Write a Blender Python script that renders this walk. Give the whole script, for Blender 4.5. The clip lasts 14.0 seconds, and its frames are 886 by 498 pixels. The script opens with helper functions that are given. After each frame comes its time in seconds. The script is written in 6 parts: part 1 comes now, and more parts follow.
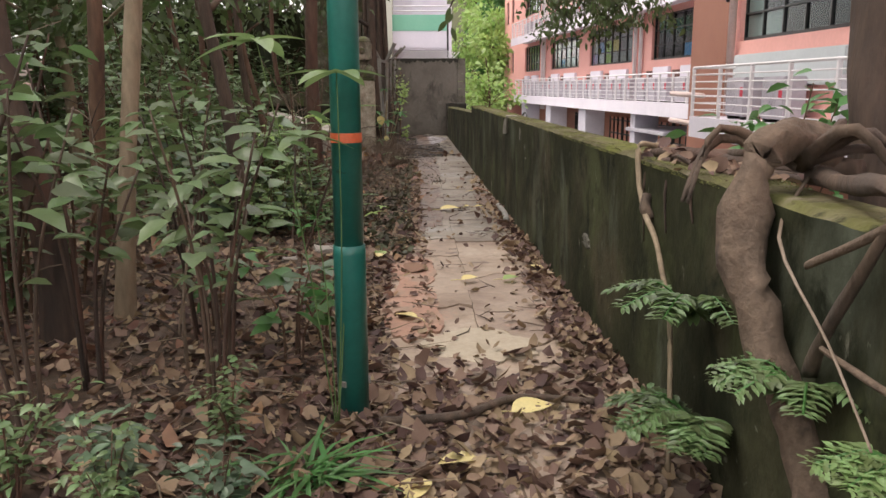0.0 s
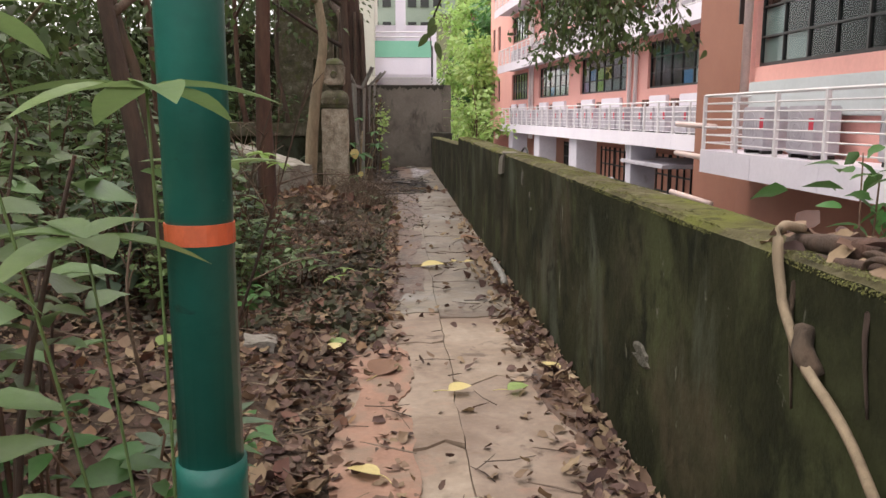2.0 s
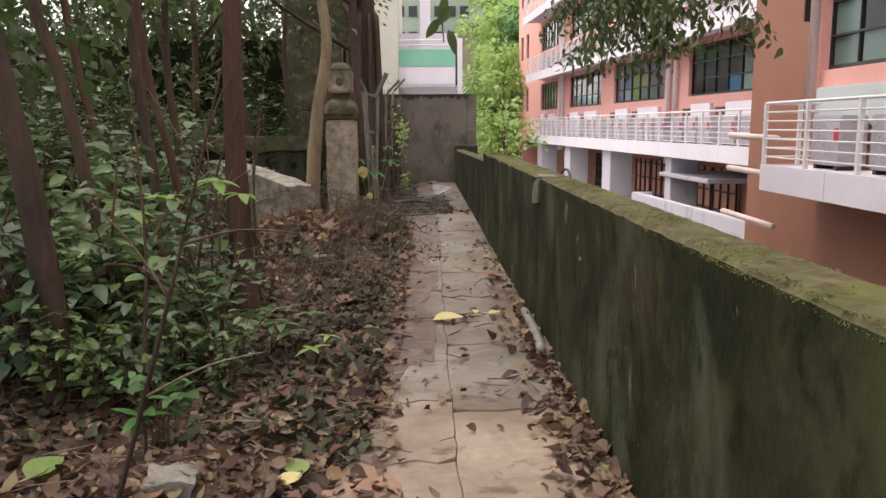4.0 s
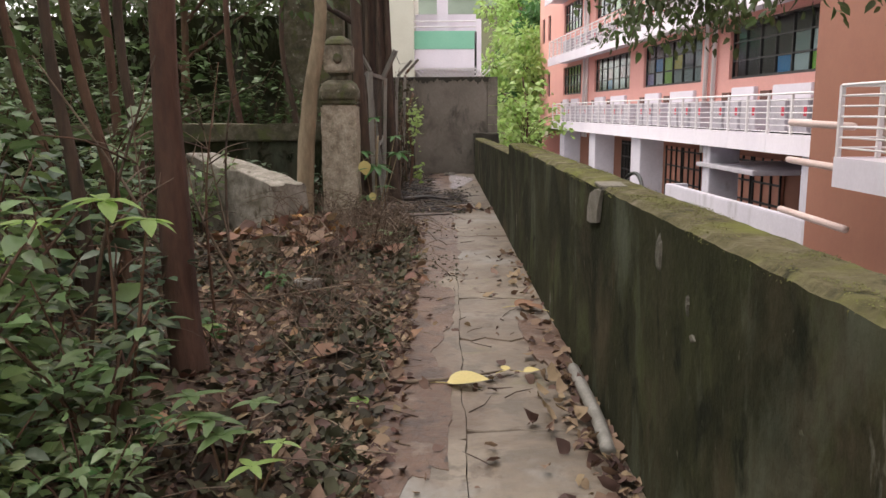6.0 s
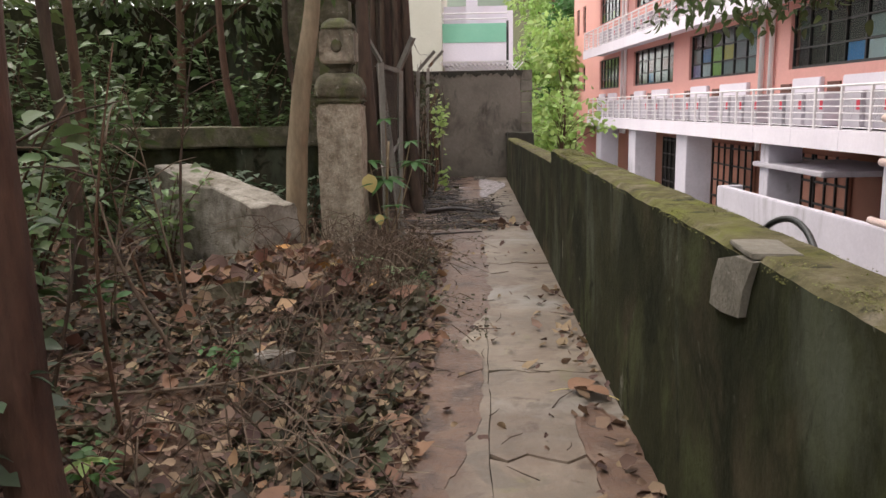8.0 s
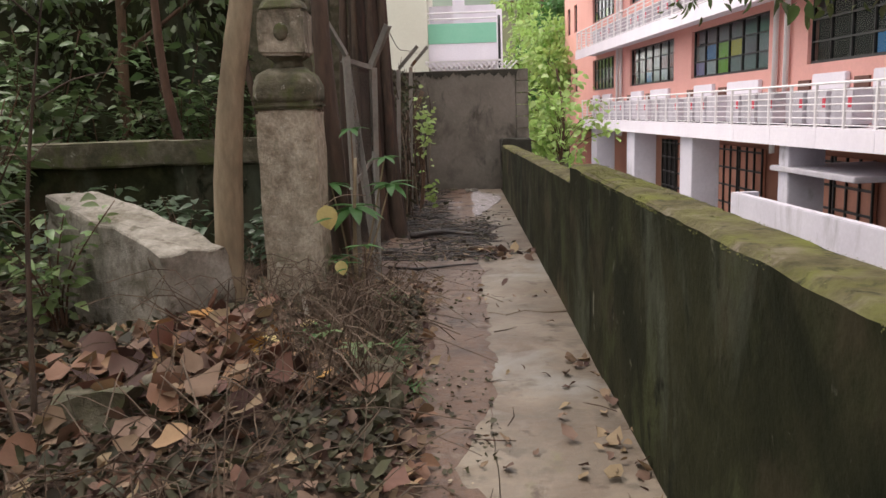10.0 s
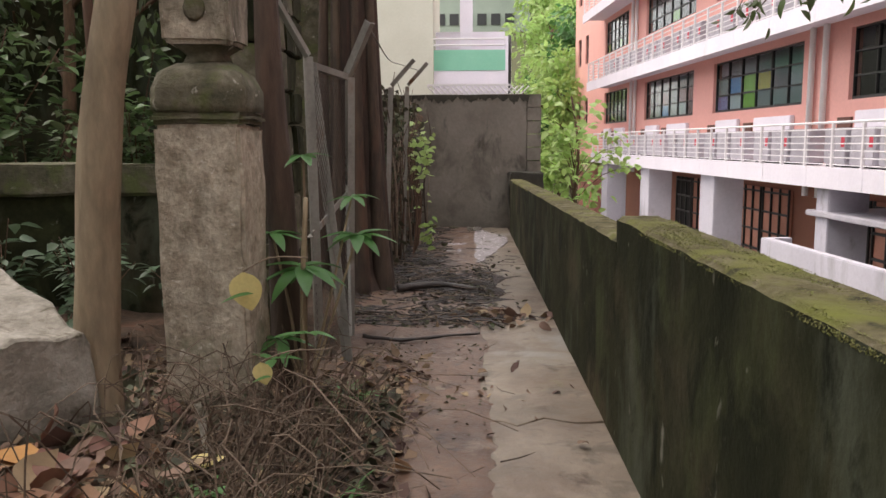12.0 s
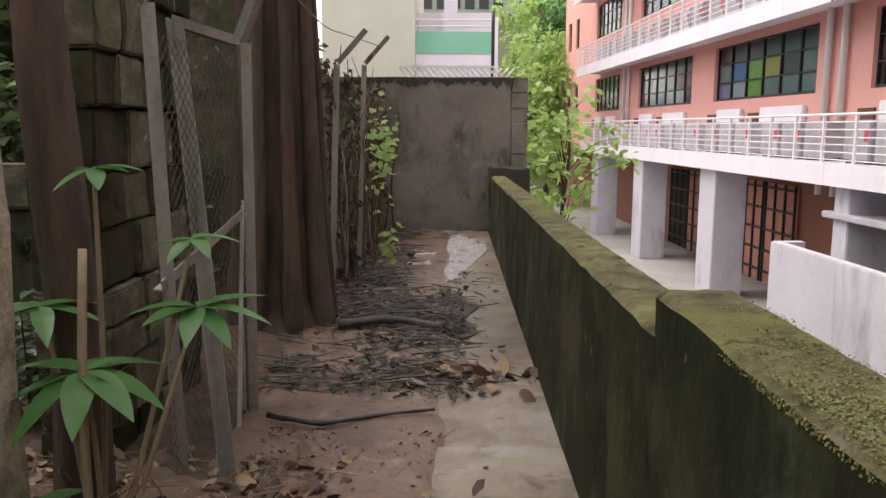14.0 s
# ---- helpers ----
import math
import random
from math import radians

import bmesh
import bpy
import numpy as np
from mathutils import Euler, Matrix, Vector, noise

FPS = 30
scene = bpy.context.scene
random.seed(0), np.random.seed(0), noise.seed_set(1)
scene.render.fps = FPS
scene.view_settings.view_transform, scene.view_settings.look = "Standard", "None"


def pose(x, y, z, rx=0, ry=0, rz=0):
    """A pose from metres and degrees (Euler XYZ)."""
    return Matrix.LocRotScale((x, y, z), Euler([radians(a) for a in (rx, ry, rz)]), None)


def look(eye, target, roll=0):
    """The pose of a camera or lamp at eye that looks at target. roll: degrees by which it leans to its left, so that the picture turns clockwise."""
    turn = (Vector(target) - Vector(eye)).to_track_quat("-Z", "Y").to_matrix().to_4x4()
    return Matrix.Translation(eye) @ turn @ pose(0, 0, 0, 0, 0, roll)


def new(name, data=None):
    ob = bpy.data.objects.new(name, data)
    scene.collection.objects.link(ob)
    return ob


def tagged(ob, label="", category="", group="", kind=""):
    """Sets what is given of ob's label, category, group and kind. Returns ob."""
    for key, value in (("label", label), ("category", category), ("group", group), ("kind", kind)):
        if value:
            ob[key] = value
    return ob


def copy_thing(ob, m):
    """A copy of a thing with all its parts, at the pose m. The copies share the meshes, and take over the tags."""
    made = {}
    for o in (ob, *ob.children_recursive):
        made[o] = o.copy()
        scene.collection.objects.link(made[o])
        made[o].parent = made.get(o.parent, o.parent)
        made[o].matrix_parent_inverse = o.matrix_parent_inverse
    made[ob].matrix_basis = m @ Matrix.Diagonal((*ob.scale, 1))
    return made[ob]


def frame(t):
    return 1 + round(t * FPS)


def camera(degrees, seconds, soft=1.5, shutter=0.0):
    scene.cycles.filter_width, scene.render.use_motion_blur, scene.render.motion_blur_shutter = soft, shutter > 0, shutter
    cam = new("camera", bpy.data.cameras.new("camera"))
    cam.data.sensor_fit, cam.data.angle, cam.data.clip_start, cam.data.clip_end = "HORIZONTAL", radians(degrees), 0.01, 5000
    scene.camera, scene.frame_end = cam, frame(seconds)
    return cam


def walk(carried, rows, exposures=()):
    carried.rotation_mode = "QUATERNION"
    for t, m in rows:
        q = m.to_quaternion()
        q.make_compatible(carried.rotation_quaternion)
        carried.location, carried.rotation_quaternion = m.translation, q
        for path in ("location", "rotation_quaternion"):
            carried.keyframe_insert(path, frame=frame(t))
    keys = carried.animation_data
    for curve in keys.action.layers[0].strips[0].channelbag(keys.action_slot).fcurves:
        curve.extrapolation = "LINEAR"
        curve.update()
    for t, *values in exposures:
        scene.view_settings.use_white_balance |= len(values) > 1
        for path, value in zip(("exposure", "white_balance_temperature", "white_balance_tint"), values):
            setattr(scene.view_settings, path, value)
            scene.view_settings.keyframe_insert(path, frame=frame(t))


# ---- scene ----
cam = camera(58.2, 14.0, soft=1.5)
EXPO = 1.28
METRES, EYE, TILT, LEAN, TURN = 12.9, 1.5, 0.0, 0.0, -2.3
ROWS = [
    (0.0, 0.0, 0.0, 0.0, -0.06, -11.53, 0.27),
    (0.5, -0.0031, 0.0411, 0.0004, 0.83, -9.72, -0.95),
    (1.0, -0.0044, 0.0758, 0.0003, -0.46, -10.65, 0.54),
    (1.5, -0.0046, 0.1102, 0.0012, -2.96, -10.78, -0.21),
    (2.0, 0.0024, 0.1444, 0.0011, -1.13, -9.58, 0.0),
    (2.5, 0.006, 0.1762, 0.0011, -1.47, -8.48, 0.18),
    (3.0, 0.0095, 0.2147, -0.0002, -2.86, -8.4, 0.84),
    (3.5, 0.0107, 0.2461, 0.0025, -0.34, -8.63, 0.29),
    (6.0, 0.0082, 0.4174, 0.0028, 2.08, -9.84, 0.32),
    (6.5, 0.0081, 0.4519, 0.0034, 2.16, -11.07, 0.42),
    (7.0, 0.005, 0.4892, 0.0049, 1.23, -10.56, 0.26),
    (7.5, 0.0082, 0.5257, 0.0051, 2.75, -10.07, 0.57),
    (8.0, 0.0067, 0.5624, 0.0048, 4.27, -10.07, 0.97),
    (10.5, -0.0031, 0.7431, 0.0048, 2.94, -9.51, 2.33),
    (11.0, -0.0031, 0.7768, 0.0029, 1.81, -8.98, 1.72),
    (11.5, -0.001, 0.8127, 0.003, 4.38, -7.95, 0.7),
    (12.0, -0.0045, 0.8513, 0.0018, 3.83, -7.64, 0.32),
    (12.5, -0.0006, 0.8887, -0.0008, 2.39, -9.83, -1.06),
    (13.0, 0.0007, 0.9255, 0.0024, 3.28, -10.3, -1.5),
    (13.5, 0.0011, 0.9623, 0.0048, 1.19, -8.25, -0.6),
    (14.0, 0.0058, 0.9965, 0.0063, 3.0, -8.62, -0.26),
]
walk(cam, [(t, pose(0, 0, EYE, TILT, LEAN, TURN) @ pose(METRES * x, METRES * y, METRES * z, 90 + pitch, roll, yaw)) for t, x, y, z, yaw, pitch, roll in ROWS], [(0.0, EXPO, 6800, 15)])

# world and sun: bright overcast
SUN_EL, SUN_AZ = radians(64), radians(283)
world = bpy.data.worlds.new("overcast_sky")
scene.world = world
world.use_nodes = True
wn = world.node_tree
sky = wn.nodes.new("ShaderNodeTexSky")
sky.sky_type, sky.sun_disc = "NISHITA", False
sky.sun_elevation, sky.sun_rotation, sky.dust_density = SUN_EL, SUN_AZ, 4.0
veil = wn.nodes.new("ShaderNodeMix")
veil.data_type = "RGBA"
veil.inputs[0].default_value = 0.75
veil.inputs[7].default_value = (8.2, 8.1, 8.0, 1)
wn.links.new(sky.outputs[0], veil.inputs[6])
wn.links.new(veil.outputs[2], wn.nodes["Background"].inputs[0])
wn.nodes["Background"].inputs[1].default_value = 0.13
sun = new("sun", bpy.data.lights.new("sun", "SUN"))
sun.data.energy, sun.data.angle, sun.data.color = 0.8, radians(20), (1.0, 0.96, 0.9)
sun_way = Vector((math.sin(SUN_AZ) * math.cos(SUN_EL), math.cos(SUN_AZ) * math.cos(SUN_EL), math.sin(SUN_EL)))
sun.matrix_world = look((-10, 0, 30), Vector((-10, 0, 30)) - sun_way)


# ---- materials ----
def mat(name, cols, scale=3.0, rough=0.85, bump=0.3, metal=0.0, fine=40.0, fine_mix=0.35, stain=None, stain_scale=1.2,
        stain_at=(0.5, 0.65), stretch=(1, 1, 1), rand=0.0, gloss_var=0.1, island=False, translucent=0.0, streak=False):
    """Two scales of noise between the colours, stains with their own shape, relief, and a tone that varies from piece to piece."""
    m = bpy.data.materials.new(name)
    m.use_nodes = True
    nt = m.node_tree
    n, l = nt.nodes, nt.links
    p = n["Principled BSDF"]
    geo = n.new("ShaderNodeNewGeometry")
    mp = n.new("ShaderNodeMapping")
    mp.inputs["Scale"].default_value = stretch
    l.new(geo.outputs["Position"], mp.inputs[0])

    def noise_at(s, detail=6, distortion=0.0, even=False):
        t = n.new("ShaderNodeTexNoise")
        t.inputs["Scale"].default_value, t.inputs["Detail"].default_value = s, detail
        t.inputs["Roughness"].default_value, t.inputs["Distortion"].default_value = 0.62, distortion
        l.new(geo.outputs["Position"] if even else mp.outputs[0], t.inputs["Vector"])
        return t.outputs["Fac"]

    def mix(fac, a, b, how="MIX"):
        x = n.new("ShaderNodeMix")
        x.data_type, x.blend_type = "RGBA", how
        for socket, v in ((x.inputs[0], fac), (x.inputs[6], a), (x.inputs[7], b)):
            if isinstance(v, bpy.types.NodeSocket):
                l.new(v, socket)
            else:
                socket.default_value = (*v, 1) if isinstance(v, tuple) else v
        return x.outputs[2]

    def ramp(fac, stops):
        r = n.new("ShaderNodeValToRGB")
        e = r.color_ramp.elements
        while len(e) < len(stops):
            e.new(0.5)
        for el, (at, c) in zip(e, stops):
            el.position, el.color = at, (*c, 1)
        l.new(fac, r.inputs[0])
        return r.outputs[0]

    k = len(cols)
    col = ramp(noise_at(scale), [(0.3 + 0.4 * i / max(1, k - 1), c) for i, c in enumerate(cols)])
    grain = noise_at(fine, 8, 0.0, not streak)
    col = mix(fine_mix, col, ramp(grain, [(0.3, (0.25, 0.25, 0.25)), (0.7, (1.0, 1.0, 1.0))]), "MULTIPLY")
    for i, (c, at, *own) in enumerate(stain or []):
        lo, hi = at
        if own:
            mp = n.new("ShaderNodeMapping")
            mp.inputs["Scale"].default_value, mp.inputs["Location"].default_value = own[1], (3.7 * i, 1.9 * i, 2.3 * i)
            l.new(geo.outputs["Position"], mp.inputs[0])
        mask = ramp(noise_at(own[0] if own else stain_scale * (1 + 0.8 * i), 7, 0.4), [(lo, (0, 0, 0)), (hi, (1, 1, 1))])
        col = mix(mask, col, c)
    if rand:
        if island:
            r = geo.outputs["Random Per Island"]
        else:
            r = n.new("ShaderNodeObjectInfo").outputs["Random"]
        hsv = n.new("ShaderNodeHueSaturation")
        for socket, lo, hi in (("Value", 1 - rand, 1 + rand), ("Hue", 0.5 - 0.05 * rand, 0.5 + 0.05 * rand)):
            mr = n.new("ShaderNodeMapRange")
            mr.inputs["To Min"].default_value, mr.inputs["To Max"].default_value = lo, hi
            l.new(r, mr.inputs["Value"])
            l.new(mr.outputs[0], hsv.inputs[socket])
        l.new(col, hsv.inputs["Color"])
        col = hsv.outputs[0]
    l.new(col, p.inputs["Base Color"])
    rr = n.new("ShaderNodeMapRange")
    rr.inputs["To Min"].default_value, rr.inputs["To Max"].default_value = max(0.02, rough - gloss_var), min(1, rough + gloss_var)
    l.new(grain, rr.inputs["Value"])
    l.new(rr.outputs[0], p.inputs["Roughness"])
    p.inputs["Metallic"].default_value = metal
    if bump:
        b1 = n.new("ShaderNodeBump")
        b1.inputs["Strength"].default_value, b1.inputs["Distance"].default_value = bump, 0.02
        l.new(grain, b1.inputs["Height"])
        l.new(b1.outputs[0], p.inputs["Normal"])
    if translucent:
        tr = n.new("ShaderNodeBsdfTranslucent")
        l.new(col, tr.inputs["Color"])
        ms = n.new("ShaderNodeMixShader")
        ms.inputs[0].default_value = translucent
        l.new(p.outputs[0], ms.inputs[1])
        l.new(tr.outputs[0], ms.inputs[2])
        l.new(ms.outputs[0], n["Material Output"].inputs[0])
    return m


def leafy(name, *cols, rand=0.45, rough=0.42, translucent=0.3):
    return mat(name, cols, scale=0.9, rough=rough, bump=0.1, fine=60, fine_mix=0.2, rand=rand, island=True, translucent=translucent)


M_SOIL = mat("leaf_mould_soil", [(0.03, 0.02, 0.012), (0.08, 0.05, 0.031), (0.14, 0.09, 0.058)], 7, 0.92, 0.9, fine=25, fine_mix=0.6,
             stain=[((0.16, 0.07, 0.04), (0.56, 0.7))], stain_scale=0.9)
M_SLAB = mat("worn_path_concrete", [(0.13, 0.102, 0.075), (0.21, 0.168, 0.127), (0.295, 0.246, 0.19)], 1.6, 0.55, 0.35, fine=20, fine_mix=0.35,
             stain=[((0.12, 0.08, 0.055), (0.5, 0.66)), ((0.16, 0.15, 0.075), (0.6, 0.75)), ((0.09, 0.062, 0.045), (0.58, 0.66)), ((0.24, 0.225, 0.2), (0.55, 0.68), 1.1, (1, 1, 1)), ((0.13, 0.105, 0.08), (0.54, 0.6), 2.6, (1, 1, 1))], stain_scale=1.5, rand=0.1, gloss_var=0.22)
# brighter copy of the slab colours for the better-lit start of the path
M_SLAB_LIT = mat("dry_path_concrete", [(0.22, 0.16, 0.115), (0.33, 0.25, 0.185), (0.42, 0.34, 0.26)], 1.6, 0.7, 0.35, fine=20, fine_mix=0.35,
                 stain=[((0.17, 0.115, 0.08), (0.52, 0.68)), ((0.34, 0.2, 0.14), (0.58, 0.72)), ((0.13, 0.09, 0.065), (0.6, 0.68))], stain_scale=1.5, rand=0.1, gloss_var=0.15)
M_RED = mat("red_clay_patch", [(0.3, 0.18, 0.125), (0.37, 0.215, 0.15), (0.34, 0.235, 0.17)], 4, 0.85, 0.25, fine=40, fine_mix=0.25, stain=[((0.25, 0.18, 0.13), (0.5, 0.66), 4, (1, 1, 1))])
M_PALE = mat("pale_cement_patch", [(0.36, 0.3, 0.215), (0.44, 0.375, 0.28)], 5, 0.8, 0.2, fine=40, fine_mix=0.2, stain=[((0.27, 0.2, 0.14), (0.58, 0.74))], stain_scale=4)
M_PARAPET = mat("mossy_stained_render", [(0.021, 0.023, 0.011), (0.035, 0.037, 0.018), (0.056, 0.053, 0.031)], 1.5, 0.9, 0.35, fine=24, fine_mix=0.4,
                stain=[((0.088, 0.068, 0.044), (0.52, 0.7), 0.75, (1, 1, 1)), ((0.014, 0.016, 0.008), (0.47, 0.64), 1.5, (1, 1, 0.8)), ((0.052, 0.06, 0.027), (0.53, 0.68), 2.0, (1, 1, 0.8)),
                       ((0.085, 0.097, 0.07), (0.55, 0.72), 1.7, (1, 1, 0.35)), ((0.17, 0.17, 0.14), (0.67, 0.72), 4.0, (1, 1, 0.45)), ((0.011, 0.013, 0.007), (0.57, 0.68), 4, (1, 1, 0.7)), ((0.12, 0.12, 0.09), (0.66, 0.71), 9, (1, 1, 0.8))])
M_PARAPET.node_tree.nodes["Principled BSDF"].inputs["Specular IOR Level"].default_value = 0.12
M_MOSS = mat("moss_on_coping", [(0.075, 0.068, 0.034), (0.13, 0.118, 0.064), (0.19, 0.168, 0.105)], 6, 0.97, 0.8, fine=40, fine_mix=0.5,
             stain=[((0.18, 0.155, 0.115), (0.58, 0.68), 6, (1, 1, 1)), ((0.13, 0.14, 0.036), (0.5, 0.64), 1.3, (1, 1, 1)), ((0.035, 0.034, 0.02), (0.57, 0.68), 9, (1, 1, 1)), ((0.03, 0.03, 0.02), (0.6, 0.7), 3, (1, 1, 1))])
M_MOSS.node_tree.nodes["Principled BSDF"].inputs["Specular IOR Level"].default_value = 0.12
M_ENDWALL = mat("grey_cement_render", [(0.155, 0.137, 0.112), (0.2, 0.178, 0.15), (0.245, 0.22, 0.185)], 1.4, 0.9, 0.25, fine=22, fine_mix=0.25,
                stain=[((0.1, 0.09, 0.07), (0.48, 0.64), 1.1, (1, 1, 1)), ((0.075, 0.07, 0.055), (0.55, 0.68), 2.6, (1, 1, 0.5)), ((0.27, 0.245, 0.21), (0.6, 0.74), 2.0, (1, 1, 0.8))])
M_ALGAE_NOTCH = mat("black_algae_stain", [(0.03, 0.03, 0.022), (0.06, 0.055, 0.042)], 6, 0.95, 0.3, fine=30, fine_mix=0.4)
M_BARK = mat("brown_bark", [(0.075, 0.04, 0.026), (0.13, 0.072, 0.045), (0.17, 0.1, 0.065)], 6, 0.9, 0.8, fine=30, fine_mix=0.5, stretch=(1, 1, 0.25), rand=0.2, streak=True)
M_BARK_DARK = mat("dark_bark", [(0.038, 0.027, 0.02), (0.088, 0.06, 0.043), (0.13, 0.085, 0.058)], 5, 0.92, 1.0, fine=22, fine_mix=0.6, stretch=(1, 1, 0.2),
                  stain=[((0.12, 0.055, 0.035), (0.55, 0.7))], stain_scale=2, rand=0.2, streak=True)
M_BARK_PALE = mat("pale_bark", [(0.18, 0.135, 0.085), (0.29, 0.225, 0.145), (0.35, 0.28, 0.19)], 5, 0.88, 0.5, fine=30, fine_mix=0.4, stretch=(1, 1, 0.3), rand=0.15, streak=True)
M_BARK_TAN = mat("tan_root_bark", [(0.085, 0.06, 0.04), (0.15, 0.105, 0.072), (0.2, 0.145, 0.1)], 6, 0.9, 0.9, fine=26, fine_mix=0.55, stretch=(1, 1, 0.5), stain=[((0.07, 0.05, 0.035), (0.56, 0.64))], stain_scale=6)
M_STONE = mat("weathered_pillar_stone", [(0.28, 0.235, 0.17), (0.47, 0.405, 0.31), (0.62, 0.55, 0.435)], 11, 0.93, 0.9, fine=34, fine_mix=0.55,
              stain=[((0.12, 0.105, 0.075), (0.52, 0.68), 2.0, (1, 1, 0.6)), ((0.2, 0.2, 0.13), (0.58, 0.7), 4, (1, 1, 0.7)), ((0.5, 0.45, 0.37), (0.62, 0.66), 26, (1, 1, 1))])
M_STONE_DARK = mat("mossy_cap_stone", [(0.05, 0.05, 0.028), (0.11, 0.1, 0.062), (0.22, 0.195, 0.145)], 6, 0.93, 0.7, fine=30, fine_mix=0.4,
                   stain=[((0.34, 0.32, 0.27), (0.64, 0.69), 9, (1, 1, 1)), ((0.09, 0.105, 0.035), (0.52, 0.66), 4, (1, 1, 1))])
M_LEAF = leafy("undergrowth_leaf", (0.075, 0.118, 0.044), (0.115, 0.18, 0.07), (0.16, 0.225, 0.097), rough=0.36)
M_LEAF_FRESH = leafy("fresh_undergrowth_leaf", (0.1, 0.17, 0.065), (0.155, 0.24, 0.09), (0.22, 0.3, 0.11), rand=0.4, rough=0.38, translucent=0.35)
M_LEAF_BLUE = leafy("bluish_broad_leaf", (0.085, 0.135, 0.08), (0.12, 0.18, 0.105), rand=0.35, rough=0.35)
# fresh green, raised and greyed to carry the haze over the far trees
M_LEAF_BRIGHT = leafy("fresh_green_leaf", (0.26, 0.41, 0.1), (0.36, 0.52, 0.16), (0.45, 0.59, 0.23), rand=0.25, translucent=0.5)
M_LEAF_MID = leafy("young_leaf", (0.06, 0.16, 0.045), (0.09, 0.22, 0.06), rand=0.3, translucent=0.35)
M_LEAF_CANOPY = leafy("canopy_leaf", (0.05, 0.08, 0.026), (0.08, 0.12, 0.04), (0.115, 0.155, 0.055), rand=0.4, translucent=0.4)
M_LITTER = leafy("dry_litter_leaf", (0.1, 0.06, 0.04), (0.18, 0.112, 0.076), (0.29, 0.195, 0.14), rand=0.7, rough=0.75, translucent=0.1)
M_LITTER_RED = leafy("russet_fallen_leaf", (0.15, 0.075, 0.045), (0.23, 0.12, 0.072), (0.28, 0.16, 0.1), rand=0.45, rough=0.7, translucent=0.1)
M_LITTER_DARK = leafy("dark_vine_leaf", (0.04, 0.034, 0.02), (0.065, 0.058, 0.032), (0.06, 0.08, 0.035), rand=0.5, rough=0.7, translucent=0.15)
M_ORANGE = leafy("orange_fallen_leaf", (0.48, 0.25, 0.06), (0.58, 0.34, 0.09), rand=0.3, rough=0.6, translucent=0.1)
M_YELLOW = leafy("yellow_fallen_leaf", (0.6, 0.48, 0.17), (0.7, 0.6, 0.3), rand=0.2, rough=0.6, translucent=0.15)
M_CUSHION = leafy("bright_moss", (0.1, 0.1, 0.032), (0.14, 0.142, 0.045), (0.18, 0.18, 0.065), rand=0.3, rough=0.95, translucent=0.1)
M_TWIG = mat("dead_twig", [(0.1, 0.07, 0.05), (0.19, 0.14, 0.1), (0.27, 0.21, 0.16)], 3, 0.85, 0.5, fine=50, rand=0.4, island=True)
M_POLE = mat("chipped_green_paint", [(0.012, 0.125, 0.1), (0.016, 0.155, 0.125)], 4, 0.35, 0.12, fine=30, fine_mix=0.2, stain=[((0.2, 0.3, 0.24), (0.7, 0.72)), ((0.02, 0.06, 0.045), (0.66, 0.74))],
             stain_scale=5, stretch=(1, 1, 2))
M_BAND = mat("orange_tape", [(0.65, 0.13, 0.05), (0.72, 0.17, 0.07)], 8, 0.5, 0.1)
M_SALMON = mat("salmon_wall_paint", [(0.76, 0.385, 0.335), (0.82, 0.425, 0.37)], 0.6, 0.8, 0.1, fine=12, fine_mix=0.12, stain=[((0.69, 0.345, 0.29), (0.6, 0.8))], stain_scale=0.5, stretch=(1, 1, 0.4))
M_BROWNP = mat("brown_terracotta_paint", [(0.29, 0.125, 0.085), (0.33, 0.15, 0.1)], 0.8, 0.8, 0.1, fine=12, fine_mix=0.12)
M_YARD = mat("grey_weathered_paint", [(0.52, 0.5, 0.56), (0.61, 0.59, 0.65)], 0.9, 0.85, 0.1, fine=14, fine_mix=0.15, stain=[((0.28, 0.27, 0.28), (0.54, 0.72), 0.9, (1, 1, 0.3)), ((0.2, 0.18, 0.16), (0.62, 0.74), 1.6, (1, 1, 0.25))])
M_WHITE = mat("white_wall_paint", [(0.755, 0.715, 0.79), (0.83, 0.79, 0.855)], 0.8, 0.75, 0.08, fine=14, fine_mix=0.1, stain=[((0.62, 0.6, 0.6), (0.62, 0.8))], stain_scale=0.7, stretch=(1, 1, 0.3))
M_RAIL = mat("white_railing_paint", [(0.72, 0.7, 0.71), (0.78, 0.76, 0.77)], 4, 0.5, 0.05, fine=30, fine_mix=0.1)
M_FRAME = mat("black_window_frame", [(0.018, 0.02, 0.02), (0.03, 0.032, 0.032)], 4, 0.45, 0.05)
M_ACGREY = mat("grey_unit_casing", [(0.4, 0.38, 0.42), (0.52, 0.5, 0.54)], 3, 0.6, 0.05, fine=20, fine_mix=0.15, rand=0.15)
# near-black colour stands in for the darkness of unlit rooms
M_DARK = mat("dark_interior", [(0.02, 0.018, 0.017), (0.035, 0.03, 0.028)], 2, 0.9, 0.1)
M_GRATE = mat("brown_metal_gate", [(0.12, 0.05, 0.035), (0.16, 0.07, 0.05)], 3, 0.7, 0.2)
M_PAVE = mat("courtyard_concrete", [(0.3, 0.29, 0.28), (0.4, 0.39, 0.37)], 0.8, 0.85, 0.2, fine=10)
M_GALV = mat("weathered_galvanised_steel", [(0.2, 0.19, 0.17), (0.3, 0.29, 0.26), (0.36, 0.34, 0.31)], 4, 0.6, 0.25, metal=0.3, fine=40, stain=[((0.2, 0.11, 0.06), (0.6, 0.72))], stain_scale=4, stretch=(1, 1, 0.4))
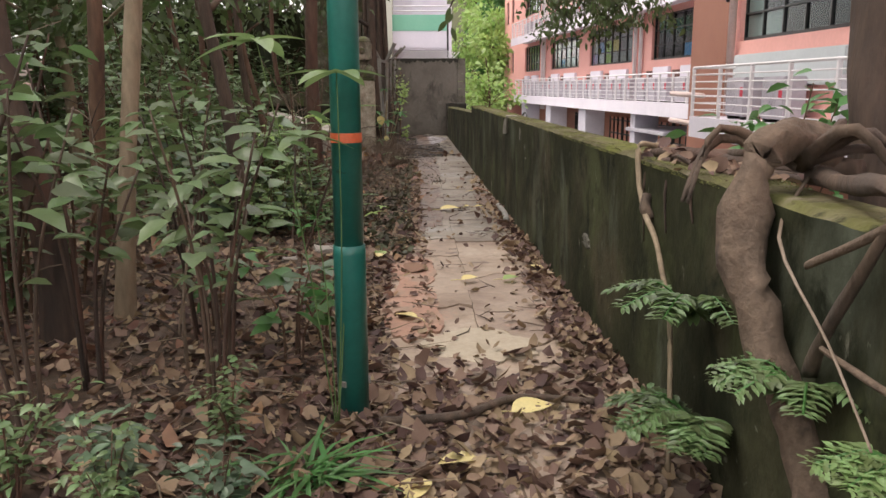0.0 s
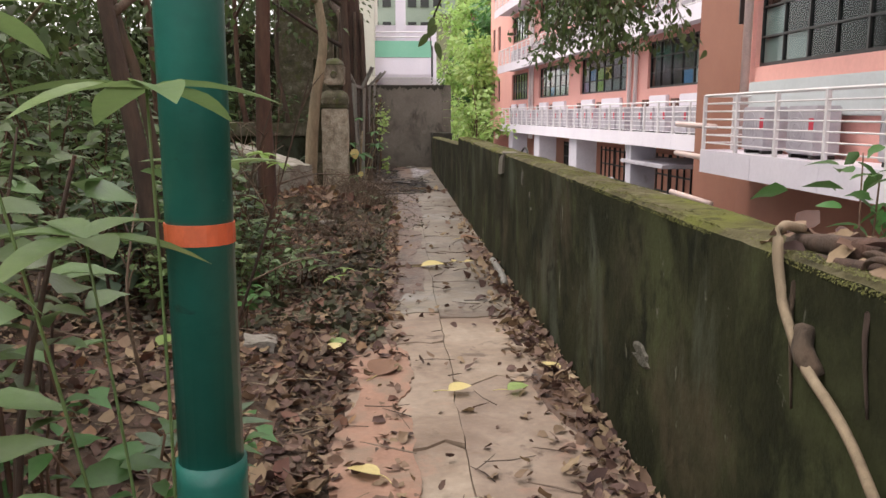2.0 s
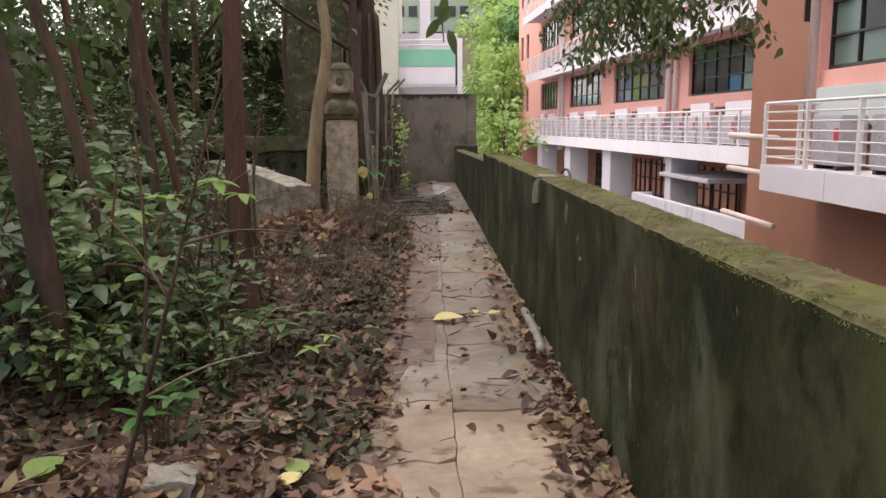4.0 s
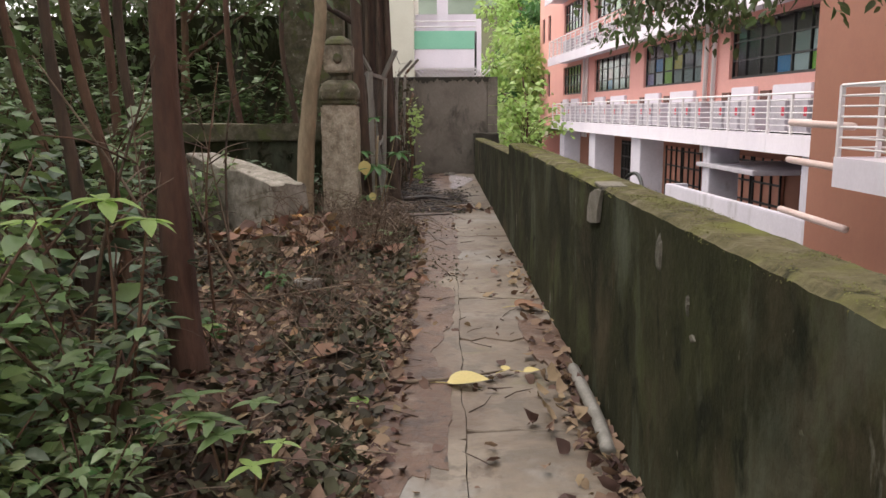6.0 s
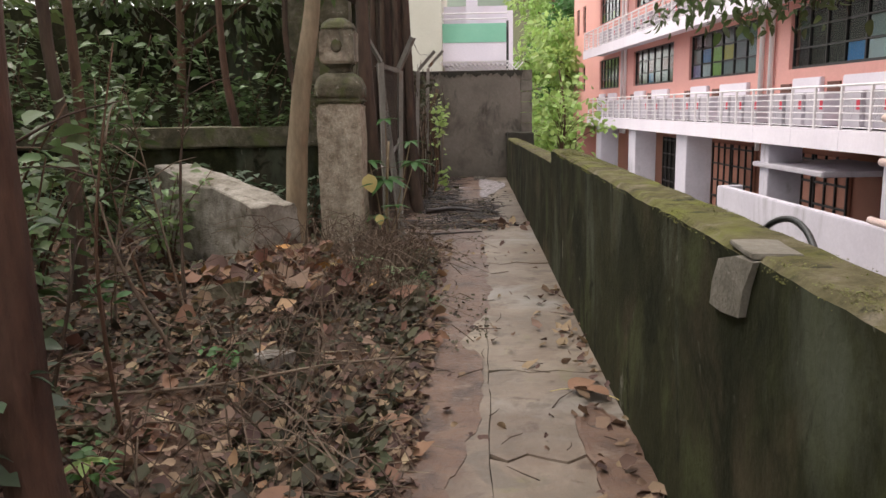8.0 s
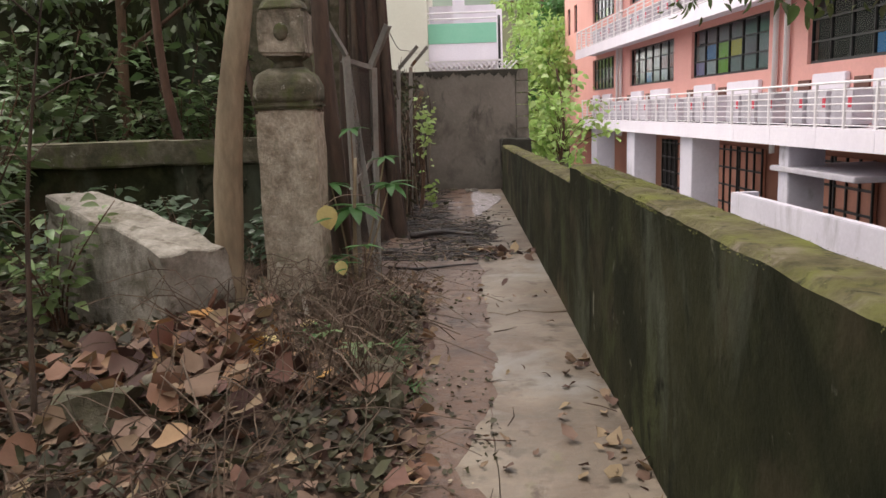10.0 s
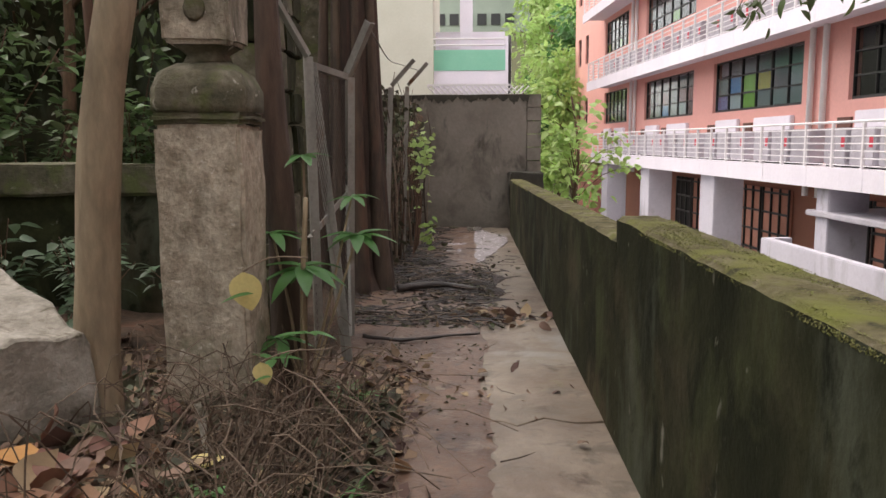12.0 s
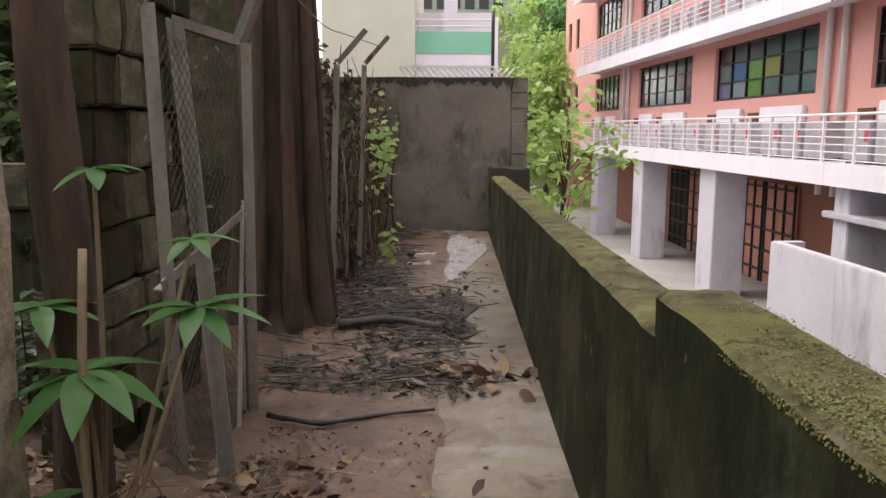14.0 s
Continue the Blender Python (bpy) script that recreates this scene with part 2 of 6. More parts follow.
M_RUBBLE = mat("pale_rubble_stone", [(0.16, 0.145, 0.12), (0.27, 0.245, 0.21), (0.36, 0.33, 0.29)], 8, 0.9, 0.7, fine=45, fine_mix=0.45, stain=[((0.1, 0.085, 0.06), (0.52, 0.68), 2.5, (1, 1, 1)), ((0.075, 0.062, 0.042), (0.56, 0.66), 6, (1, 1, 1))], rand=0.25)
M_HILL = mat("hillside_ground", [(0.06, 0.08, 0.03), (0.12, 0.11, 0.06)], 0.3, 0.95, 0.5, fine=4)
M_GREENWALL = mat("pale_green_panel", [(0.2, 0.52, 0.36), (0.24, 0.56, 0.4)], 1, 0.6, 0.05, fine=15, fine_mix=0.1)
M_CREAM = mat("cream_wall_paint", [(0.5, 0.5, 0.41), (0.56, 0.56, 0.47)], 0.7, 0.8, 0.08, fine=12, fine_mix=0.1)
M_TOWER = mat("grey_green_tower_paint", [(0.3, 0.36, 0.3), (0.36, 0.42, 0.35)], 0.5, 0.8, 0.05, fine=6, fine_mix=0.15)
M_WET = mat("wet_mud_film", [(0.06, 0.046, 0.044), (0.1, 0.08, 0.078)], 4, 0.2, 0.15, fine=14, fine_mix=0.3, gloss_var=0.12)
# pale base puts the open sky's brightness into the wet concrete's colour
M_WETPAVE = mat("wet_pale_concrete", [(0.41, 0.37, 0.38), (0.51, 0.47, 0.48)], 3, 0.24, 0.15, fine=18, fine_mix=0.25, stain=[((0.2, 0.165, 0.15), (0.56, 0.68))], stain_scale=2.2, gloss_var=0.15)
M_WETTWIG = mat("sodden_twig", [(0.016, 0.012, 0.011), (0.034, 0.025, 0.022), (0.06, 0.044, 0.037)], 3, 0.45, 0.5, fine=50, rand=0.4, island=True)
M_WIRE = mat("rusted_wire", [(0.05, 0.04, 0.033), (0.08, 0.06, 0.045)], 4, 0.7, 0.1, metal=0.2)
M_PLASTER = mat("pale_plaster_scar", [(0.15, 0.14, 0.11), (0.23, 0.215, 0.175)], 9, 0.9, 0.6, fine=40, fine_mix=0.4, stain=[((0.12, 0.11, 0.085), (0.54, 0.66))], stain_scale=6)
M_MUD = mat("drying_mud", [(0.1, 0.056, 0.037), (0.155, 0.092, 0.062), (0.205, 0.133, 0.094)], 3, 0.5, 0.5, fine=26, fine_mix=0.5, stain=[((0.065, 0.043, 0.033), (0.52, 0.64), 2.2, (1, 1, 1)), ((0.2, 0.155, 0.12), (0.58, 0.7), 5, (1, 1, 1)), ((0.05, 0.036, 0.028), (0.6, 0.66), 14, (1, 1, 1))], gloss_var=0.28)
M_BRICKPANEL = mat("brick_red_panel", [(0.5, 0.23, 0.165), (0.58, 0.28, 0.2)], 2, 0.8, 0.2, fine=20, fine_mix=0.25)
M_SCAR = mat("scraped_render", [(0.09, 0.085, 0.065), (0.16, 0.15, 0.12)], 12, 0.9, 0.7, fine=40, fine_mix=0.5, stain=[((0.05, 0.05, 0.035), (0.5, 0.62))], stain_scale=9)
M_BLUEWHITE = mat("bluish_white_paint", [(0.52, 0.57, 0.58), (0.6, 0.65, 0.66)], 0.9, 0.75, 0.08, fine=14, fine_mix=0.12)
M_PIPE = mat("pink_pipe_paint", [(0.68, 0.52, 0.48), (0.75, 0.59, 0.55)], 4, 0.6, 0.05)


def glass_mat(name, tint):
    """Clear pane: see-through, with a Fresnel sheen."""
    m = bpy.data.materials.new(name)
    m.use_nodes = True
    n, l = m.node_tree.nodes, m.node_tree.links
    clear, sheen, fres, both = n.new("ShaderNodeBsdfTransparent"), n.new("ShaderNodeBsdfGlossy"), n.new("ShaderNodeLayerWeight"), n.new("ShaderNodeMixShader")
    clear.inputs["Color"].default_value = (*tint, 1)
    sheen.inputs["Roughness"].default_value = 0.12
    edge_on = n.new("ShaderNodeMath")
    edge_on.operation = "POWER"
    edge_on.inputs[1].default_value = 5.0
    l.new(fres.outputs["Facing"], edge_on.inputs[0])
    l.new(edge_on.outputs[0], both.inputs[0])
    l.new(clear.outputs[0], both.inputs[1])
    l.new(sheen.outputs[0], both.inputs[2])
    l.new(both.outputs[0], n["Material Output"].inputs[0])
    return m


M_GLASS = glass_mat("window_glass", (0.75, 0.82, 0.82))


def plain(name, c, rough=0.7):
    return mat(name, [tuple(0.93 * v for v in c), c], 3, rough, 0.05, fine=20, fine_mix=0.1)


# ---- mesh helpers ----
def link_mesh(name, bm, material, parent=None, label="", smooth=False):
    me = bpy.data.meshes.new(name)
    bm.to_mesh(me)
    bm.free()
    me.materials.append(material)
    if smooth:
        me.polygons.foreach_set("use_smooth", [True] * len(me.polygons))
    ob = new(name, me)
    if parent is not None:
        ob.parent = parent
    if label:
        ob["label"] = label
    return ob


part = link_mesh


def raw_mesh(name, verts, faces, material, parent=None, smooth=False, label=""):
    me = bpy.data.meshes.new(name)
    me.from_pydata(verts, [], faces)
    me.materials.append(material)
    if smooth:
        me.polygons.foreach_set("use_smooth", [True] * len(me.polygons))
    ob = new(name, me)
    if parent is not None:
        ob.parent = parent
    if label:
        ob["label"] = label
    return ob


def same(ob, m, parent=None, name=None):
    """Another object on the same mesh."""
    o = new(name or ob.name.split(".")[0], ob.data)
    o.parent = parent if parent is not None else ob.parent
    o.matrix_basis = m
    return o


def thing(name, m, label, category, group="", kind=""):
    e = new(name)
    e.empty_display_size = 0.1
    e.matrix_basis = m
    return tagged(e, label, category, group, kind)


def add_box(bm, x0, x1, y0, y1, z0, z1, bevel=0.0):
    r = bmesh.ops.create_cube(bm, size=1.0, matrix=Matrix.Translation(((x0 + x1) / 2, (y0 + y1) / 2, (z0 + z1) / 2)) @ Matrix.Diagonal((abs(x1 - x0), abs(y1 - y0), abs(z1 - z0), 1)))
    if bevel:
        es = list({e for v in r["verts"] for e in v.link_edges})
        bmesh.ops.bevel(bm, geom=es, offset=bevel, segments=2, affect="EDGES")
    return bm


def box(name, x0, x1, y0, y1, z0, z1, material, parent=None, bevel=0.0, label=""):
    return link_mesh(name, add_box(bmesh.new(), x0, x1, y0, y1, z0, z1, bevel), material, parent, label)


def rough_box(name, x0, x1, y0, y1, z0, z1, material, parent=None, step=0.12, amount=0.012, freq=3.0, label="", bevel=0.02):
    """A box cut fine, whose faces and edges waver as cast or worn masonry does."""
    bm = add_box(bmesh.new(), x0, x1, y0, y1, z0, z1, bevel)
    for axis, a, b in ((0, x0, x1), (1, y0, y1), (2, z0, z1)):
        k = int(abs(b - a) / step)
        for i in range(1, k):
            co = Vector((0, 0, 0))
            co[axis] = a + (b - a) * i / k
            no = Vector((0, 0, 0))
            no[axis] = 1
            bmesh.ops.bisect_plane(bm, geom=bm.verts[:] + bm.edges[:] + bm.faces[:], plane_co=co, plane_no=no)
    for v in bm.verts:
        v.co += amount * noise.noise_vector(v.co * freq) + amount * 0.5 * noise.noise_vector(v.co * freq * 4)
    for ed in bm.edges:
        ed.smooth = ed.calc_face_angle(0.0) < 0.4
    return link_mesh(name, bm, material, parent, label, smooth=True)


def tube_into(verts, faces, pts, radii, sides=8, wobble=0.0, seed=0):
    """A tapered tube along pts with closed ends, added to the lists."""
    base = len(verts)
    pts = [Vector(p) for p in pts]
    up = Vector((0.13, 0.21, 1))
    for i, (p, r) in enumerate(zip(pts, radii)):
        d = (pts[min(i + 1, len(pts) - 1)] - pts[max(i - 1, 0)]).normalized()
        a = d.cross(up if abs(d.dot(up.normalized())) < 0.9 else Vector((1, 0.1, 0))).normalized()
        b = d.cross(a)
        for k in range(sides):
            t = 2 * math.pi * k / sides
            w = 1.0
            if wobble:
                w += wobble * noise.noise(Vector((math.cos(t) * 1.2 + seed, math.sin(t) * 1.2, i * 0.35 + seed)))
            verts.append(p + r * w * (math.cos(t) * a + math.sin(t) * b))
    for i in range(len(pts) - 1):
        for k in range(sides):
            q = base + i * sides
            faces.append((q + k, q + (k + 1) % sides, q + sides + (k + 1) % sides, q + sides + k))
    faces.append(tuple(base + k for k in reversed(range(sides))))
    faces.append(tuple(base + (len(pts) - 1) * sides + k for k in range(sides)))


def bend(points, k=4):
    """Points along a smooth curve through the given ones."""
    ps = [Vector(p) for p in points]
    out = []
    for i in range(len(ps) - 1):
        p0, p1, p2, p3 = ps[max(i - 1, 0)], ps[i], ps[i + 1], ps[min(i + 2, len(ps) - 1)]
        for j in range(k):
            t = j / k
            out.append(0.5 * ((2 * p1) + (p2 - p0) * t + (2 * p0 - 5 * p1 + 4 * p2 - p3) * t * t + (3 * p1 - p0 - 3 * p2 + p3) * t ** 3))
    out.append(ps[-1])
    return out


def tube(name, points, r0, r1, material, parent=None, sides=8, k=4, wobble=0.0, seed=0, label=""):
    pts = bend(points, k)
    v, f = [], []
    tube_into(v, f, pts, [r0 + (r1 - r0) * i / (len(pts) - 1) for i in range(len(pts))], sides, wobble, seed)
    return raw_mesh(name, v, f, material, parent, True, label)


def leaves_mesh(name, pos, way, size, slim, material, rng, parent=None, droop=0.25, flat=None, curl=0.0, fine=True, crumple=0.0):
    """Many pointed leaves, each folded along its midrib. flat: how far the blades keep level (0 to 1)."""
    n = len(pos)
    pos, way = np.asarray(pos, float), np.asarray(way, float)
    way = way / (np.linalg.norm(way, axis=1, keepdims=True) + 1e-9)
    up = rng.normal(size=(n, 3))
    if flat is not None:
        up = up * (1 - flat) + np.array([0, 0, 1.6]) * flat
    side = np.cross(way, up)
    side /= np.linalg.norm(side, axis=1, keepdims=True) + 1e-9
    nor = np.cross(side, way)
    size = np.asarray(size, float).reshape(-1, 1) * np.ones((n, 1))
    w = size * slim * rng.uniform(0.8, 1.2, (n, 1))
    fall = (curl * rng.uniform(-1, 1, (n, 1)) + droop) * size
    twist = curl * 0.5 * rng.uniform(-1, 1, (n, 1))
    stations = ((0.12, 0.62), (0.36, 1.0), (0.68, 0.8)) if fine else ((0.36, 1.0),)
    rows = [pos[:, None]]
    for t, k in stations:
        mid = pos + way * size * t - nor * fall * t * t
        a, b = 1 + 0.15 * rng.normal(size=(n, 1)), 1 + 0.15 * rng.normal(size=(n, 1))
        lift = nor * w * (0.3 + twist)
        drop = nor * w * (0.3 - twist)
        rows.append(np.stack([mid - side * w * k * a + lift * k, mid, mid + side * w * k * b + drop * k], 1))
    rows.append((pos + way * size - nor * fall + side * w * 0.3 * rng.normal(size=(n, 1)))[:, None])
    block = np.concatenate(rows, 1)
    if crumple:
        block = block + rng.normal(size=block.shape) * size[:, :, None] * crumple
    k = block.shape[1]
    quads, tris = [], [(0, 2, 1), (0, 3, 2)]
    for q in range(len(stations) - 1):
        b = 1 + 3 * q
        quads += [(b, b + 1, b + 4, b + 3), (b + 1, b + 2, b + 5, b + 4)]
    tris += [(k - 4, k - 3, k - 1), (k - 3, k - 2, k - 1)]
    step = k * np.arange(n)[:, None, None]
    faces = (np.array(tris)[None] + step).reshape(-1, 3).tolist()
    if quads:
        faces += (np.array(quads)[None] + step).reshape(-1, 4).tolist()
    me = bpy.data.meshes.new(name)
    me.from_pydata(block.reshape(-1, 3).tolist(), [], faces)
    me.materials.append(material)
    me.polygons.foreach_set("use_smooth", [True] * len(me.polygons))
    ob = new(name, me)
    if parent is not None:
        ob.parent = parent
    return ob


# ---- the ground, the path and the walls ----
LOW = -2.75                      # level of the building's yard
WALL_X, WALL_D = 1.145, 0.225      # inner face and thickness of the parapet
HIGH_TOP, LOW_TOP, STEP_Y, LOW_END = 1.145, 1.03, 14.95, 24.4
END_Y, END_TOP = 25.3, 2.36


def edge(y):
    """Where the soil laps over the path's rim."""
    return 0.04 - 0.22 * math.exp(-((y - 5.3) / 2.3) ** 4) + 0.07 * math.exp(-((y - 12.3) / 1.8) ** 2) - 0.3 / (1 + math.exp(-3 * (y - 16.6))) + 0.07 * noise.noise(Vector((0.3, y * 0.9, 1.7))) + 0.06 * noise.noise(Vector((0.3, y * 3.1, 4.2)))


def soil(x, y):
    """Height of the wood's floor: level with the path, rising to a leaf bank and a slope away from it."""
    out = edge(y) - x
    if out < 0:
        return max(-0.05, 0.006 + 0.35 * out)
    h = 0.006 + 0.10 * min(1, out / 0.5) + 0.035 * max(0, out - 1.5)
    if out > 5:
        h += 0.12 * (out - 5)
    h += 0.26 * math.exp(-((y - 13.2) / 1.9) ** 2) * math.exp(-((x + 1.1) / 0.85) ** 2)
    if y > 15.4 and x > -2:
        h *= max(0.25, 1 - (y - 15.4) * 0.5)
    n = 0.06 * noise.noise(Vector((x * 1.1, y * 1.1, 0.3))) + 0.03 * noise.noise(Vector((x * 4, y * 4, 7.7))) + 0.012 * noise.noise(Vector((x * 13, y * 13, 2.7)))
    return h + n * min(1, out / 0.3)


def top_of_ground(x, y):
    return max(0.0, soil(x, y))


def ground_sheets():
    big = bmesh.new()
    bmesh.ops.create_grid(big, x_segments=40, y_segments=40, size=700)
    for v in big.verts:
        v.co.z = LOW
    tagged(link_mesh("ground", big, M_PAVE), "grey concrete yard below the path", "ground", kind="structure")
    xs = [WALL_X + 0.1] + [WALL_X - 0.07 * i for i in range(1, 60)]
    while xs[-1] > -40:
        xs.append(xs[-1] - 0.09 - 0.12 * (WALL_X - 4 - xs[-1]))
    ys = [-14 + 0.5 * i for i in range(24)]
    while ys[-1] < 24:
        ys.append(ys[-1] + 0.09)
    while ys[-1] < 60:
        ys.append(ys[-1] + 0.6)
    v = [(x, y, soil(x, y)) for y in ys for x in xs]
    w = len(xs)
    f = [(j * w + i, (j + 1) * w + i, (j + 1) * w + i + 1, j * w + i + 1) for j in range(len(ys) - 1) for i in range(w - 1)]
    tagged(raw_mesh("soil_bank", v, f, M_SOIL, smooth=True), "dark soil and leaf mould of the woodland floor", "soil", kind="structure")


ground_sheets()

def moss_tufts(y0, y1, n, seed, level, base, fall=0.0):
    """Moss over the coping: crowded tiny fronds in uneven cushions, some creeping over the inner edge."""
    rng = np.random.default_rng(seed)
    P, D = [], []
    while len(P) < n:
        y, u = rng.uniform(y0, y1), rng.uniform(-0.03, WALL_D - 0.01)
        fade = min(1.0, (y - y0) / 0.7, (y1 - y) / 0.7)
        c = noise.noise(Vector((seed, y * 1.6, u * 5))) + 0.6 * noise.noise(Vector((seed + 4, y * 6, u * 14))) + 0.35 * noise.noise(Vector((seed + 9, y * 17, u * 30)))
        if c + level - 0.9 * (1 - fade) + (4.0 * u if u < 0 else 0) + 0.3 * rng.normal() < 0:
            continue
        top = base - fall * (y - y0)
        lump = 0.008 * max(0.0, c)
        if u < 0:
            P.append((WALL_X - 0.002 - 0.5 * lump, y, top - 0.016 + 0.6 * u))
            D.append((-1 + 0.4 * rng.normal(), rng.normal() * 0.6, -0.9 + 0.5 * rng.normal()))
        else:
            P.append((WALL_X + u, y, top - 0.004 + lump))
            D.append((rng.normal(), rng.normal(), 0.35 + 0.3 * rng.normal()))
    ob = leaves_mesh("moss", P, D, rng.uniform(0.003, 0.0075, n), 0.45, M_CUSHION, rng, None, droop=0.3, flat=0.7, fine=False)
    tagged(ob, "bright yellow-green moss growing along the parapet top", "moss", kind="stuff")


parapet = thing("wall_parapet", pose(0, 0, 0), "low mossy concrete parapet wall beside the path", "wall", kind="structure")


def cast_wall(name, x0, x1, y0, y1, z0, z1, parent, face_mat, top_mat, top_label, seed, step=0.07, fall=0.0):
    """A cast wall swept along y: wavering faces and a chipped, rounded top edge; the top is a mesh of its own."""
    def chip(y, z, k):
        return max(0.0, noise.noise(Vector((seed + k, y * 2.2, z))) * 0.013 + noise.noise(Vector((seed + k, y * 11, z))) * 0.016 + 0.006)

    ys = [y0 + (y1 - y0) * i / int((y1 - y0) / step) for i in range(int((y1 - y0) / step) + 1)]
    nz = 13

    def ring(y):
        c0, c1 = chip(y, 0, 0), chip(y, 0, 5)
        sag = 0.008 * noise.noise(Vector((seed, y * 0.6, 3))) - fall * (y - y0)
        face = [(x0 + 0.007 * noise.noise(Vector((y * 2, z0 + (z1 - z0) * k / nz * 2.5, seed))) + 0.003 * noise.noise(Vector((y * 9, k * 0.9, seed))), z0 + (z1 - 0.03 - fall * (y - y0) - z0) * k / nz) for k in range(nz + 1)]
        drop = 0.008 * noise.noise(Vector((seed, y * 1.4, 8))) + 0.014 * noise.noise(Vector((seed, y * 7, 8)))
        face[-1] = (face[-1][0] - 0.004, face[-1][1] + 0.011 - max(-0.004, 0.6 * drop))
        corner = [(x0 + 0.004 + c0 * 0.4, z1 - 0.012 - c0 * 0.5 + sag), (x0 + 0.014 + c0, z1 - 0.002 + sag)]
        top = [(x0 + 0.014 + c0 + (x1 - x0 - 0.028 - c0 - c1) * k / 5, z1 - 0.002 + sag + 0.009 * noise.noise(Vector((k * 1.1, y * 5, seed)))) for k in range(1, 5)]
        outer = [(x1 - 0.014 - c1, z1 - 0.002 + sag), (x1 - 0.004, z1 - 0.02 - c1 + sag), (x1, z0)]
        return face + corner + top + outer

    rows = [ring(y) for y in ys]
    n = len(rows[0])
    split = nz
    for part_name, lo, hi, m, lab in ((name, 0, split, face_mat, ""), ("coping", split, n - 3, top_mat, top_label), ("outer_face", n - 3, n - 1, face_mat, "")):
        v = [(a, y, b) for y, r in zip(ys, rows) for a, b in r[lo:hi + 1]]
        w = hi - lo + 1
        f = [(q * w + k, q * w + k + 1, (q + 1) * w + k + 1, (q + 1) * w + k) for q in range(len(ys) - 1) for k in range(w - 1)]
        f = [t[::-1] for t in f]
        raw_mesh(part_name, v, f, m, parent, True, lab)
    for y, r, flip in ((ys[0], rows[0], False), (ys[-1], rows[-1], True)):
        v = [(a, y, b) for a, b in r]
        f = tuple(range(n))
        raw_mesh("end_face", v, [f[::-1] if flip else f], face_mat, parent)


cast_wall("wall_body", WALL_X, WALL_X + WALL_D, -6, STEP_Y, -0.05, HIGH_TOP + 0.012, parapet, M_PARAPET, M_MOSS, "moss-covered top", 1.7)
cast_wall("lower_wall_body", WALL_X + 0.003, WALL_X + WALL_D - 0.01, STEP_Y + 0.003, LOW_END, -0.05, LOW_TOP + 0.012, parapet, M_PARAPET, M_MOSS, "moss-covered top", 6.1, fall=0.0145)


moss_tufts(2.3, 6.4, 20000, 3, 0.25, HIGH_TOP + 0.012)
moss_tufts(6.0, 12.3, 8000, 13, -0.35, HIGH_TOP + 0.012)
moss_tufts(11.6, STEP_Y - 0.02, 12000, 8, -0.05, HIGH_TOP + 0.012)
moss_tufts(20.0, 24.3, 4000, 21, 0.1, LOW_TOP + 0.012 - 0.0145 * (20.0 - STEP_Y), 0.0145)
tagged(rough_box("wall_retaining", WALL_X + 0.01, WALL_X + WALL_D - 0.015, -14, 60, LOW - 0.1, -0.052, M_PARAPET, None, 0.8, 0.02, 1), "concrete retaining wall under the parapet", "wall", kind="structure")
endwall = thing("wall_end", pose(0, 0, 0), "grey cement-rendered wall closing the path", "wall", kind="structure")
rough_box("render_face", -1.6, 1.49, END_Y, END_Y + 0.22, -0.2, END_TOP, M_ENDWALL, endwall, 0.25, 0.008, 2)
for i in range(11):
    rough_box("block", 1.494, 1.74 + 0.006 * (i % 2), END_Y - 0.006 + 0.008 * (i % 3), END_Y + 0.21, -0.2 + 0.233 * i, -0.2 + 0.233 * i + 0.226, M_ENDWALL, endwall, 0.12, 0.003, 4, "", 0.008)
for i in range(17):
    xs = -1.5 + 0.185 * i + 0.07 * noise.noise(Vector((i * 1.7, 0, 0)))
    dp = 0.09 + 0.22 * abs(noise.noise(Vector((i * 2.3, 4, 0))))
    hw = 0.1 + 0.09 * abs(noise.noise(Vector((i * 1.3, 9, 0))))
    bm = bmesh.new()
    edge_pts = [(xs - hw, END_TOP - 0.012)] + [(xs - hw + 2 * hw * t / 8, END_TOP - 0.02 - dp * math.sin(math.pi * t / 8) ** 0.7 * (0.75 + 0.6 * noise.noise(Vector((i, t * 0.9, 2))))) for t in range(1, 8)] + [(xs + hw, END_TOP - 0.012)]
    bm.faces.new([bm.verts.new((a, END_Y - 0.011 - 0.0006 * (i % 5), b)) for a, b in edge_pts])
    link_mesh("algae_stain", bm, M_ALGAE_NOTCH, endwall)
# box added and coloured near-black for the shaded gap past the parapet's end
rough_box("footing", 1.16, 1.74, END_Y - 0.6, END_Y - 0.012, 0.2, 1.0, M_ALGAE_NOTCH, endwall, 0.12, 0.03, 5, "block coloured dark for the shaded notch")

# ---- the building across the yard ----
ANG = math.degrees(math.atan(0.055))
school = thing("school_building", pose(8.4, 28.5, 0, 0, 0, ANG), "salmon and white school building with balconies and railings", "building")


def bl(y):
    return (y - 28.5) * 1.0015


STOREY, SILL, HEAD, SLAB0, SLAB1 = 3.29, 2.36, 3.84, 0.58, 0.98
BAYS = [(bl(19.5), bl(22.2)), (bl(23.1), bl(28.15)), (bl(30.2), bl(35.95)), (bl(37.75), bl(43.5)), (bl(46.2), bl(50.5)), (bl(54.4), bl(55.2)), (bl(56.3), bl(57.1))]
V0, V1 = bl(19.25), bl(58.0)
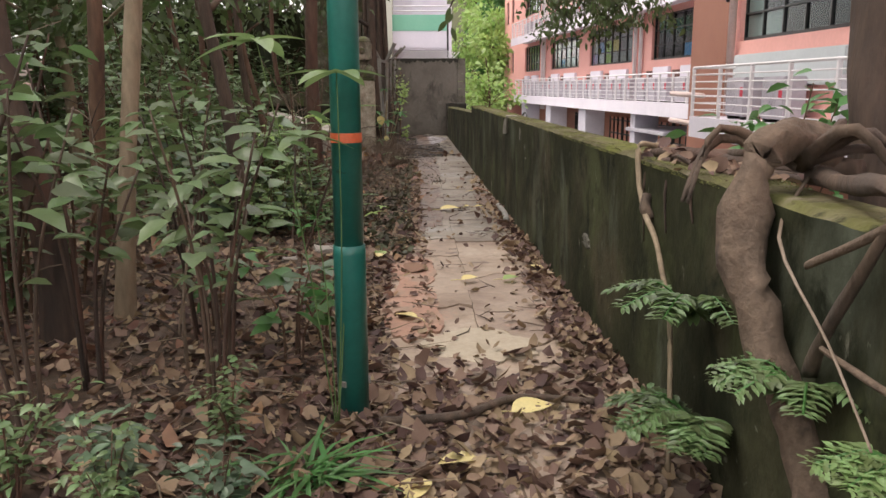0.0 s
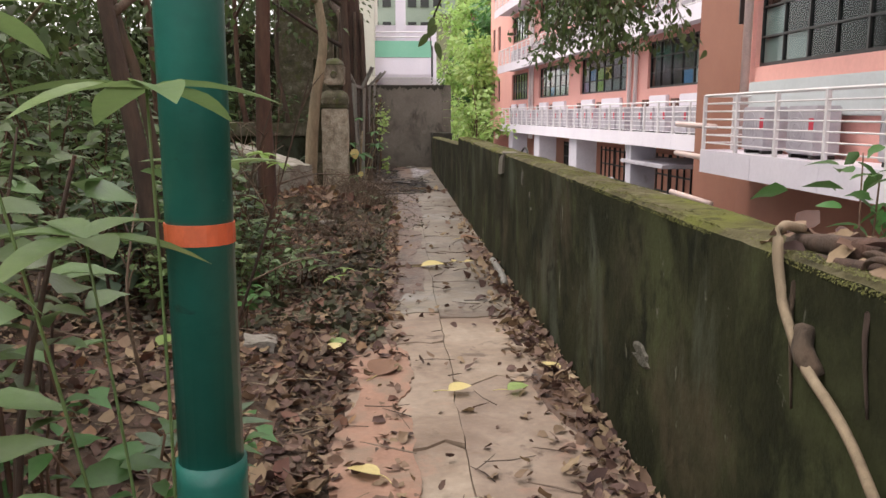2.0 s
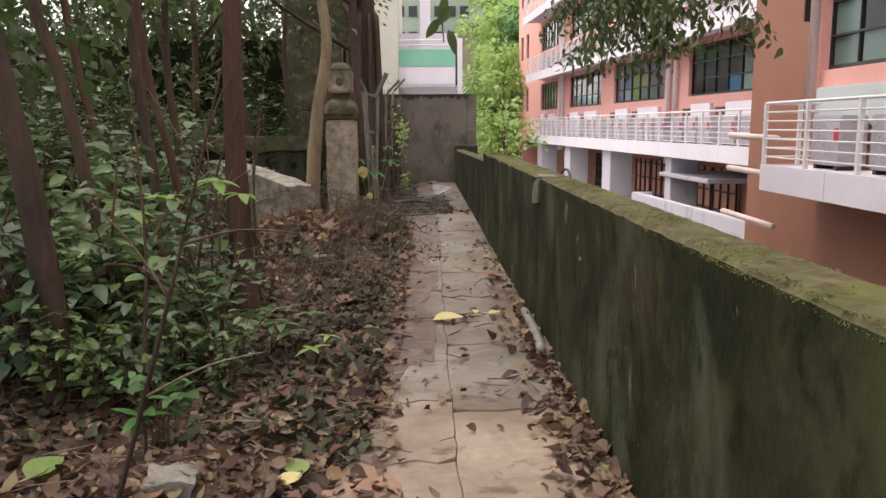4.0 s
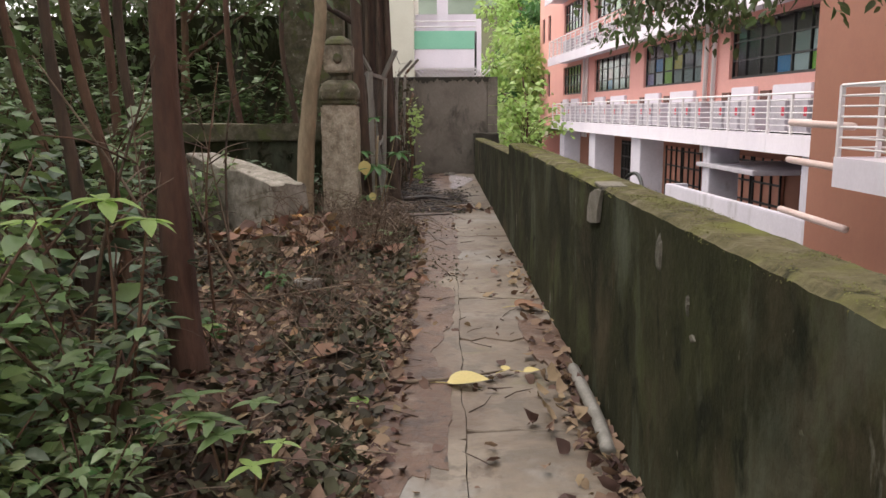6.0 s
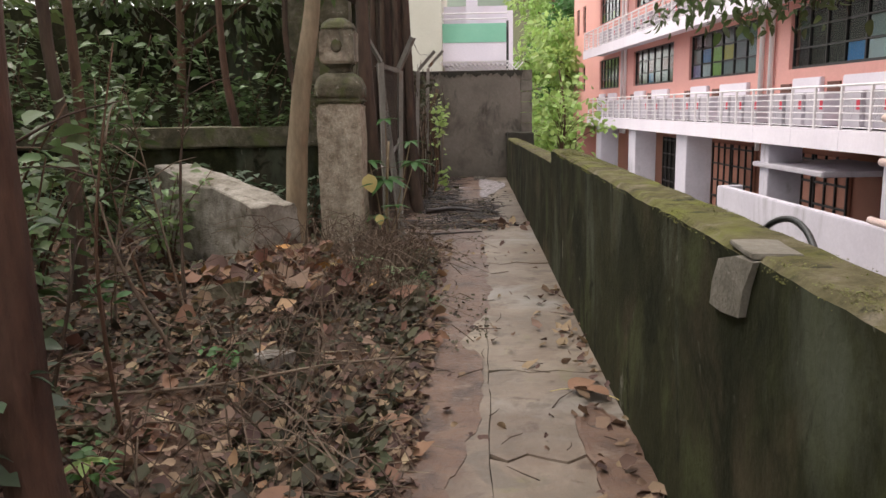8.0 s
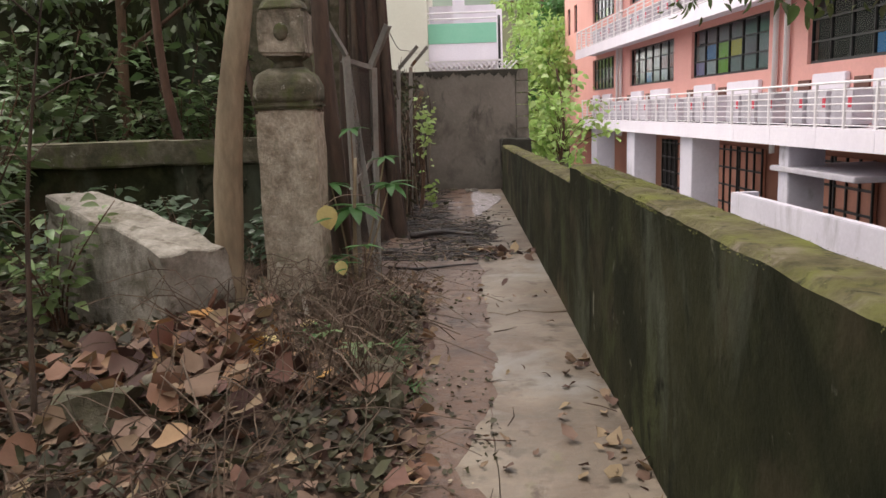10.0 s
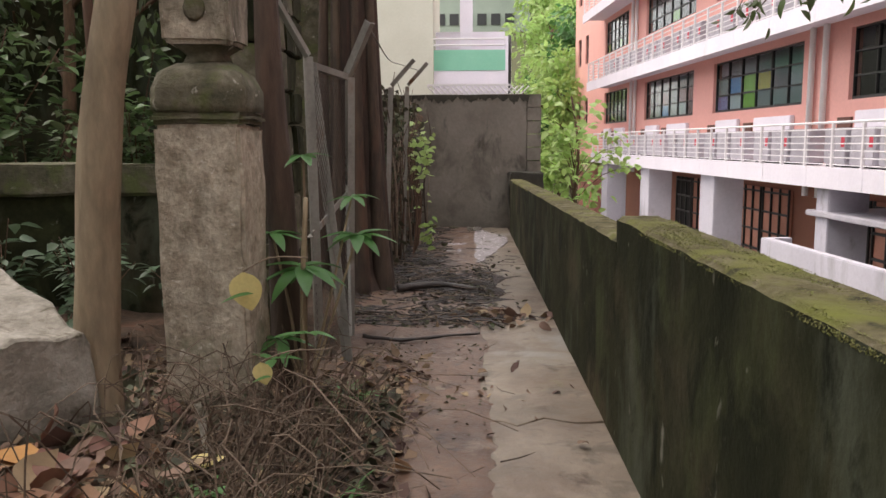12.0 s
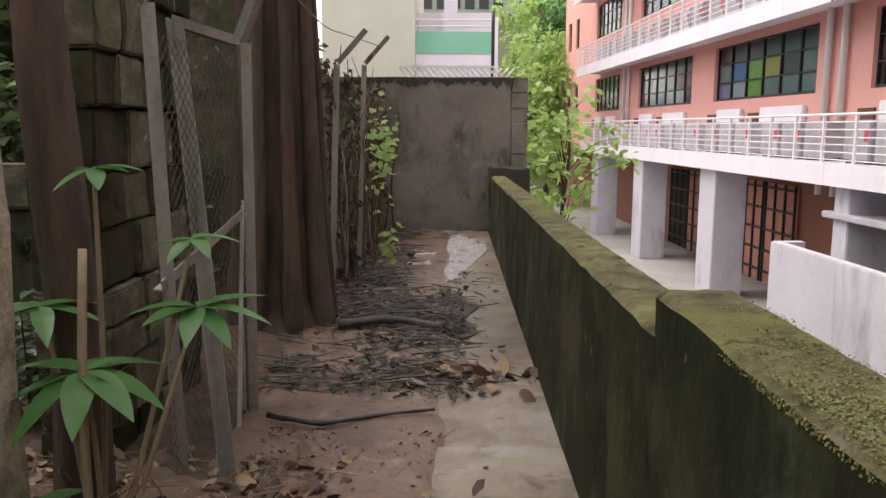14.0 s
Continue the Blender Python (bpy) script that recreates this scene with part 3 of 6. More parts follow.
SHEETS = [plain("blue_sheet", (0.05, 0.32, 0.72)), plain("lime_sheet", (0.36, 0.68, 0.06)), plain("yellow_sheet", (0.8, 0.62, 0.06)), plain("violet_sheet", (0.42, 0.34, 0.62)),
          plain("white_sheet", (0.78, 0.78, 0.8)), plain("maroon_sheet", (0.3, 0.09, 0.09)), plain("grey_curtain", (0.32, 0.36, 0.34))]


def window_unit(parent, v0, v1, z0, z1, u, cols, rows, papers, rng, along="y"):
    """A steel window: dark frame and bars, a pane, a grey curtain or a near-black sheet coloured for the unlit room,
    paper on the glass.
    """
    e = new("window")
    e.parent = parent
    bm = bmesh.new()
    t = 0.045
    add_box(bm, u - 0.03, u + 0.05, v0, v1, z0, z0 + t * 1.6)
    add_box(bm, u - 0.03, u + 0.05, v0, v1, z1 - t, z1)
    for i in range(cols + 1):
        c = v0 + (v1 - v0) * i / cols
        k = t * (1.0 if i % 2 == 0 else 0.6)
        add_box(bm, u - 0.028, u + 0.048, max(v0, c - k / 2), min(v1, c + k / 2), z0 + t, z1 - t * 0.9)
    for j in range(1, rows):
        c = z0 + (z1 - z0) * j / rows
        add_box(bm, u - 0.026, u + 0.046, v0, v1, c - t * 0.4, c + t * 0.4)
    part("frame", bm, M_FRAME, e)
    g = box("pane", u + 0.006, u + 0.014, v0 + 0.01, v1 - 0.01, z0 + 0.02, z1 - 0.02, M_GLASS, e)
    g.visible_shadow = False
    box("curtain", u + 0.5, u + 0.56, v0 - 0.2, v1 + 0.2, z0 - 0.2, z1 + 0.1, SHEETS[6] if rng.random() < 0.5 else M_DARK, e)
    for (i, j, c, wide) in papers:
        a, b = v0 + (v1 - v0) * i / cols, v0 + (v1 - v0) * (i + wide) / cols
        p, q = z0 + (z1 - z0) * j / rows, z0 + (z1 - z0) * (j + 1) / rows
        box("sheet", u + 0.03, u + 0.034, a + 0.04, b - 0.04, p + 0.03, q - 0.03, SHEETS[c], e)
    return e


def build_school():
    rng = np.random.default_rng(5)
    wall_u = 0.0
    for k in range(0, 3):
        dz = STOREY * k
        z0, s, h, z1 = SLAB0 + dz, SILL + dz, HEAD + dz, SLAB0 + STOREY + dz
        bm = bmesh.new()
        add_box(bm, wall_u, wall_u + 0.25, V0, V1, z0, s)
        add_box(bm, wall_u, wall_u + 0.25, V0, V1, h, z1)
        edges = [V0] + [e for b in BAYS for e in b] + [V1]
        for a, b in zip(edges[::2], edges[1::2]):
            add_box(bm, wall_u, wall_u + 0.25, a, b, s, h)
        part("wall", bm, M_SALMON, school)
        for n, (a, b) in enumerate(BAYS):
            papers = []
            if k == 0 and n == 1:
                papers = [(1, 0, 4, 1), (2, 0, 0, 1), (0, 0, 1, 1), (0, 1, 4, 1), (1, 1, 6, 1)]
            elif k == 0 and n == 2:
                papers = [(2, 1, 2, 1), (3, 1, 1, 1), (3, 0, 1, 1), (4, 1, 0, 1), (4, 0, 4, 1), (5, 0, 3, 1), (5, 1, 6, 1), (1, 0, 6, 1), (2, 0, 6, 1), (0, 1, 6, 1), (0, 0, 6, 1)]
            elif k == 0 and n == 3:
                papers = [(1, 0, 4, 1), (2, 0, 4, 1), (3, 0, 0, 1), (3, 1, 5, 1), (1, 1, 5, 1), (4, 0, 6, 1), (2, 1, 6, 1), (0, 1, 5, 1)]
            elif b - a > 2:
                papers = [(int(i), int(rng.integers(0, 2)), int(rng.choice([4, 6, 6, 1, 5])), 1) for i in range(6) if rng.random() < 0.5]
            wide = b - a > 2
            window_unit(school, a, b, s, h, 0.12, 6 if wide else 2, 3 if wide else 2, papers, rng)
        # balcony slab and its railing
        u0 = -1.0
        v_end = bl(48.5 + 1.2 * k)
        bm = bmesh.new()
        add_box(bm, u0, -0.002, V0, v_end, z0 + 0.16, z0 + 0.40, 0.01)
        part("balcony_slab", bm, M_WHITE, school)
        i = 0
        a = V0
        while a < v_end - 0.1:
            b = min(a + 2.1, v_end)
            box("fascia", u0 - 0.05, u0 - 0.003, a + 0.006, b - 0.006, z0, z0 + 0.41, M_WHITE, school)
            a = b
        rail = new("railing")
        rail.parent = school
        top = z0 + 1.28
        for j in range(7):
            zz = top - j * 0.135
            r = 0.026 if j == 0 else 0.013
            v, f = [], []
            tube_into(v, f, [(u0 + 0.03, V0, zz), (u0 + 0.03, v_end, zz)], [r, r], 6)
            tube_into(v, f, [(u0 + 0.03, v_end, zz), (-0.05, v_end, zz)], [r, r], 6)
            raw_mesh("rail_bar", v, f, M_RAIL, rail)
        n_post = int((v_end - V0) / 1.05)
        bm = bmesh.new()
        add_box(bm, u0 + 0.005, u0 + 0.055, -0.03, 0.03, z0 + 0.38, top)
        first = part("rail_post", bm, M_RAIL, rail)
        first.matrix_basis = pose(0, V0 + 0.05, 0)
        for i in range(1, n_post + 1):
            same(first, pose(0, V0 + (v_end - V0) * i / n_post - 0.03, 0), rail)
    # roof and the far end
    box("roof", -0.3, 8, V0 - 3, V1 + 0.2, SLAB0 + 3 * STOREY + 0.002, SLAB0 + 3 * STOREY + 0.4, M_WHITE, school)
    box("end_wall", 0.252, 8, V1 - 0.25, V1, LOW, SLAB0 + 3 * STOREY, M_SALMON, school)
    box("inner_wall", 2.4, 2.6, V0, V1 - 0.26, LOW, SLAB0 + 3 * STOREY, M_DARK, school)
    for k in range(4):
        box("floor_slab", 0.252, 2.39, V0, V1 - 0.26, SLAB0 + STOREY * k + 0.02, SLAB0 + STOREY * k + 0.3, M_WHITE, school)
    # white panels under the windows, grilles
    for n, (a, b) in enumerate(BAYS[:5]):
        span = b - a
        for (p, q) in ((0.05, 0.42), (0.62, 0.9)):
            box("white_panel", -0.12, -0.003, a + span * p, a + span * q, 1.5, 2.12, M_WHITE, school, 0.02)
        for c in (0.47, 0.95):
            box("grille", -0.05, -0.004, a + span * c, a + span * c + 0.55, 1.66, 2.0, M_GRATE, school)
    # rain pipes
    for y in (29.0, 29.6, 44.6, 45.2):
        v, f = [], []
        tube_into(v, f, [(-0.1, bl(y), LOW + 3), (-0.1, bl(y), 10)], [0.07, 0.07], 8)
        raw_mesh("rain_pipe", v, f, M_RAIL, school, True)
    # ground floor: fins, back wall, doors and grilles
    for y, ln in ((45.8, 1.1), (39.5, 1.1), (33.2, 1.1), (27.0, 0.5), (21.0, 1.1)):
        box("column", -0.88, -0.05, bl(y), bl(y) + ln, LOW, SLAB0 + 0.155, M_YARD, school, 0.02)
    box("canopy", -0.95, 1.5, bl(24.2), bl(27.8), -0.02, 0.1, M_ACGREY, school, 0.02, "grey metal canopy")
    # salmon back wall coloured brown for the shade behind the columns
    bm = bmesh.new()
    add_box(bm, 1.6, 1.85, V0, V1 - 0.3, LOW, SLAB0 + 0.15)
    part("ground_floor_wall", bm, M_BROWNP, school)
    for y, dark in ((47.5, 1), (42.8, 1), (40.9, 0), (36.5, 0), (34.6, 0), (30.5, 0), (28.6, 0), (24.5, 0), (22.5, 0)):
        g = new("shutter")
        g.parent = school
        w = 0.9
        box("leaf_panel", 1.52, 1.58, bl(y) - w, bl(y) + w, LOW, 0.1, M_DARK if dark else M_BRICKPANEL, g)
        for j in range(4):
            box("upright", 1.455, 1.51, bl(y) - w + 0.58 * j, bl(y) - w + 0.58 * j + 0.05, LOW, 0.12, M_FRAME, g)
        for j in range(5):
            box("bar", 1.46, 1.515, bl(y) - w, bl(y) + w, LOW + 0.3 + 0.6 * j, LOW + 0.36 + 0.6 * j, M_FRAME, g)
    rough_box("yard_wall", -1.6, -1.4, bl(16.5), bl(28.4), LOW, -0.56, M_YARD, school, 0.5, 0.004, 1)
    box("yard_wall_return", -1.4, -1.0, bl(28.2), bl(28.4), LOW, -0.56, M_YARD, school)
    # pale yellow colour stands in for a small lit panel below the balcony
    for y in (49.6,):
        box("sign_panel", -1.1, -1.06, bl(y) - 0.5, bl(y) + 0.3, 0.1, 0.42, plain("pale_sign", (0.7, 0.68, 0.45)), school)
    # the nearer wing that stands forward
    box("wing_block", -2.25, -0.26, bl(16.95), bl(19.24), LOW, 10.4, M_BROWNP, school, 0.02)


build_school()


def ac_unit():
    """An outdoor unit: casing, fan guard rings, feet and a red label."""
    e = thing("air_conditioner", pose(0, 0, 0), "grey outdoor air-conditioning unit on a balcony", "air conditioner", "units on the balconies")
    part("casing", add_box(bmesh.new(), -0.2, 0.2, -0.42, 0.42, 0.06, 0.78, 0.02), M_ACGREY, e)
    v, f = [], []
    for r in (0.1, 0.19, 0.28):
        ring = [(-0.215, 0.1 + r * math.cos(t), 0.42 + r * math.sin(t)) for t in [2 * math.pi * i / 16 for i in range(17)]]
        tube_into(v, f, ring, [0.004] * 17, 4)
    raw_mesh("fan_guard", v, f, M_ACGREY, e)
    for y in (-0.3, 0.3):
        box("foot", -0.18, 0.18, y - 0.04, y + 0.04, 0.0, 0.062, M_FRAME, e)
    box("red_label", -0.206, -0.202, -0.38, -0.25, 0.4, 0.6, plain("red_label_paint", (0.6, 0.05, 0.08)), e)
    return e


def place_units():
    one = ac_unit()
    rot = school.matrix_basis
    first = True
    for k in range(2):
        y = 20.4
        i = 0
        while y < 48:
            m = rot @ pose(-0.42, bl(y), SLAB1 + 0.004 + STOREY * k)
            if first:
                one.matrix_basis, first = m, False
            else:
                copy_thing(one, m)
            y += 1.0 if i % 3 else 1.5
            i += 1
    return one


unit = place_units()


def near_wing():
    w = thing("school_wing", pose(0, 0, 0), "nearer salmon wing of the school with a balcony", "building")
    x = 6.78
    rng = np.random.default_rng(8)
    wins = [(-6, -1.2), (0.2, 5.0), (5.9, 10.6), (11.5, 16.6)]
    for k in range(3):
        dz = STOREY * k
        bm = bmesh.new()
        add_box(bm, x, x + 0.25, -10, 16.94, (LOW if k == 0 else SLAB0 + dz), 2.38 + dz)
        add_box(bm, x, x + 0.25, -10, 16.94, 3.98 + dz, SLAB0 + STOREY + dz)
        edges = [-10] + [e for b in wins for e in b] + [16.94]
        for a, b in zip(edges[::2], edges[1::2]):
            add_box(bm, x, x + 0.25, a, b, 2.38 + dz, 3.98 + dz)
        part("wall", bm, M_SALMON, w)
        for a, b in wins:
            window_unit(w, a, b, 2.38 + dz, 3.98 + dz, x + 0.12, 6, 3, [(5, 0, 6, 1), (4, 0, 6, 1), (5, 1, 6, 1), (0, 0, 6, 1)], rng)
    box("lower_wall", x - 0.06, x - 0.003, -10, 16.94, LOW, 0.62, M_BROWNP, w)
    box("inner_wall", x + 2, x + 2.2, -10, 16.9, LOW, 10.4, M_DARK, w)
    box("small_window_frame", 6.62, 6.775, 17.02, 17.06, 3.2, 4.1, M_FRAME, w)
    for a, b in wins:
        box("white_panel", x - 0.14, x - 0.003, a + 0.7, b - 0.1, 1.5, 2.1, M_BLUEWHITE, w, 0.02)
        box("grille", x - 0.06, x - 0.004, a - 0.1, a + 0.5, 1.6, 2.0, M_GRATE, w)
    x0, y0, y1 = 5.76, -10, 16.42
    box("balcony_slab", x0 + 0.05, x - 0.065, y0, y1 - 0.05, 0.63, 0.86, M_WHITE, w)
    a = y1
    while a > y0:
        box("fascia", x0, x0 + 0.047, a - 2.1 + 0.006, a - 0.006, 0.47, 0.88, M_WHITE, w)
        a -= 2.1
    box("end_fascia", x0 + 0.05, x - 0.065, y1 - 0.047, y1, 0.47, 0.88, M_WHITE, w)
    rail = new("railing")
    rail.parent = w
    for j in range(7):
        zz, r = 1.85 - j * 0.14, (0.026 if j == 0 else 0.014)
        v, f = [], []
        tube_into(v, f, [(x0 + 0.04, y0, zz), (x0 + 0.04, y1 - 0.04, zz)], [r, r], 6)
        tube_into(v, f, [(x0 + 0.04, y1 - 0.04, zz), (x - 0.03, y1 - 0.04, zz)], [r, r], 6)
        raw_mesh("rail_bar", v, f, M_RAIL, rail)
    p0 = box("rail_post", x0 + 0.012, x0 + 0.068, -0.03, 0.03, 0.862, 1.85, M_RAIL, rail)
    p0.matrix_basis = pose(0, y1 - 0.04, 0)
    for i in range(1, 19):
        same(p0, pose(0, y1 - 0.04 - 1.4 * i, 0), rail)
    same(p0, pose(0.55, y1 - 0.04, 0), rail)
    for y in (16.7,):
        v, f = [], []
        tube_into(v, f, [(x - 0.13, y, 0.9), (x - 0.13, y, 10)], [0.08, 0.08], 10)
        raw_mesh("rain_pipe", v, f, M_PIPE, w, True)
    for z, a in ((1.32, 18.5), (0.72, 18.5), (-0.12, 18.7)):
        v, f = [], []
        tube_into(v, f, [(6.05, 16.5, z - 0.03), (6.05, a, z)], [0.055, 0.055], 8)
        raw_mesh("water_pipe", v, f, M_PIPE, w, True)
    box("roof", 6.2, 12, -10, 17, 10.45, 10.8, M_WHITE, w)
    for i, y in enumerate((15.2, 13.6, 11.2, 9.8, 7.4, 5.9)):
        copy_thing(unit, pose(x - 0.4, y, 0.864))


near_wing()


# ---- trees and shrubs ----
def crown_points(rng, centres, radii, n):
    """Leaf places in uneven clumps round the limb ends."""
    k = rng.integers(0, len(centres), n)
    d = rng.normal(size=(n, 3))
    d /= np.linalg.norm(d, axis=1, keepdims=True)
    r = rng.uniform(0.25, 1.0, (n, 1)) ** 0.6
    c = np.array(centres)[k]
    return c + d * r * np.array(radii)[k][:, None] * np.array([1, 1, 0.6]), d + np.array([0, 0, -0.5])


def tree(x, y, z, trunk, r0, bark, leaf, rng, n_leaves, label, crown=(4, 1.0), leaf_size=0.12, limb_from=0.55, sides=9, category="tree", group="trees of the wood", flare=1.35, spread=1.5):
    """trunk: points relative to the foot. Limbs leave its upper part and end in clumps of leaves."""
    e = thing("tree", pose(x, y, z), label, category, group)
    pts = bend([(0, 0, -0.15)] + list(trunk), 5)
    n = len(pts)
    rad = [r0 * (flare if i == 0 else 1 + (flare - 1) * max(0, 1 - i / 3)) * (1 - 0.6 * i / n) for i in range(n)]
    v, f = [], []
    tube_into(v, f, pts, rad, sides, 0.18, float(rng.uniform(0, 50)))
    raw_mesh("trunk", v, f, bark, e, True)
    ends, sizes = [pts[-1]], [crown[1]]
    for i in range(crown[0]):
        s = pts[int(n * (limb_from + (0.97 - limb_from) * (i + 0.5) / crown[0]))]
        a = rng.uniform(0, 6.28)
        ln = spread * rng.uniform(0.6, 1.2)
        end = s + Vector((math.cos(a) * ln, math.sin(a) * ln, ln * rng.uniform(0.25, 0.9)))
        mid = (s + end) / 2 + Vector(rng.normal(size=3) * 0.12)
        v, f = [], []
        q = bend([s, mid, end], 4)
        tube_into(v, f, q, [r0 * 0.42 * (1 - 0.75 * j / len(q)) for j in range(len(q))], 6, 0.1)
        raw_mesh("limb", v, f, bark, e, True)
        ends += [end, mid]
        sizes += [crown[1] * rng.uniform(0.7, 1.1), crown[1] * 0.6]
    p, d = crown_points(rng, [tuple(c) for c in ends], sizes, n_leaves)
    leaves_mesh("crown", p, d, rng.uniform(0.7, 1.3, n_leaves) * leaf_size, 0.3, leaf, rng, e, flat=0.35, fine=False)
    return e


def shrub(height, stems, per_stem, leaf_size, slim, leaf, rng, label, spread=0.5, bare=0.15, flat=0.6, stem_mat=None, name="shrub", group="undergrowth shrubs"):
    """Thin leaning stems with leaves set along them and at the tips."""
    e = thing(name, pose(0, 0, 0), label, "shrub", group)
    P, D = [], []
    for s in range(stems):
        a = rng.uniform(0, 6.28)
        h = height * rng.uniform(0.55, 1.0)
        o = Vector((math.cos(a), math.sin(a), 0)) * spread * rng.uniform(0.3, 1.0) * height
        q = bend([(0.04 * math.cos(a), 0.04 * math.sin(a), -0.05), tuple(o * 0.3 + Vector((0, 0, h * 0.5))), tuple(o + Vector((0, 0, h)))], 4)
        v, f = [], []
        tube_into(v, f, q, [0.011 * (height ** 0.5) * (1 - 0.75 * j / len(q)) for j in range(len(q))], 5)
        raw_mesh("stem", v, f, stem_mat or M_BARK, e, True)
        for i in range(per_stem):
            t = bare + (1 - bare) * (i + rng.uniform(0, 1)) / per_stem
            k = t * (len(q) - 1)
            b = q[int(k)].lerp(q[min(int(k) + 1, len(q) - 1)], k % 1)
            b2 = rng.uniform(0, 6.28)
            w = Vector((math.cos(b2), math.sin(b2), rng.uniform(-0.3, 0.5)))
            P.append(tuple(b + w * rng.uniform(0.0, 0.14) * height ** 0.5))
            D.append(tuple(w))
    leaves_mesh("foliage", P, D, rng.uniform(0.6, 1.2, len(P)) * leaf_size, slim, leaf, rng, e, droop=0.3, flat=flat)
    return e


def build_wood():
    rng = np.random.default_rng(21)
    # the trunks that stand near the path, foot by foot
    near = [
        (-1.93, 4.3, [(-0.06, 0.05, 0.7), (-0.22, 0.1, 1.5), (-0.3, 0.2, 2.6), (-0.4, 0.3, 5.0)], 0.1, M_BARK_DARK, "dark leaning trunk among undergrowth"),
        (-1.8, 4.85, [(0.1, 0, 0.9), (0.2, 0.05, 1.9), (0.35, 0, 3.2), (0.4, 0.1, 6)], 0.062, M_BARK_PALE, "slender pale-barked tree in the undergrowth"),
        (-2.5, 6.4, [(0.05, 0, 1), (0.12, 0, 2.2), (0.1, 0.1, 4), (0.2, 0.1, 6.5)], 0.07, M_BARK, "slender reddish-brown tree trunk"),
        (-1.6, 7.6, [(-0.05, 0.0, 0.76), (-0.14, 0.0, 1.48), (-0.24, 0.0, 2.07), (-0.5, 0.1, 4.0)], 0.08, M_BARK_DARK, "dark tree leaning away from the path"),
        (-1.87, 9.0, [(-0.06, 0, 0.6), (-0.22, 0, 1.65), (-0.42, 0.0, 2.43), (-0.9, 0.2, 5)], 0.055, M_BARK_DARK, "brown trunk rising from leaf litter"),
        (-1.1, 9.75, [(-0.05, 0, 0.6), (-0.05, 0, 1.8), (0.0, 0.05, 3.2), (0.1, 0.2, 6)], 0.1, M_BARK, "straight reddish-brown tree beside the path"),
        (-2.0, 10.6, [(-0.06, 0, 0.9), (-0.18, 0, 2.0), (-0.25, 0.1, 4.0)], 0.05, M_BARK_DARK, "thin dark trunk in shade"),
        (-1.9, 11.0, [(-0.1, 0, 0.9), (-0.32, 0, 2.0), (-0.5, 0.1, 4.0)], 0.045, M_BARK, "thin leaning brown trunk"),
        (-1.2, 14.25, [(0.03, 0, 0.7), (0.11, 0, 1.4), (0.24, 0.05, 2.3), (0.15, 0.1, 3.4), (0.3, 0.2, 6)], 0.1, M_BARK_PALE, "tan smooth-barked tree beside a stone pillar"),
        (-0.62, 15.32, [(0.0, 0, 0.8), (-0.05, 0, 1.8), (-0.1, 0.1, 3.4)], 0.1, M_BARK_DARK, "mossy dark trunk behind the stone pillar"),
        (-2.6, 13.0, [(0.05, 0, 1.0), (-0.05, 0, 2.2), (0.1, 0, 4.5)], 0.06, M_BARK_DARK, "slender dark trunk in shade"),
        (-3.3, 12.9, [(-0.1, 0, 1.0), (-0.35, 0, 2.2), (-0.5, 0, 4.5)], 0.06, M_BARK, "slender brown trunk in shade"),
        (-2.9, 18.3, [(0.05, 0, 1.0), (-0.1, 0, 2.2), (-0.15, 0, 5)], 0.07, M_BARK, "brown trunk behind a low garden wall"),
        (-3.9, 16.2, [(-0.1, 0, 1.0), (-0.15, 0, 2.4), (-0.25, 0, 5)], 0.08, M_BARK, "brown trunk by a low garden wall"),
        (-2.3, 19.5, [(0.1, 0, 1.2), (-0.1, 0, 2.6), (0.05, 0, 5)], 0.06, M_BARK_DARK, "dark trunk behind a low garden wall"),
    ]
    for x, y, trunk, r, bark, label in near:
        top = trunk[-1]
        trunk = trunk + [(top[0] + rng.normal() * 0.3, top[1] + rng.normal() * 0.3, top[2] + 1.2)]
        tree(x, y, soil(x, y), trunk, r, bark, M_LEAF_CANOPY, rng, 420 if y > 7 else 200, label, (5, 1.25), 0.13, spread=1.7)
    # the old tree by the fence
    old = tree(-0.8, 19.3, soil(-0.8, 19.3), [(0.0, 0, 0.6), (0.03, 0, 1.6), (0.02, 0, 3.2), (-0.1, 0.2, 6.5)], 0.33, M_BARK_DARK, M_LEAF_CANOPY, rng, 1600, "old dark fluted tree with roots by the fence",
               (7, 1.6), 0.14, limb_from=0.74, sides=16, flare=1.6, spread=2.4)
    for i in range(9):
        a = 0.7 * i + 0.2
        x0, y0 = 0.3 * math.cos(a), 0.3 * math.sin(a)
        tube("aerial_root", [(x0 * 1.35, y0 * 1.35, -0.1), (x0 * 1.12, y0 * 1.12, 0.8), (x0 * 0.95, y0 * 0.95, 2.2), (x0 * 0.8, y0 * 0.8, 3.6)], 0.06 + 0.025 * (i % 3), 0.03, M_BARK_DARK, old, 7, 4, 0.2, i)
    # the wood behind, three trees repeated
    kinds = []
    for i in range(4):
        t = tree(-5, 5 + 3 * i, 0, [(0.1, 0, 1.5), (0.1 * i, 0.1, 3), (0.2, 0.2 * i, 6.5)], 0.1, (M_BARK, M_BARK_DARK, M_BARK_PALE, M_BARK)[i], M_LEAF_CANOPY, rng, 2500, "leafy woodland tree in deep shade", (7, 1.5), 0.16, 0.35, spread=2.2)
        kinds.append(t)
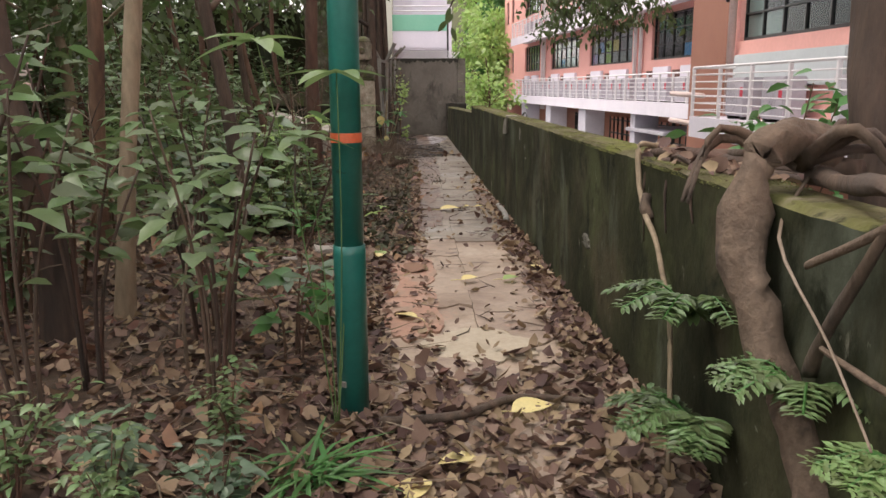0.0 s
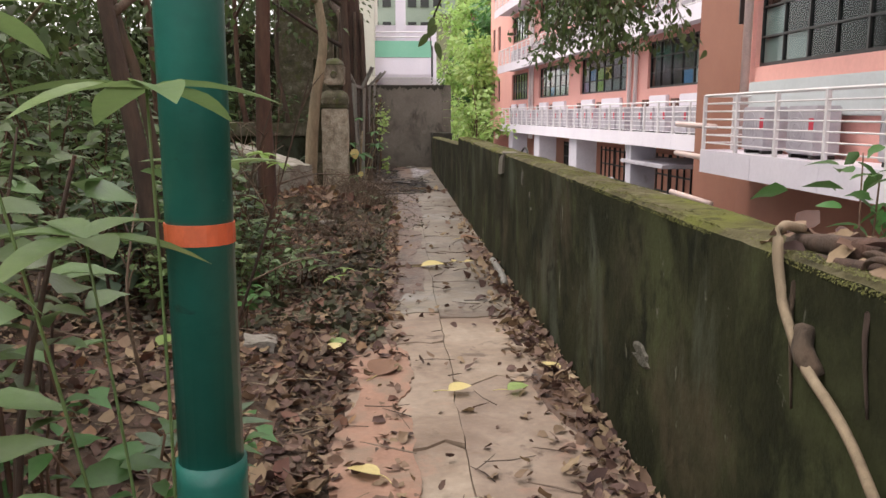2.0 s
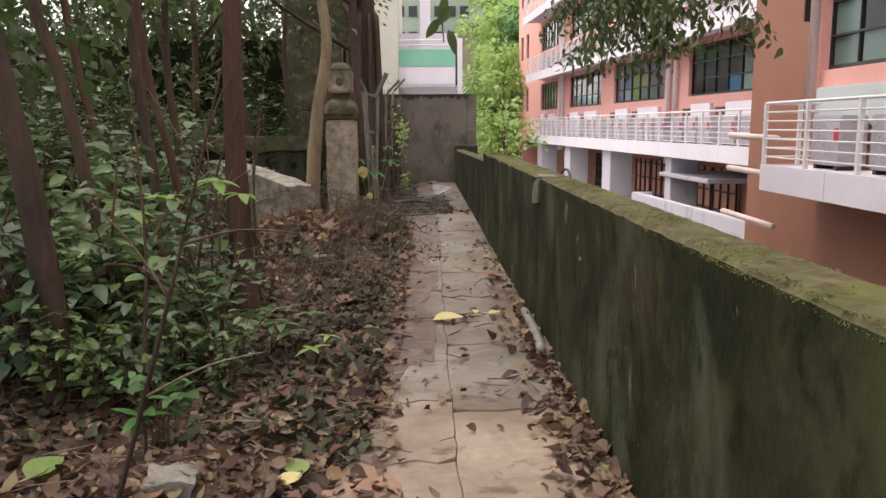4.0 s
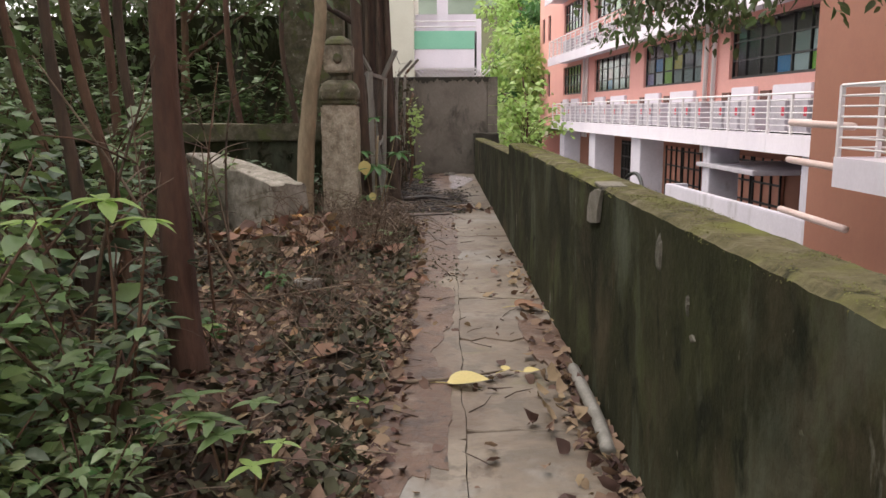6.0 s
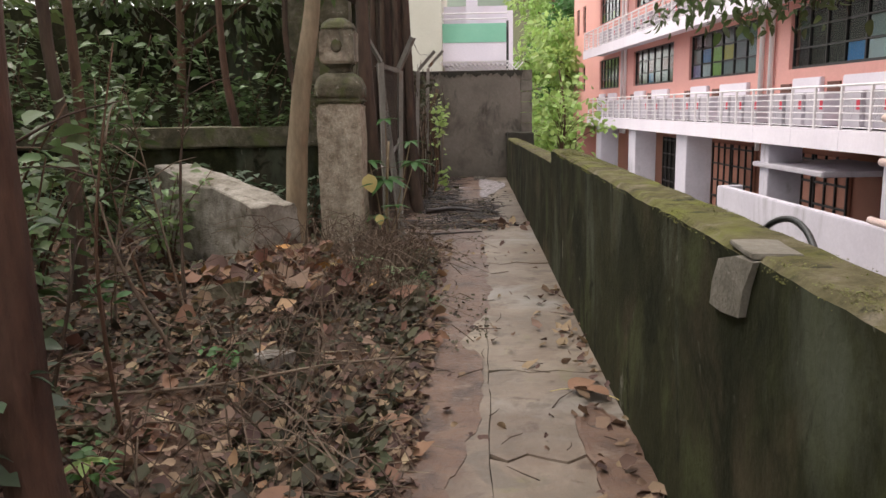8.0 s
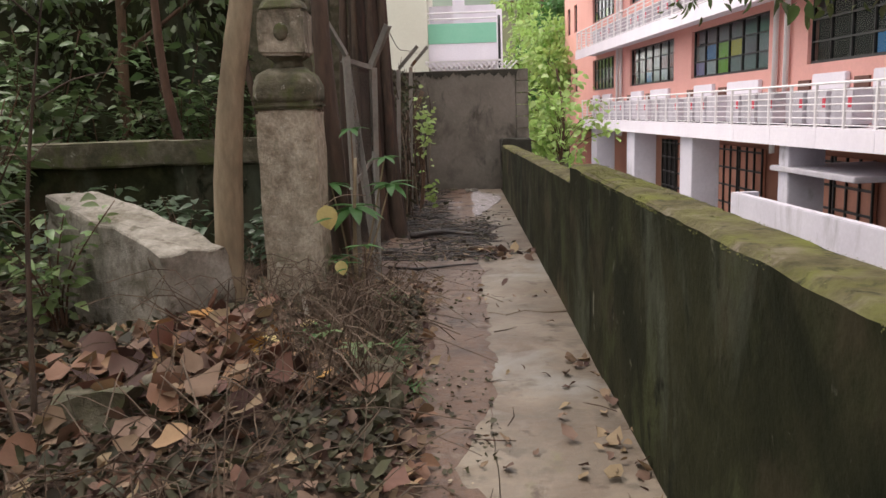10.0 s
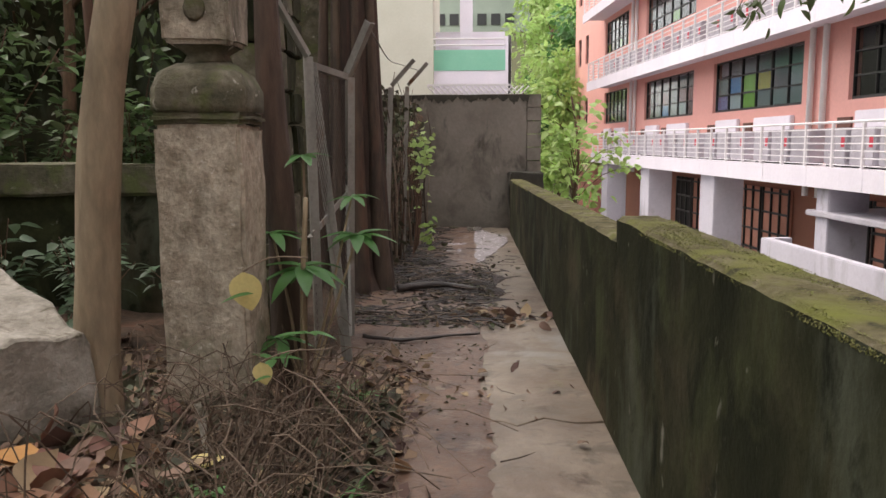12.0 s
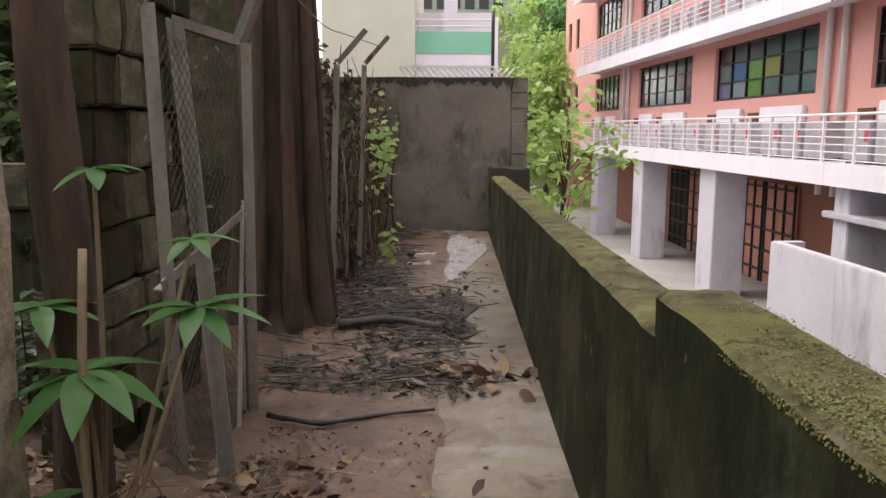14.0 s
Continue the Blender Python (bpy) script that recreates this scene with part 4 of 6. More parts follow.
    spots = [(-4.4, 5.0), (-5.6, 8.8), (-4.8, 11.8), (-6.0, 15.0), (-4.6, 21.0), (-7.5, 6.0), (-8.2, 11.0), (-8.0, 18.0), (-6.5, 22.5), (-4.3, 23.2), (-7.6, 24.6), (-9.8, 14.5), (-10, 8), (-10.5, 21), (-12, 12),
             (-9, 3), (-5.5, -4.5), (-9.2, 10.4), (-11.5, 5.5), (-13, 9), (-12.5, 17), (-4.6, 28.5), (-5.2, 25.6), (-6.0, 27.0), (-9.0, 26), (-12, 25)]
    for i, (x, y) in enumerate(spots):
        m = pose(x, y, soil(x, y), 0, 0, 77 * i) @ Matrix.Scale(1.0, 4)
        if i < 4:
            kinds[i].matrix_basis = m
        else:
            c = copy_thing(kinds[i % 4], m)
            c.scale = (1, 1, rng.uniform(0.9, 1.2))


build_wood()


def build_undergrowth():
    rng = np.random.default_rng(33)
    kinds = [
        shrub(1.5, 6, 22, 0.17, 0.26, M_LEAF, rng, "dark green leafy shrub in the undergrowth", 0.45, 0.3),
        shrub(1.0, 6, 20, 0.17, 0.24, M_LEAF_BLUE, rng, "bluish-green broad-leaved shrub in leaf litter", 0.55, 0.25),
        shrub(2.3, 7, 46, 0.18, 0.24, M_LEAF, rng, "tall dark leafy bush in the wood", 0.4),
        shrub(0.55, 4, 7, 0.13, 0.27, M_LEAF_MID, rng, "small seedling with fresh green leaves", 0.6, 0.4),
        shrub(0.9, 8, 26, 0.1, 0.24, M_LEAF, rng, "fine-leaved shrub with many thin stems", 0.55, 0.25),
        shrub(3.2, 8, 90, 0.2, 0.26, M_LEAF, rng, "tall dense evergreen bush in shade", 0.35, 0.1),
        shrub(1.0, 7, 22, 0.13, 0.27, M_LEAF_FRESH, rng, "fresh green leafy shrub lit between the trunks", 0.55, 0.3),
        shrub(1.6, 4, 13, 0.17, 0.28, M_LEAF, rng, "bare-stemmed shrub with broad leaves near its tips", 0.35, 0.55, 0.7, M_BARK_DARK),
    ]
    spots = [
        # beside the first steps
        (-0.95, 2.3, 4, 0.45), (-1.35, 2.5, 4, 0.5), (-0.95, 3.9, 7, 0.95), (-1.5, 3.6, 7, 1.0),  (-0.62, 4.0, 3, 1.1), (-2.7, 3.7, 0, 1.1),
        (-0.5, 4.5, 3, 0.8), (-2.9, 2.6, 2, 0.7), (-0.7, 2.9, 4, 0.4), (-2.5, 4.9, 4, 1.2), (-0.8, 3.1, 7, 0.85), (-1.0, 2.5, 1, 0.42), (-1.5, 3.0, 7, 0.9), (-1.95, 3.4, 7, 1.1), (-0.62, 2.35, 1, 0.36), (-1.2, 4.4, 7, 0.9), (-2.2, 4.3, 7, 1.1), (-1.15, 4.6, 3, 1.0),
        # further along
        (-1.65, 5.8, 7, 0.8), (-1.3, 8.0, 6, 0.95), (-1.55, 8.5, 6, 1.0), (-1.15, 7.6, 1, 0.6), (-1.9, 8.9, 6, 1.1), (-2.2, 9.6, 6, 1.2), (-2.7, 7.3, 6, 1.3), (-3, 10.6, 6, 1.5), (-2.4, 14.3, 6, 0.9), (-1.77, 8.2, 6, 0.9), (-1.57, 7.5, 6, 0.6), (-0.95, 8.2, 4, 0.95), (-1.27, 7.9, 6, 0.45), (-3.4, 5.6, 6, 1.4), (-2.3, 5.4, 0, 1.0), (-0.9, 7, 3, 0.8), (-1.52, 8.05, 6, 0.9), (-1.32, 7.45, 6, 0.55), (-1.07, 7.65, 6, 0.5), (-0.78, 7.7, 4, 0.6), (-1.52, 8.05, 4, 1.35), (-1.22, 8.35, 4, 0.9), (-1.77, 7.75, 1, 1.0), (-0.87, 8.35, 3, 0.6), (-2.2, 8, 4, 1.1),
        (-1.75, 9.3, 0, 0.8), (-2.25, 10.9, 1, 1.2), (-1.97, 7.95, 1, 0.85), (-0.92, 8, 3, 0.55), (-1.52, 7.85, 3, 0.6), (-1.08, 10, 3, 0.45), (-2.2, 11.6, 4, 1.3), (-2, 12.2, 3, 0.8), (-2.6, 10, 0, 1.1),
        (-2.7, 12, 0, 1.2), (-1.35, 9.6, 1, 0.8), (-2.9, 9, 2, 0.9), (-0.9, 11.1, 3, 0.45), (-0.5, 13.4, 3, 0.4), (-2.9, 15.4, 1, 0.7), (-2.2, 16.3, 1, 0.8), (-3.1, 16.8, 1, 0.9), (-1.6, 16.8, 1, 0.8), (-2.6, 17, 1, 0.7), (-3.6, 16.9, 1, 0.8),
    ]
    far = [(-2.8, 19.9, 5, 0.7), (-4.4, 19.6, 2, 0.9), (-5.6, 19.6, 5, 0.8), (-1.8, 20.2, 2, 0.7), (-3.7, 20.6, 5, 0.9)]
    for i in range(58):
        x, y = -3.2 - 6.5 * rng.random() ** 1.2, rng.uniform(1.5, 25)
        far.append((x, y, int(rng.choice([0, 2, 2, 5, 5, 1, 6])), rng.uniform(0.7, 1.1)))
    done = [False] * len(kinds)
    for i, (x, y, k, s) in enumerate(spots + far):
        m = pose(x, y, soil(x, y), rng.uniform(-5, 5), rng.uniform(-5, 5), rng.uniform(0, 360))
        if done[k]:
            c = copy_thing(kinds[k], m)
            c.scale = (s, s, s)
        else:
            kinds[k].matrix_basis = m
            kinds[k].scale = (s, s, s)
            done[k] = True


build_undergrowth()


def bare_sapling(x, y, h, seed):
    """A thin leafless stem with a few forked twigs."""
    rng = np.random.default_rng(seed)
    e = thing("bare_sapling", pose(x, y, soil(x, y), 0, 0, 0), "thin leafless sapling among the undergrowth", "sapling", "bare saplings")
    lean = Vector((rng.normal() * 0.18, rng.normal() * 0.1, 1)) * h
    mid = lean * 0.5 + Vector((rng.normal() * 0.06, rng.normal() * 0.06, 0))
    tube("stem", [(0, 0, -0.05), tuple(mid), tuple(lean)], 0.011 + 0.004 * h * rng.random(), 0.003, (M_BARK_DARK, M_BARK, M_TWIG)[seed % 3], e, 6, 5, 0.2, seed)
    for i in range(5):
        b = mid.lerp(lean, rng.uniform(-0.4, 0.8))
        d = Vector((rng.normal(), rng.normal(), rng.uniform(0.2, 1.0))).normalized() * rng.uniform(0.25, 0.6) * h * 0.5
        tube("twig", [tuple(b), tuple(b + d * 0.5 + Vector((0, 0, 0.03))), tuple(b + d)], 0.006, 0.002, M_TWIG if i % 2 else M_BARK_DARK, e, 4, 3)


SAPLINGS = np.random.default_rng(88)
for si in range(30):
    bare_sapling(-0.75 - 2.6 * SAPLINGS.random(), 2.6 + 10.5 * SAPLINGS.random(), 0.7 + 1.3 * SAPLINGS.random(), si)


# ---- things along the path ----
def green_pole():
    e = thing("lamp_pole", pose(-0.27, 3.4, soil(-0.27, 3.4)), "chipped dark green painted steel pole with orange tape", "pole")
    v, f = [], []
    tube_into(v, f, [(0, 0, -0.1), (0, 0, 0.75), (0, 0, 0.79)], [0.07, 0.07, 0.07], 20)
    raw_mesh("base_sleeve", v, f, M_POLE, e, True)
    v, f = [], []
    tube_into(v, f, [(0, 0, 0.785), (0, 0, 2.0), (0, 0, 4.2)], [0.064, 0.064, 0.062], 20)
    raw_mesh("shaft", v, f, M_POLE, e, True)
    v, f = [], []
    z = 1.25
    tube_into(v, f, [(0, 0, z - 0.02), (0, 0, z + 0.02)], [0.0665, 0.0665], 20)
    raw_mesh("tape_band", v, f, M_BAND, e, False, "orange tape wound round the pole")
    for a, zz in ((0, 0.06), (120, 0.06), (240, 0.06)):
        box("bolt", 0.066, 0.078, -0.012, 0.012, zz, zz + 0.024, M_GALV, e).matrix_basis = pose(0, 0, 0.1, 0, 0, a)


green_pole()


def gate_pillar():
    e = thing("stone_pillar", pose(-0.84, 14.82, 0), "old carved stone gate pillar with mossy cap", "pillar")
    rough_box("shaft", -0.235, 0.235, -0.235, 0.235, -0.1, 1.58, M_STONE, e, 0.07, 0.012, 5)
    rough_box("collar", -0.25, 0.25, -0.25, 0.25, 1.582, 1.635, M_STONE_DARK, e, 0.06, 0.008, 6)

    def loft(name, rows, mat_):
        bm = bmesh.new()
        rings = []
        for z, h, c in rows:
            ring = [bm.verts.new((sx * h, sy * (h - c), z)) if k == 0 else bm.verts.new((sx * (h - c), sy * h, z))
                    for sx, sy, k in ((1, -1, 0), (1, 1, 0), (1, 1, 1), (-1, 1, 1), (-1, 1, 0), (-1, -1, 0), (-1, -1, 1), (1, -1, 1))]
            rings.append(ring)
        for a, b in zip(rings, rings[1:]):
            for i in range(8):
                bm.faces.new((a[i], a[(i + 1) % 8], b[(i + 1) % 8], b[i]))
        bm.faces.new(rings[0][::-1])
        bm.faces.new(rings[-1])
        bmesh.ops.subdivide_edges(bm, edges=bm.edges[:], cuts=2, use_grid_fill=True)
        for v in bm.verts:
            v.co += 0.012 * noise.noise_vector(v.co * 7)
        return link_mesh(name, bm, mat_, e, smooth=True)

    loft("cap", [(1.637, 0.245, 0.03), (1.74, 0.25, 0.05), (1.81, 0.22, 0.06), (1.86, 0.14, 0.05)], M_STONE_DARK)
    loft("neck", [(1.862, 0.12, 0.05), (1.9, 0.1, 0.04), (1.938, 0.15, 0.03)], M_STONE_DARK)
    rough_box("finial_block", -0.185, 0.185, -0.185, 0.185, 1.94, 2.24, M_STONE, e, 0.06, 0.012, 6)
    loft("finial_dome", [(2.242, 0.17, 0.04), (2.3, 0.15, 0.06), (2.34, 0.07, 0.03)], M_STONE_DARK)
    v, f = [], []
    tube_into(v, f, [(0, -0.186, 2.09), (0, -0.195, 2.09)], [0.06, 0.045], 10)
    raw_mesh("carved_boss", v, f, M_STONE_DARK, e, True)
    e.scale = (0.87, 0.87, 1.02)


gate_pillar()


def fallen_block():
    e = thing("fallen_stone", pose(-1.93, 14.5, 0.66, 4, 9, -41), "fallen grey block of ribbed concrete on the leaves", "stone block")
    bm = bmesh.new()
    add_box(bm, -0.9, 0.86, -0.25, 0.27, -0.62, 0.26)
    for v in bm.verts:
        if v.co.z > 0:
            v.co.y *= 0.8
            v.co.x *= 0.97
    bmesh.ops.bevel(bm, geom=bm.edges[:], offset=0.012, segments=1, affect="EDGES")
    bmesh.ops.subdivide_edges(bm, edges=[d for d in bm.edges if d.calc_length() > 0.15], cuts=12, use_grid_fill=True)
    for v in bm.verts:
        v.co += 0.05 * noise.noise_vector(v.co * 1.8) + 0.018 * noise.noise_vector(v.co * 7) + 0.014 * noise.noise_vector(Vector((v.co.x * 3, v.co.y * 22, v.co.z * 22)))
    for ed in bm.edges:
        ed.smooth = ed.calc_face_angle(0.0) < 0.3
    link_mesh("block_body", bm, M_RUBBLE, e, smooth=True)


fallen_block()


def low_wall():
    e = thing("garden_wall", pose(0, 0, 0), "low mossy garden wall with a stone ledge", "wall", kind="structure")
    rough_box("wall_base", -9, -1.25, 17.5, 17.85, -0.2, 1.1, M_PARAPET, e, 0.25, 0.02, 2)
    rough_box("ledge", -9, -1.2, 17.42, 17.9, 1.103, 1.36, M_STONE_DARK, e, 0.2, 0.02, 2.5)
    b = thing("wall_dark", pose(0, 0, 0), "dark weathered wall of a shed behind the trees", "wall", kind="structure")
    rough_box("shed_wall", -2.6, -0.95, 20.6, 20.9, -0.1, 4.5, M_STONE_DARK, b, 0.5, 0.02, 1)
    rough_box("shed_side", -9.5, -2.61, 21.6, 21.9, -0.1, 3.4, M_PARAPET, b, 0.6, 0.03, 1)
    s = thing("rubble_wall", pose(-1.12, 16.9, 0), "column of rough stacked stones behind the fence", "stone wall", kind="structure")
    rng = np.random.default_rng(4)
    z = -0.1
    while z < 2.6:
        hgt = rng.uniform(0.16, 0.3)
        y = -0.55
        while y < 0.5:
            w = rng.uniform(0.2, 0.42)
            rough_box("stone", -0.17 - 0.04 * rng.random(), 0.13 + 0.06 * rng.random(), y, y + w - 0.012, z, z + hgt - 0.012, M_STONE_DARK if rng.random() < 0.5 else M_PARAPET, s, 0.08, 0.014, 9, "", 0.012)
            y += w
        z += hgt


low_wall()


def steel_fence():
    e = thing("steel_fence", pose(0, 0, 0), "rusty galvanised angle-iron fence with mesh and slanted arms", "fence")

    def angle_post(name, a, b, w=0.055, turn=0):
        a, b = Vector(a), Vector(b)
        d = (b - a)
        bm = bmesh.new()
        add_box(bm, 0, w, 0, 0.008, 0, d.length)
        add_box(bm, 0, 0.008, 0.0081, w, 0, d.length)
        o = link_mesh(name, bm, M_GALV, e)
        o.matrix_basis = Matrix.Translation(a) @ d.to_track_quat("Z", "Y").to_matrix().to_4x4() @ pose(0, 0, 0, 0, 0, turn)
        return o

    g0 = soil(-0.55, 16.2)
    angle_post("post", (-0.60, 16.1, g0 - 0.1), (-0.60, 15.95, 2.05), turn=20)
    angle_post("post", (-0.42, 16.25, g0 - 0.1), (-0.68, 16.55, 2.06), turn=30)
    angle_post("post", (-0.54, 17.1, 0), (-0.47, 16.9, 2.0), turn=10)
    angle_post("arm", (-0.47, 16.9, 2.0), (-0.28, 16.75, 2.36), turn=10)
    angle_post("arm", (-0.60, 15.95, 2.04), (-0.76, 15.85, 2.35), turn=10)
    angle_post("rail", (-0.68, 16.53, 2.04), (-0.47, 16.88, 1.98), 0.045)
    angle_post("rail", (-0.58, 16.0, 0.92), (-0.5, 17.0, 1.12), 0.045)
    angle_post("brace", (-0.42, 16.5, 0.15), (-0.5, 17.0, 1.2), 0.02)
    for y, x, h in ((20.1, -0.42, 2.14), (21.6, -0.34, 2.25)):
        angle_post("post", (x - 0.08, y, -0.05), (x, y, h), turn=15)
        angle_post("arm", (x, y, h), (x + 0.26, y - 0.05, h + 0.28), 0.05, 20)
    # wire mesh in the first panel
    v, f = [], []
    x0, y0, x1, y1, z0, h = -0.585, 16.05, -0.51, 17.02, 0.12, 1.95
    wide, tall = y1 - y0, h - z0
    for i in range(-30, 22):
        for sgn in (1, -1):
            a0, a1 = i * 0.06, i * 0.06 + tall
            b0, b1 = max(0, a0), min(wide, a1)
            if b1 <= b0:
                continue
            pts = []
            for b in (b0, b1):
                t = b if sgn > 0 else wide - b
                pts.append((x0 + (x1 - x0) * t / wide, y0 + t, z0 + (b - a0)))
            tube_into(v, f, pts, [0.0018, 0.0018], 3)
    raw_mesh("wire_mesh", v, f, M_WIRE, e)
    tube("barbed_wire", [(-0.29, 16.77, 2.34), (-0.33, 18.6, 2.3), (-0.32, 20.0, 2.38), (-0.2, 21.6, 2.45)], 0.005, 0.005, M_GALV, e, 5)


steel_fence()


def big_leaf(name, base, way, length, width, material, parent, droop=0.25, rng=None, up=(0, 0, 1), seg=6):
    """One blade with an ovate outline, a sunk midrib and a curved fall."""
    way, up = Vector(way).normalized(), Vector(up)
    side = way.cross(up).normalized()
    nor = side.cross(way)
    v, f = [], []
    for i in range(seg + 1):
        t = i / seg
        w = width * (math.sin(math.pi * min(1, t ** 0.75)) ** 0.8 if 0 < t < 1 else 0.02)
        c = Vector(base) + way * length * t - nor * droop * length * t * t
        v += [c - side * w + nor * w * 0.25, c, c + side * w + nor * w * 0.25]
    for i in range(seg):
        for k in (0, 1):
            a = 3 * i + k
            f.append((a, a + 1, a + 4, a + 3))
    return raw_mesh(name, v, f, material, parent, True)


def palmate_plant(x, y, z, stalks, leaf, label, name="seedling", stem_r=0.008, stem_mat=None, slope=(-0.1, 0.35), wide=0.17):
    """stalks: (top, number of leaflets, length). Leaflets spread from each stalk's top."""
    e = thing(name, pose(x, y, z), label, "plant")
    rng = np.random.default_rng(int(100 * (abs(x) + y)))
    for top, n, ln in stalks:
        top = Vector(top)
        tube("stem", [(0, 0, -0.05), tuple(top * 0.5 + Vector((0.02, -0.01, 0.02))), tuple(top)], stem_r, stem_r * 0.6, stem_mat or M_BARK, e, 6)
        for i in range(n):
            a = 2 * math.pi * (i + rng.uniform(-0.2, 0.2)) / n
            big_leaf("leaf", top, (math.cos(a), math.sin(a), rng.uniform(*slope)), ln * rng.uniform(0.8, 1.1), ln * wide, leaf, e, rng.uniform(0.1, 0.35))
    return e


# plants by the fence and the pillar
palmate_plant(-0.5, 15.15, soil(-0.5, 15.15), [((0.03, 0.04, 1.33), 5, 0.16), ((0.04, -0.12, 0.76), 9, 0.27), ((0.3, 0.1, 0.9), 9, 0.22), ((-0.14, 0.0, 0.92), 6, 0.19), ((0.26, 0.2, 1.1), 6, 0.16), ((-0.06, -0.22, 0.4), 6, 0.2)], M_LEAF_MID, "green seedling with whorled leaves by the fence", stem_mat=M_BARK_PALE, stem_r=0.011, slope=(-0.35, 0.2), wide=0.17)
palmate_plant(-0.33, 14.35, soil(-0.33, 14.35), [((0.02, 0.0, 0.55), 5, 0.15), ((-0.14, 0.05, 0.42), 4, 0.14)], M_LEAF_MID, "small green seedling beside the pillar")
palmate_plant(-0.28, 13.1, soil(-0.28, 13.1), [((0.05, 0.0, 0.22), 5, 0.11), ((-0.1, 0.1, 0.28), 4, 0.1), ((0.12, 0.15, 0.18), 4, 0.1)], M_LEAF, "small dark green plant on the bank edge")
palmate_plant(-1.08, 10.0, soil(-1.08, 10.0), [((0.0, 0, 0.16), 5, 0.13)], M_LEAF_BRIGHT, "bright green seedling at a trunk's foot")
palmate_plant(-0.55, 8.35, soil(-0.55, 8.35), [((0.0, 0, 0.2), 6, 0.15), ((0.12, 0.1, 0.3), 5, 0.12), ((-0.12, 0.05, 0.26), 5, 0.13)], M_LEAF_FRESH, "bright leafy seedling at the bank edge")
palmate_plant(-0.4, 8.2, soil(-0.4, 8.2), [((0.0, 0, 0.14), 5, 0.12), ((0.1, 0.08, 0.2), 4, 0.1)], M_LEAF_BRIGHT, "bright green seedling at the bank edge")
palmate_plant(-0.7, 8.5, soil(-0.7, 8.5), [((0.0, 0, 0.3), 6, 0.14), ((0.1, -0.1, 0.24), 5, 0.14)], M_LEAF_FRESH, "bright leafy seedling at the bank edge")
palmate_plant(-1.0, 8.45, soil(-1.0, 8.45), [((0.02, 0.0, 1.1), 6, 0.15), ((-0.3, 0.1, 1.0), 6, 0.15), ((0.16, 0.05, 1.02), 5, 0.13), ((-0.5, 0.0, 0.92), 6, 0.15)], M_LEAF_BRIGHT, "slender sapling with yellow-green leaves at its tips", name="sapling", slope=(-0.3, 0.3), wide=0.24)
palmate_plant(-0.95, 6.9, soil(-0.95, 6.9), [((0.0, 0, 0.2), 4, 0.14), ((0.12, 0.05, 0.26), 4, 0.12)], M_LEAF_MID, "green seedling in the leaf litter")
palmate_plant(-0.5, 4.35, soil(-0.5, 4.35), [((0.0, 0, 0.45), 6, 0.2), ((-0.2, 0.1, 0.35), 5, 0.18)], M_LEAF_BLUE, "broad-leaved bluish-green plant by the pole")
palmate_plant(-0.33, 3.25, soil(-0.33, 3.25), [((0.05, -0.1, 1.5), 6, 0.22), ((-0.1, 0.0, 1.25), 6, 0.21), ((0.05, 0.3, 1.35), 5, 0.17), ((-0.25, -0.1, 1.62), 6, 0.24)], M_LEAF_FRESH, "tall stalk with fresh leaves beside the green pole", stem_r=0.004, stem_mat=M_LEAF_FRESH)


def grass_tuft(x, y, n, ln, label):
    e = thing("grass_tuft", pose(x, y, soil(x, y)), label, "grass", "grass tufts")
    rng = np.random.default_rng(int(x * 77 + y * 31) % 999)
    P = rng.normal(size=(n, 3)) * [0.05, 0.05, 0.0]
    a = rng.uniform(0, 6.28, n)
    D = np.stack([np.cos(a), np.sin(a), rng.uniform(0.3, 1.4, n)], 1)
    leaves_mesh("grass", P, D, rng.uniform(0.6, 1.2, n) * ln, 0.035, M_LEAF_MID, rng, e, droop=0.6, flat=0.8)


for gx, gy, gn, gl in ((-0.4, 2.75, 60, 0.3), (-0.15, 13.9, 50, 0.18), (-0.6, 2.3, 40, 0.25), (0.02, 13.3, 30, 0.14), (-0.3, 15.3, 40, 0.2), (1.05, 2.2, 30, 0.25)):
    grass_tuft(gx, gy, gn, gl, "tuft of thin green grass by the path")


def fern(x, y, z, n, ln, label, leaf, aim=None):
    e = thing("fern", pose(x, y, z), label, "fern", "ferns at the wall foot")
    rng = np.random.default_rng(int(x * 131 + y * 57))
    for i in range(n):
        a = (aim if aim is not None else 0) + rng.uniform(-1.3, 1.3) if aim is not None else 2 * math.pi * i / n
        d = Vector((math.cos(a), math.sin(a), 0))
        q = bend([(0, 0, 0), tuple(d * ln * 0.45 + Vector((0, 0, ln * 0.35))), tuple(d * ln + Vector((0, 0, ln * 0.2)))], 7)
        v, f = [], []
        tube_into(v, f, q, [0.004] * len(q), 4)
        raw_mesh("frond_stem", v, f, M_LEAF_MID, e)
        P, D = [], []
        for j, p in enumerate(q[2:]):
            for s in (-1, 1):
                w = d.cross(Vector((0, 0, 1))) * s + d * 0.5
                for h in range(3):
                    P.append(tuple(p + w * 0.015 * h))
                    D.append(tuple(w + Vector(rng.normal(size=3) * 0.15)))
        leaves_mesh("frond", P, D, ln * 0.28 * np.linspace(1.1, 0.35, len(P)), 0.2, leaf, rng, e, flat=0.8)


fern(1.1, 2.95, 0.62, 4, 0.33, "green fern hanging on the parapet", M_LEAF, 3.9)
fern(1.1, 2.8, 0.2, 9, 0.34, "green fern at the foot of the parapet", M_LEAF, 3.4)
fern(1.12, 2.1, 0.62, 6, 0.25, "green fern on the bent trunk", M_LEAF, 3.7)
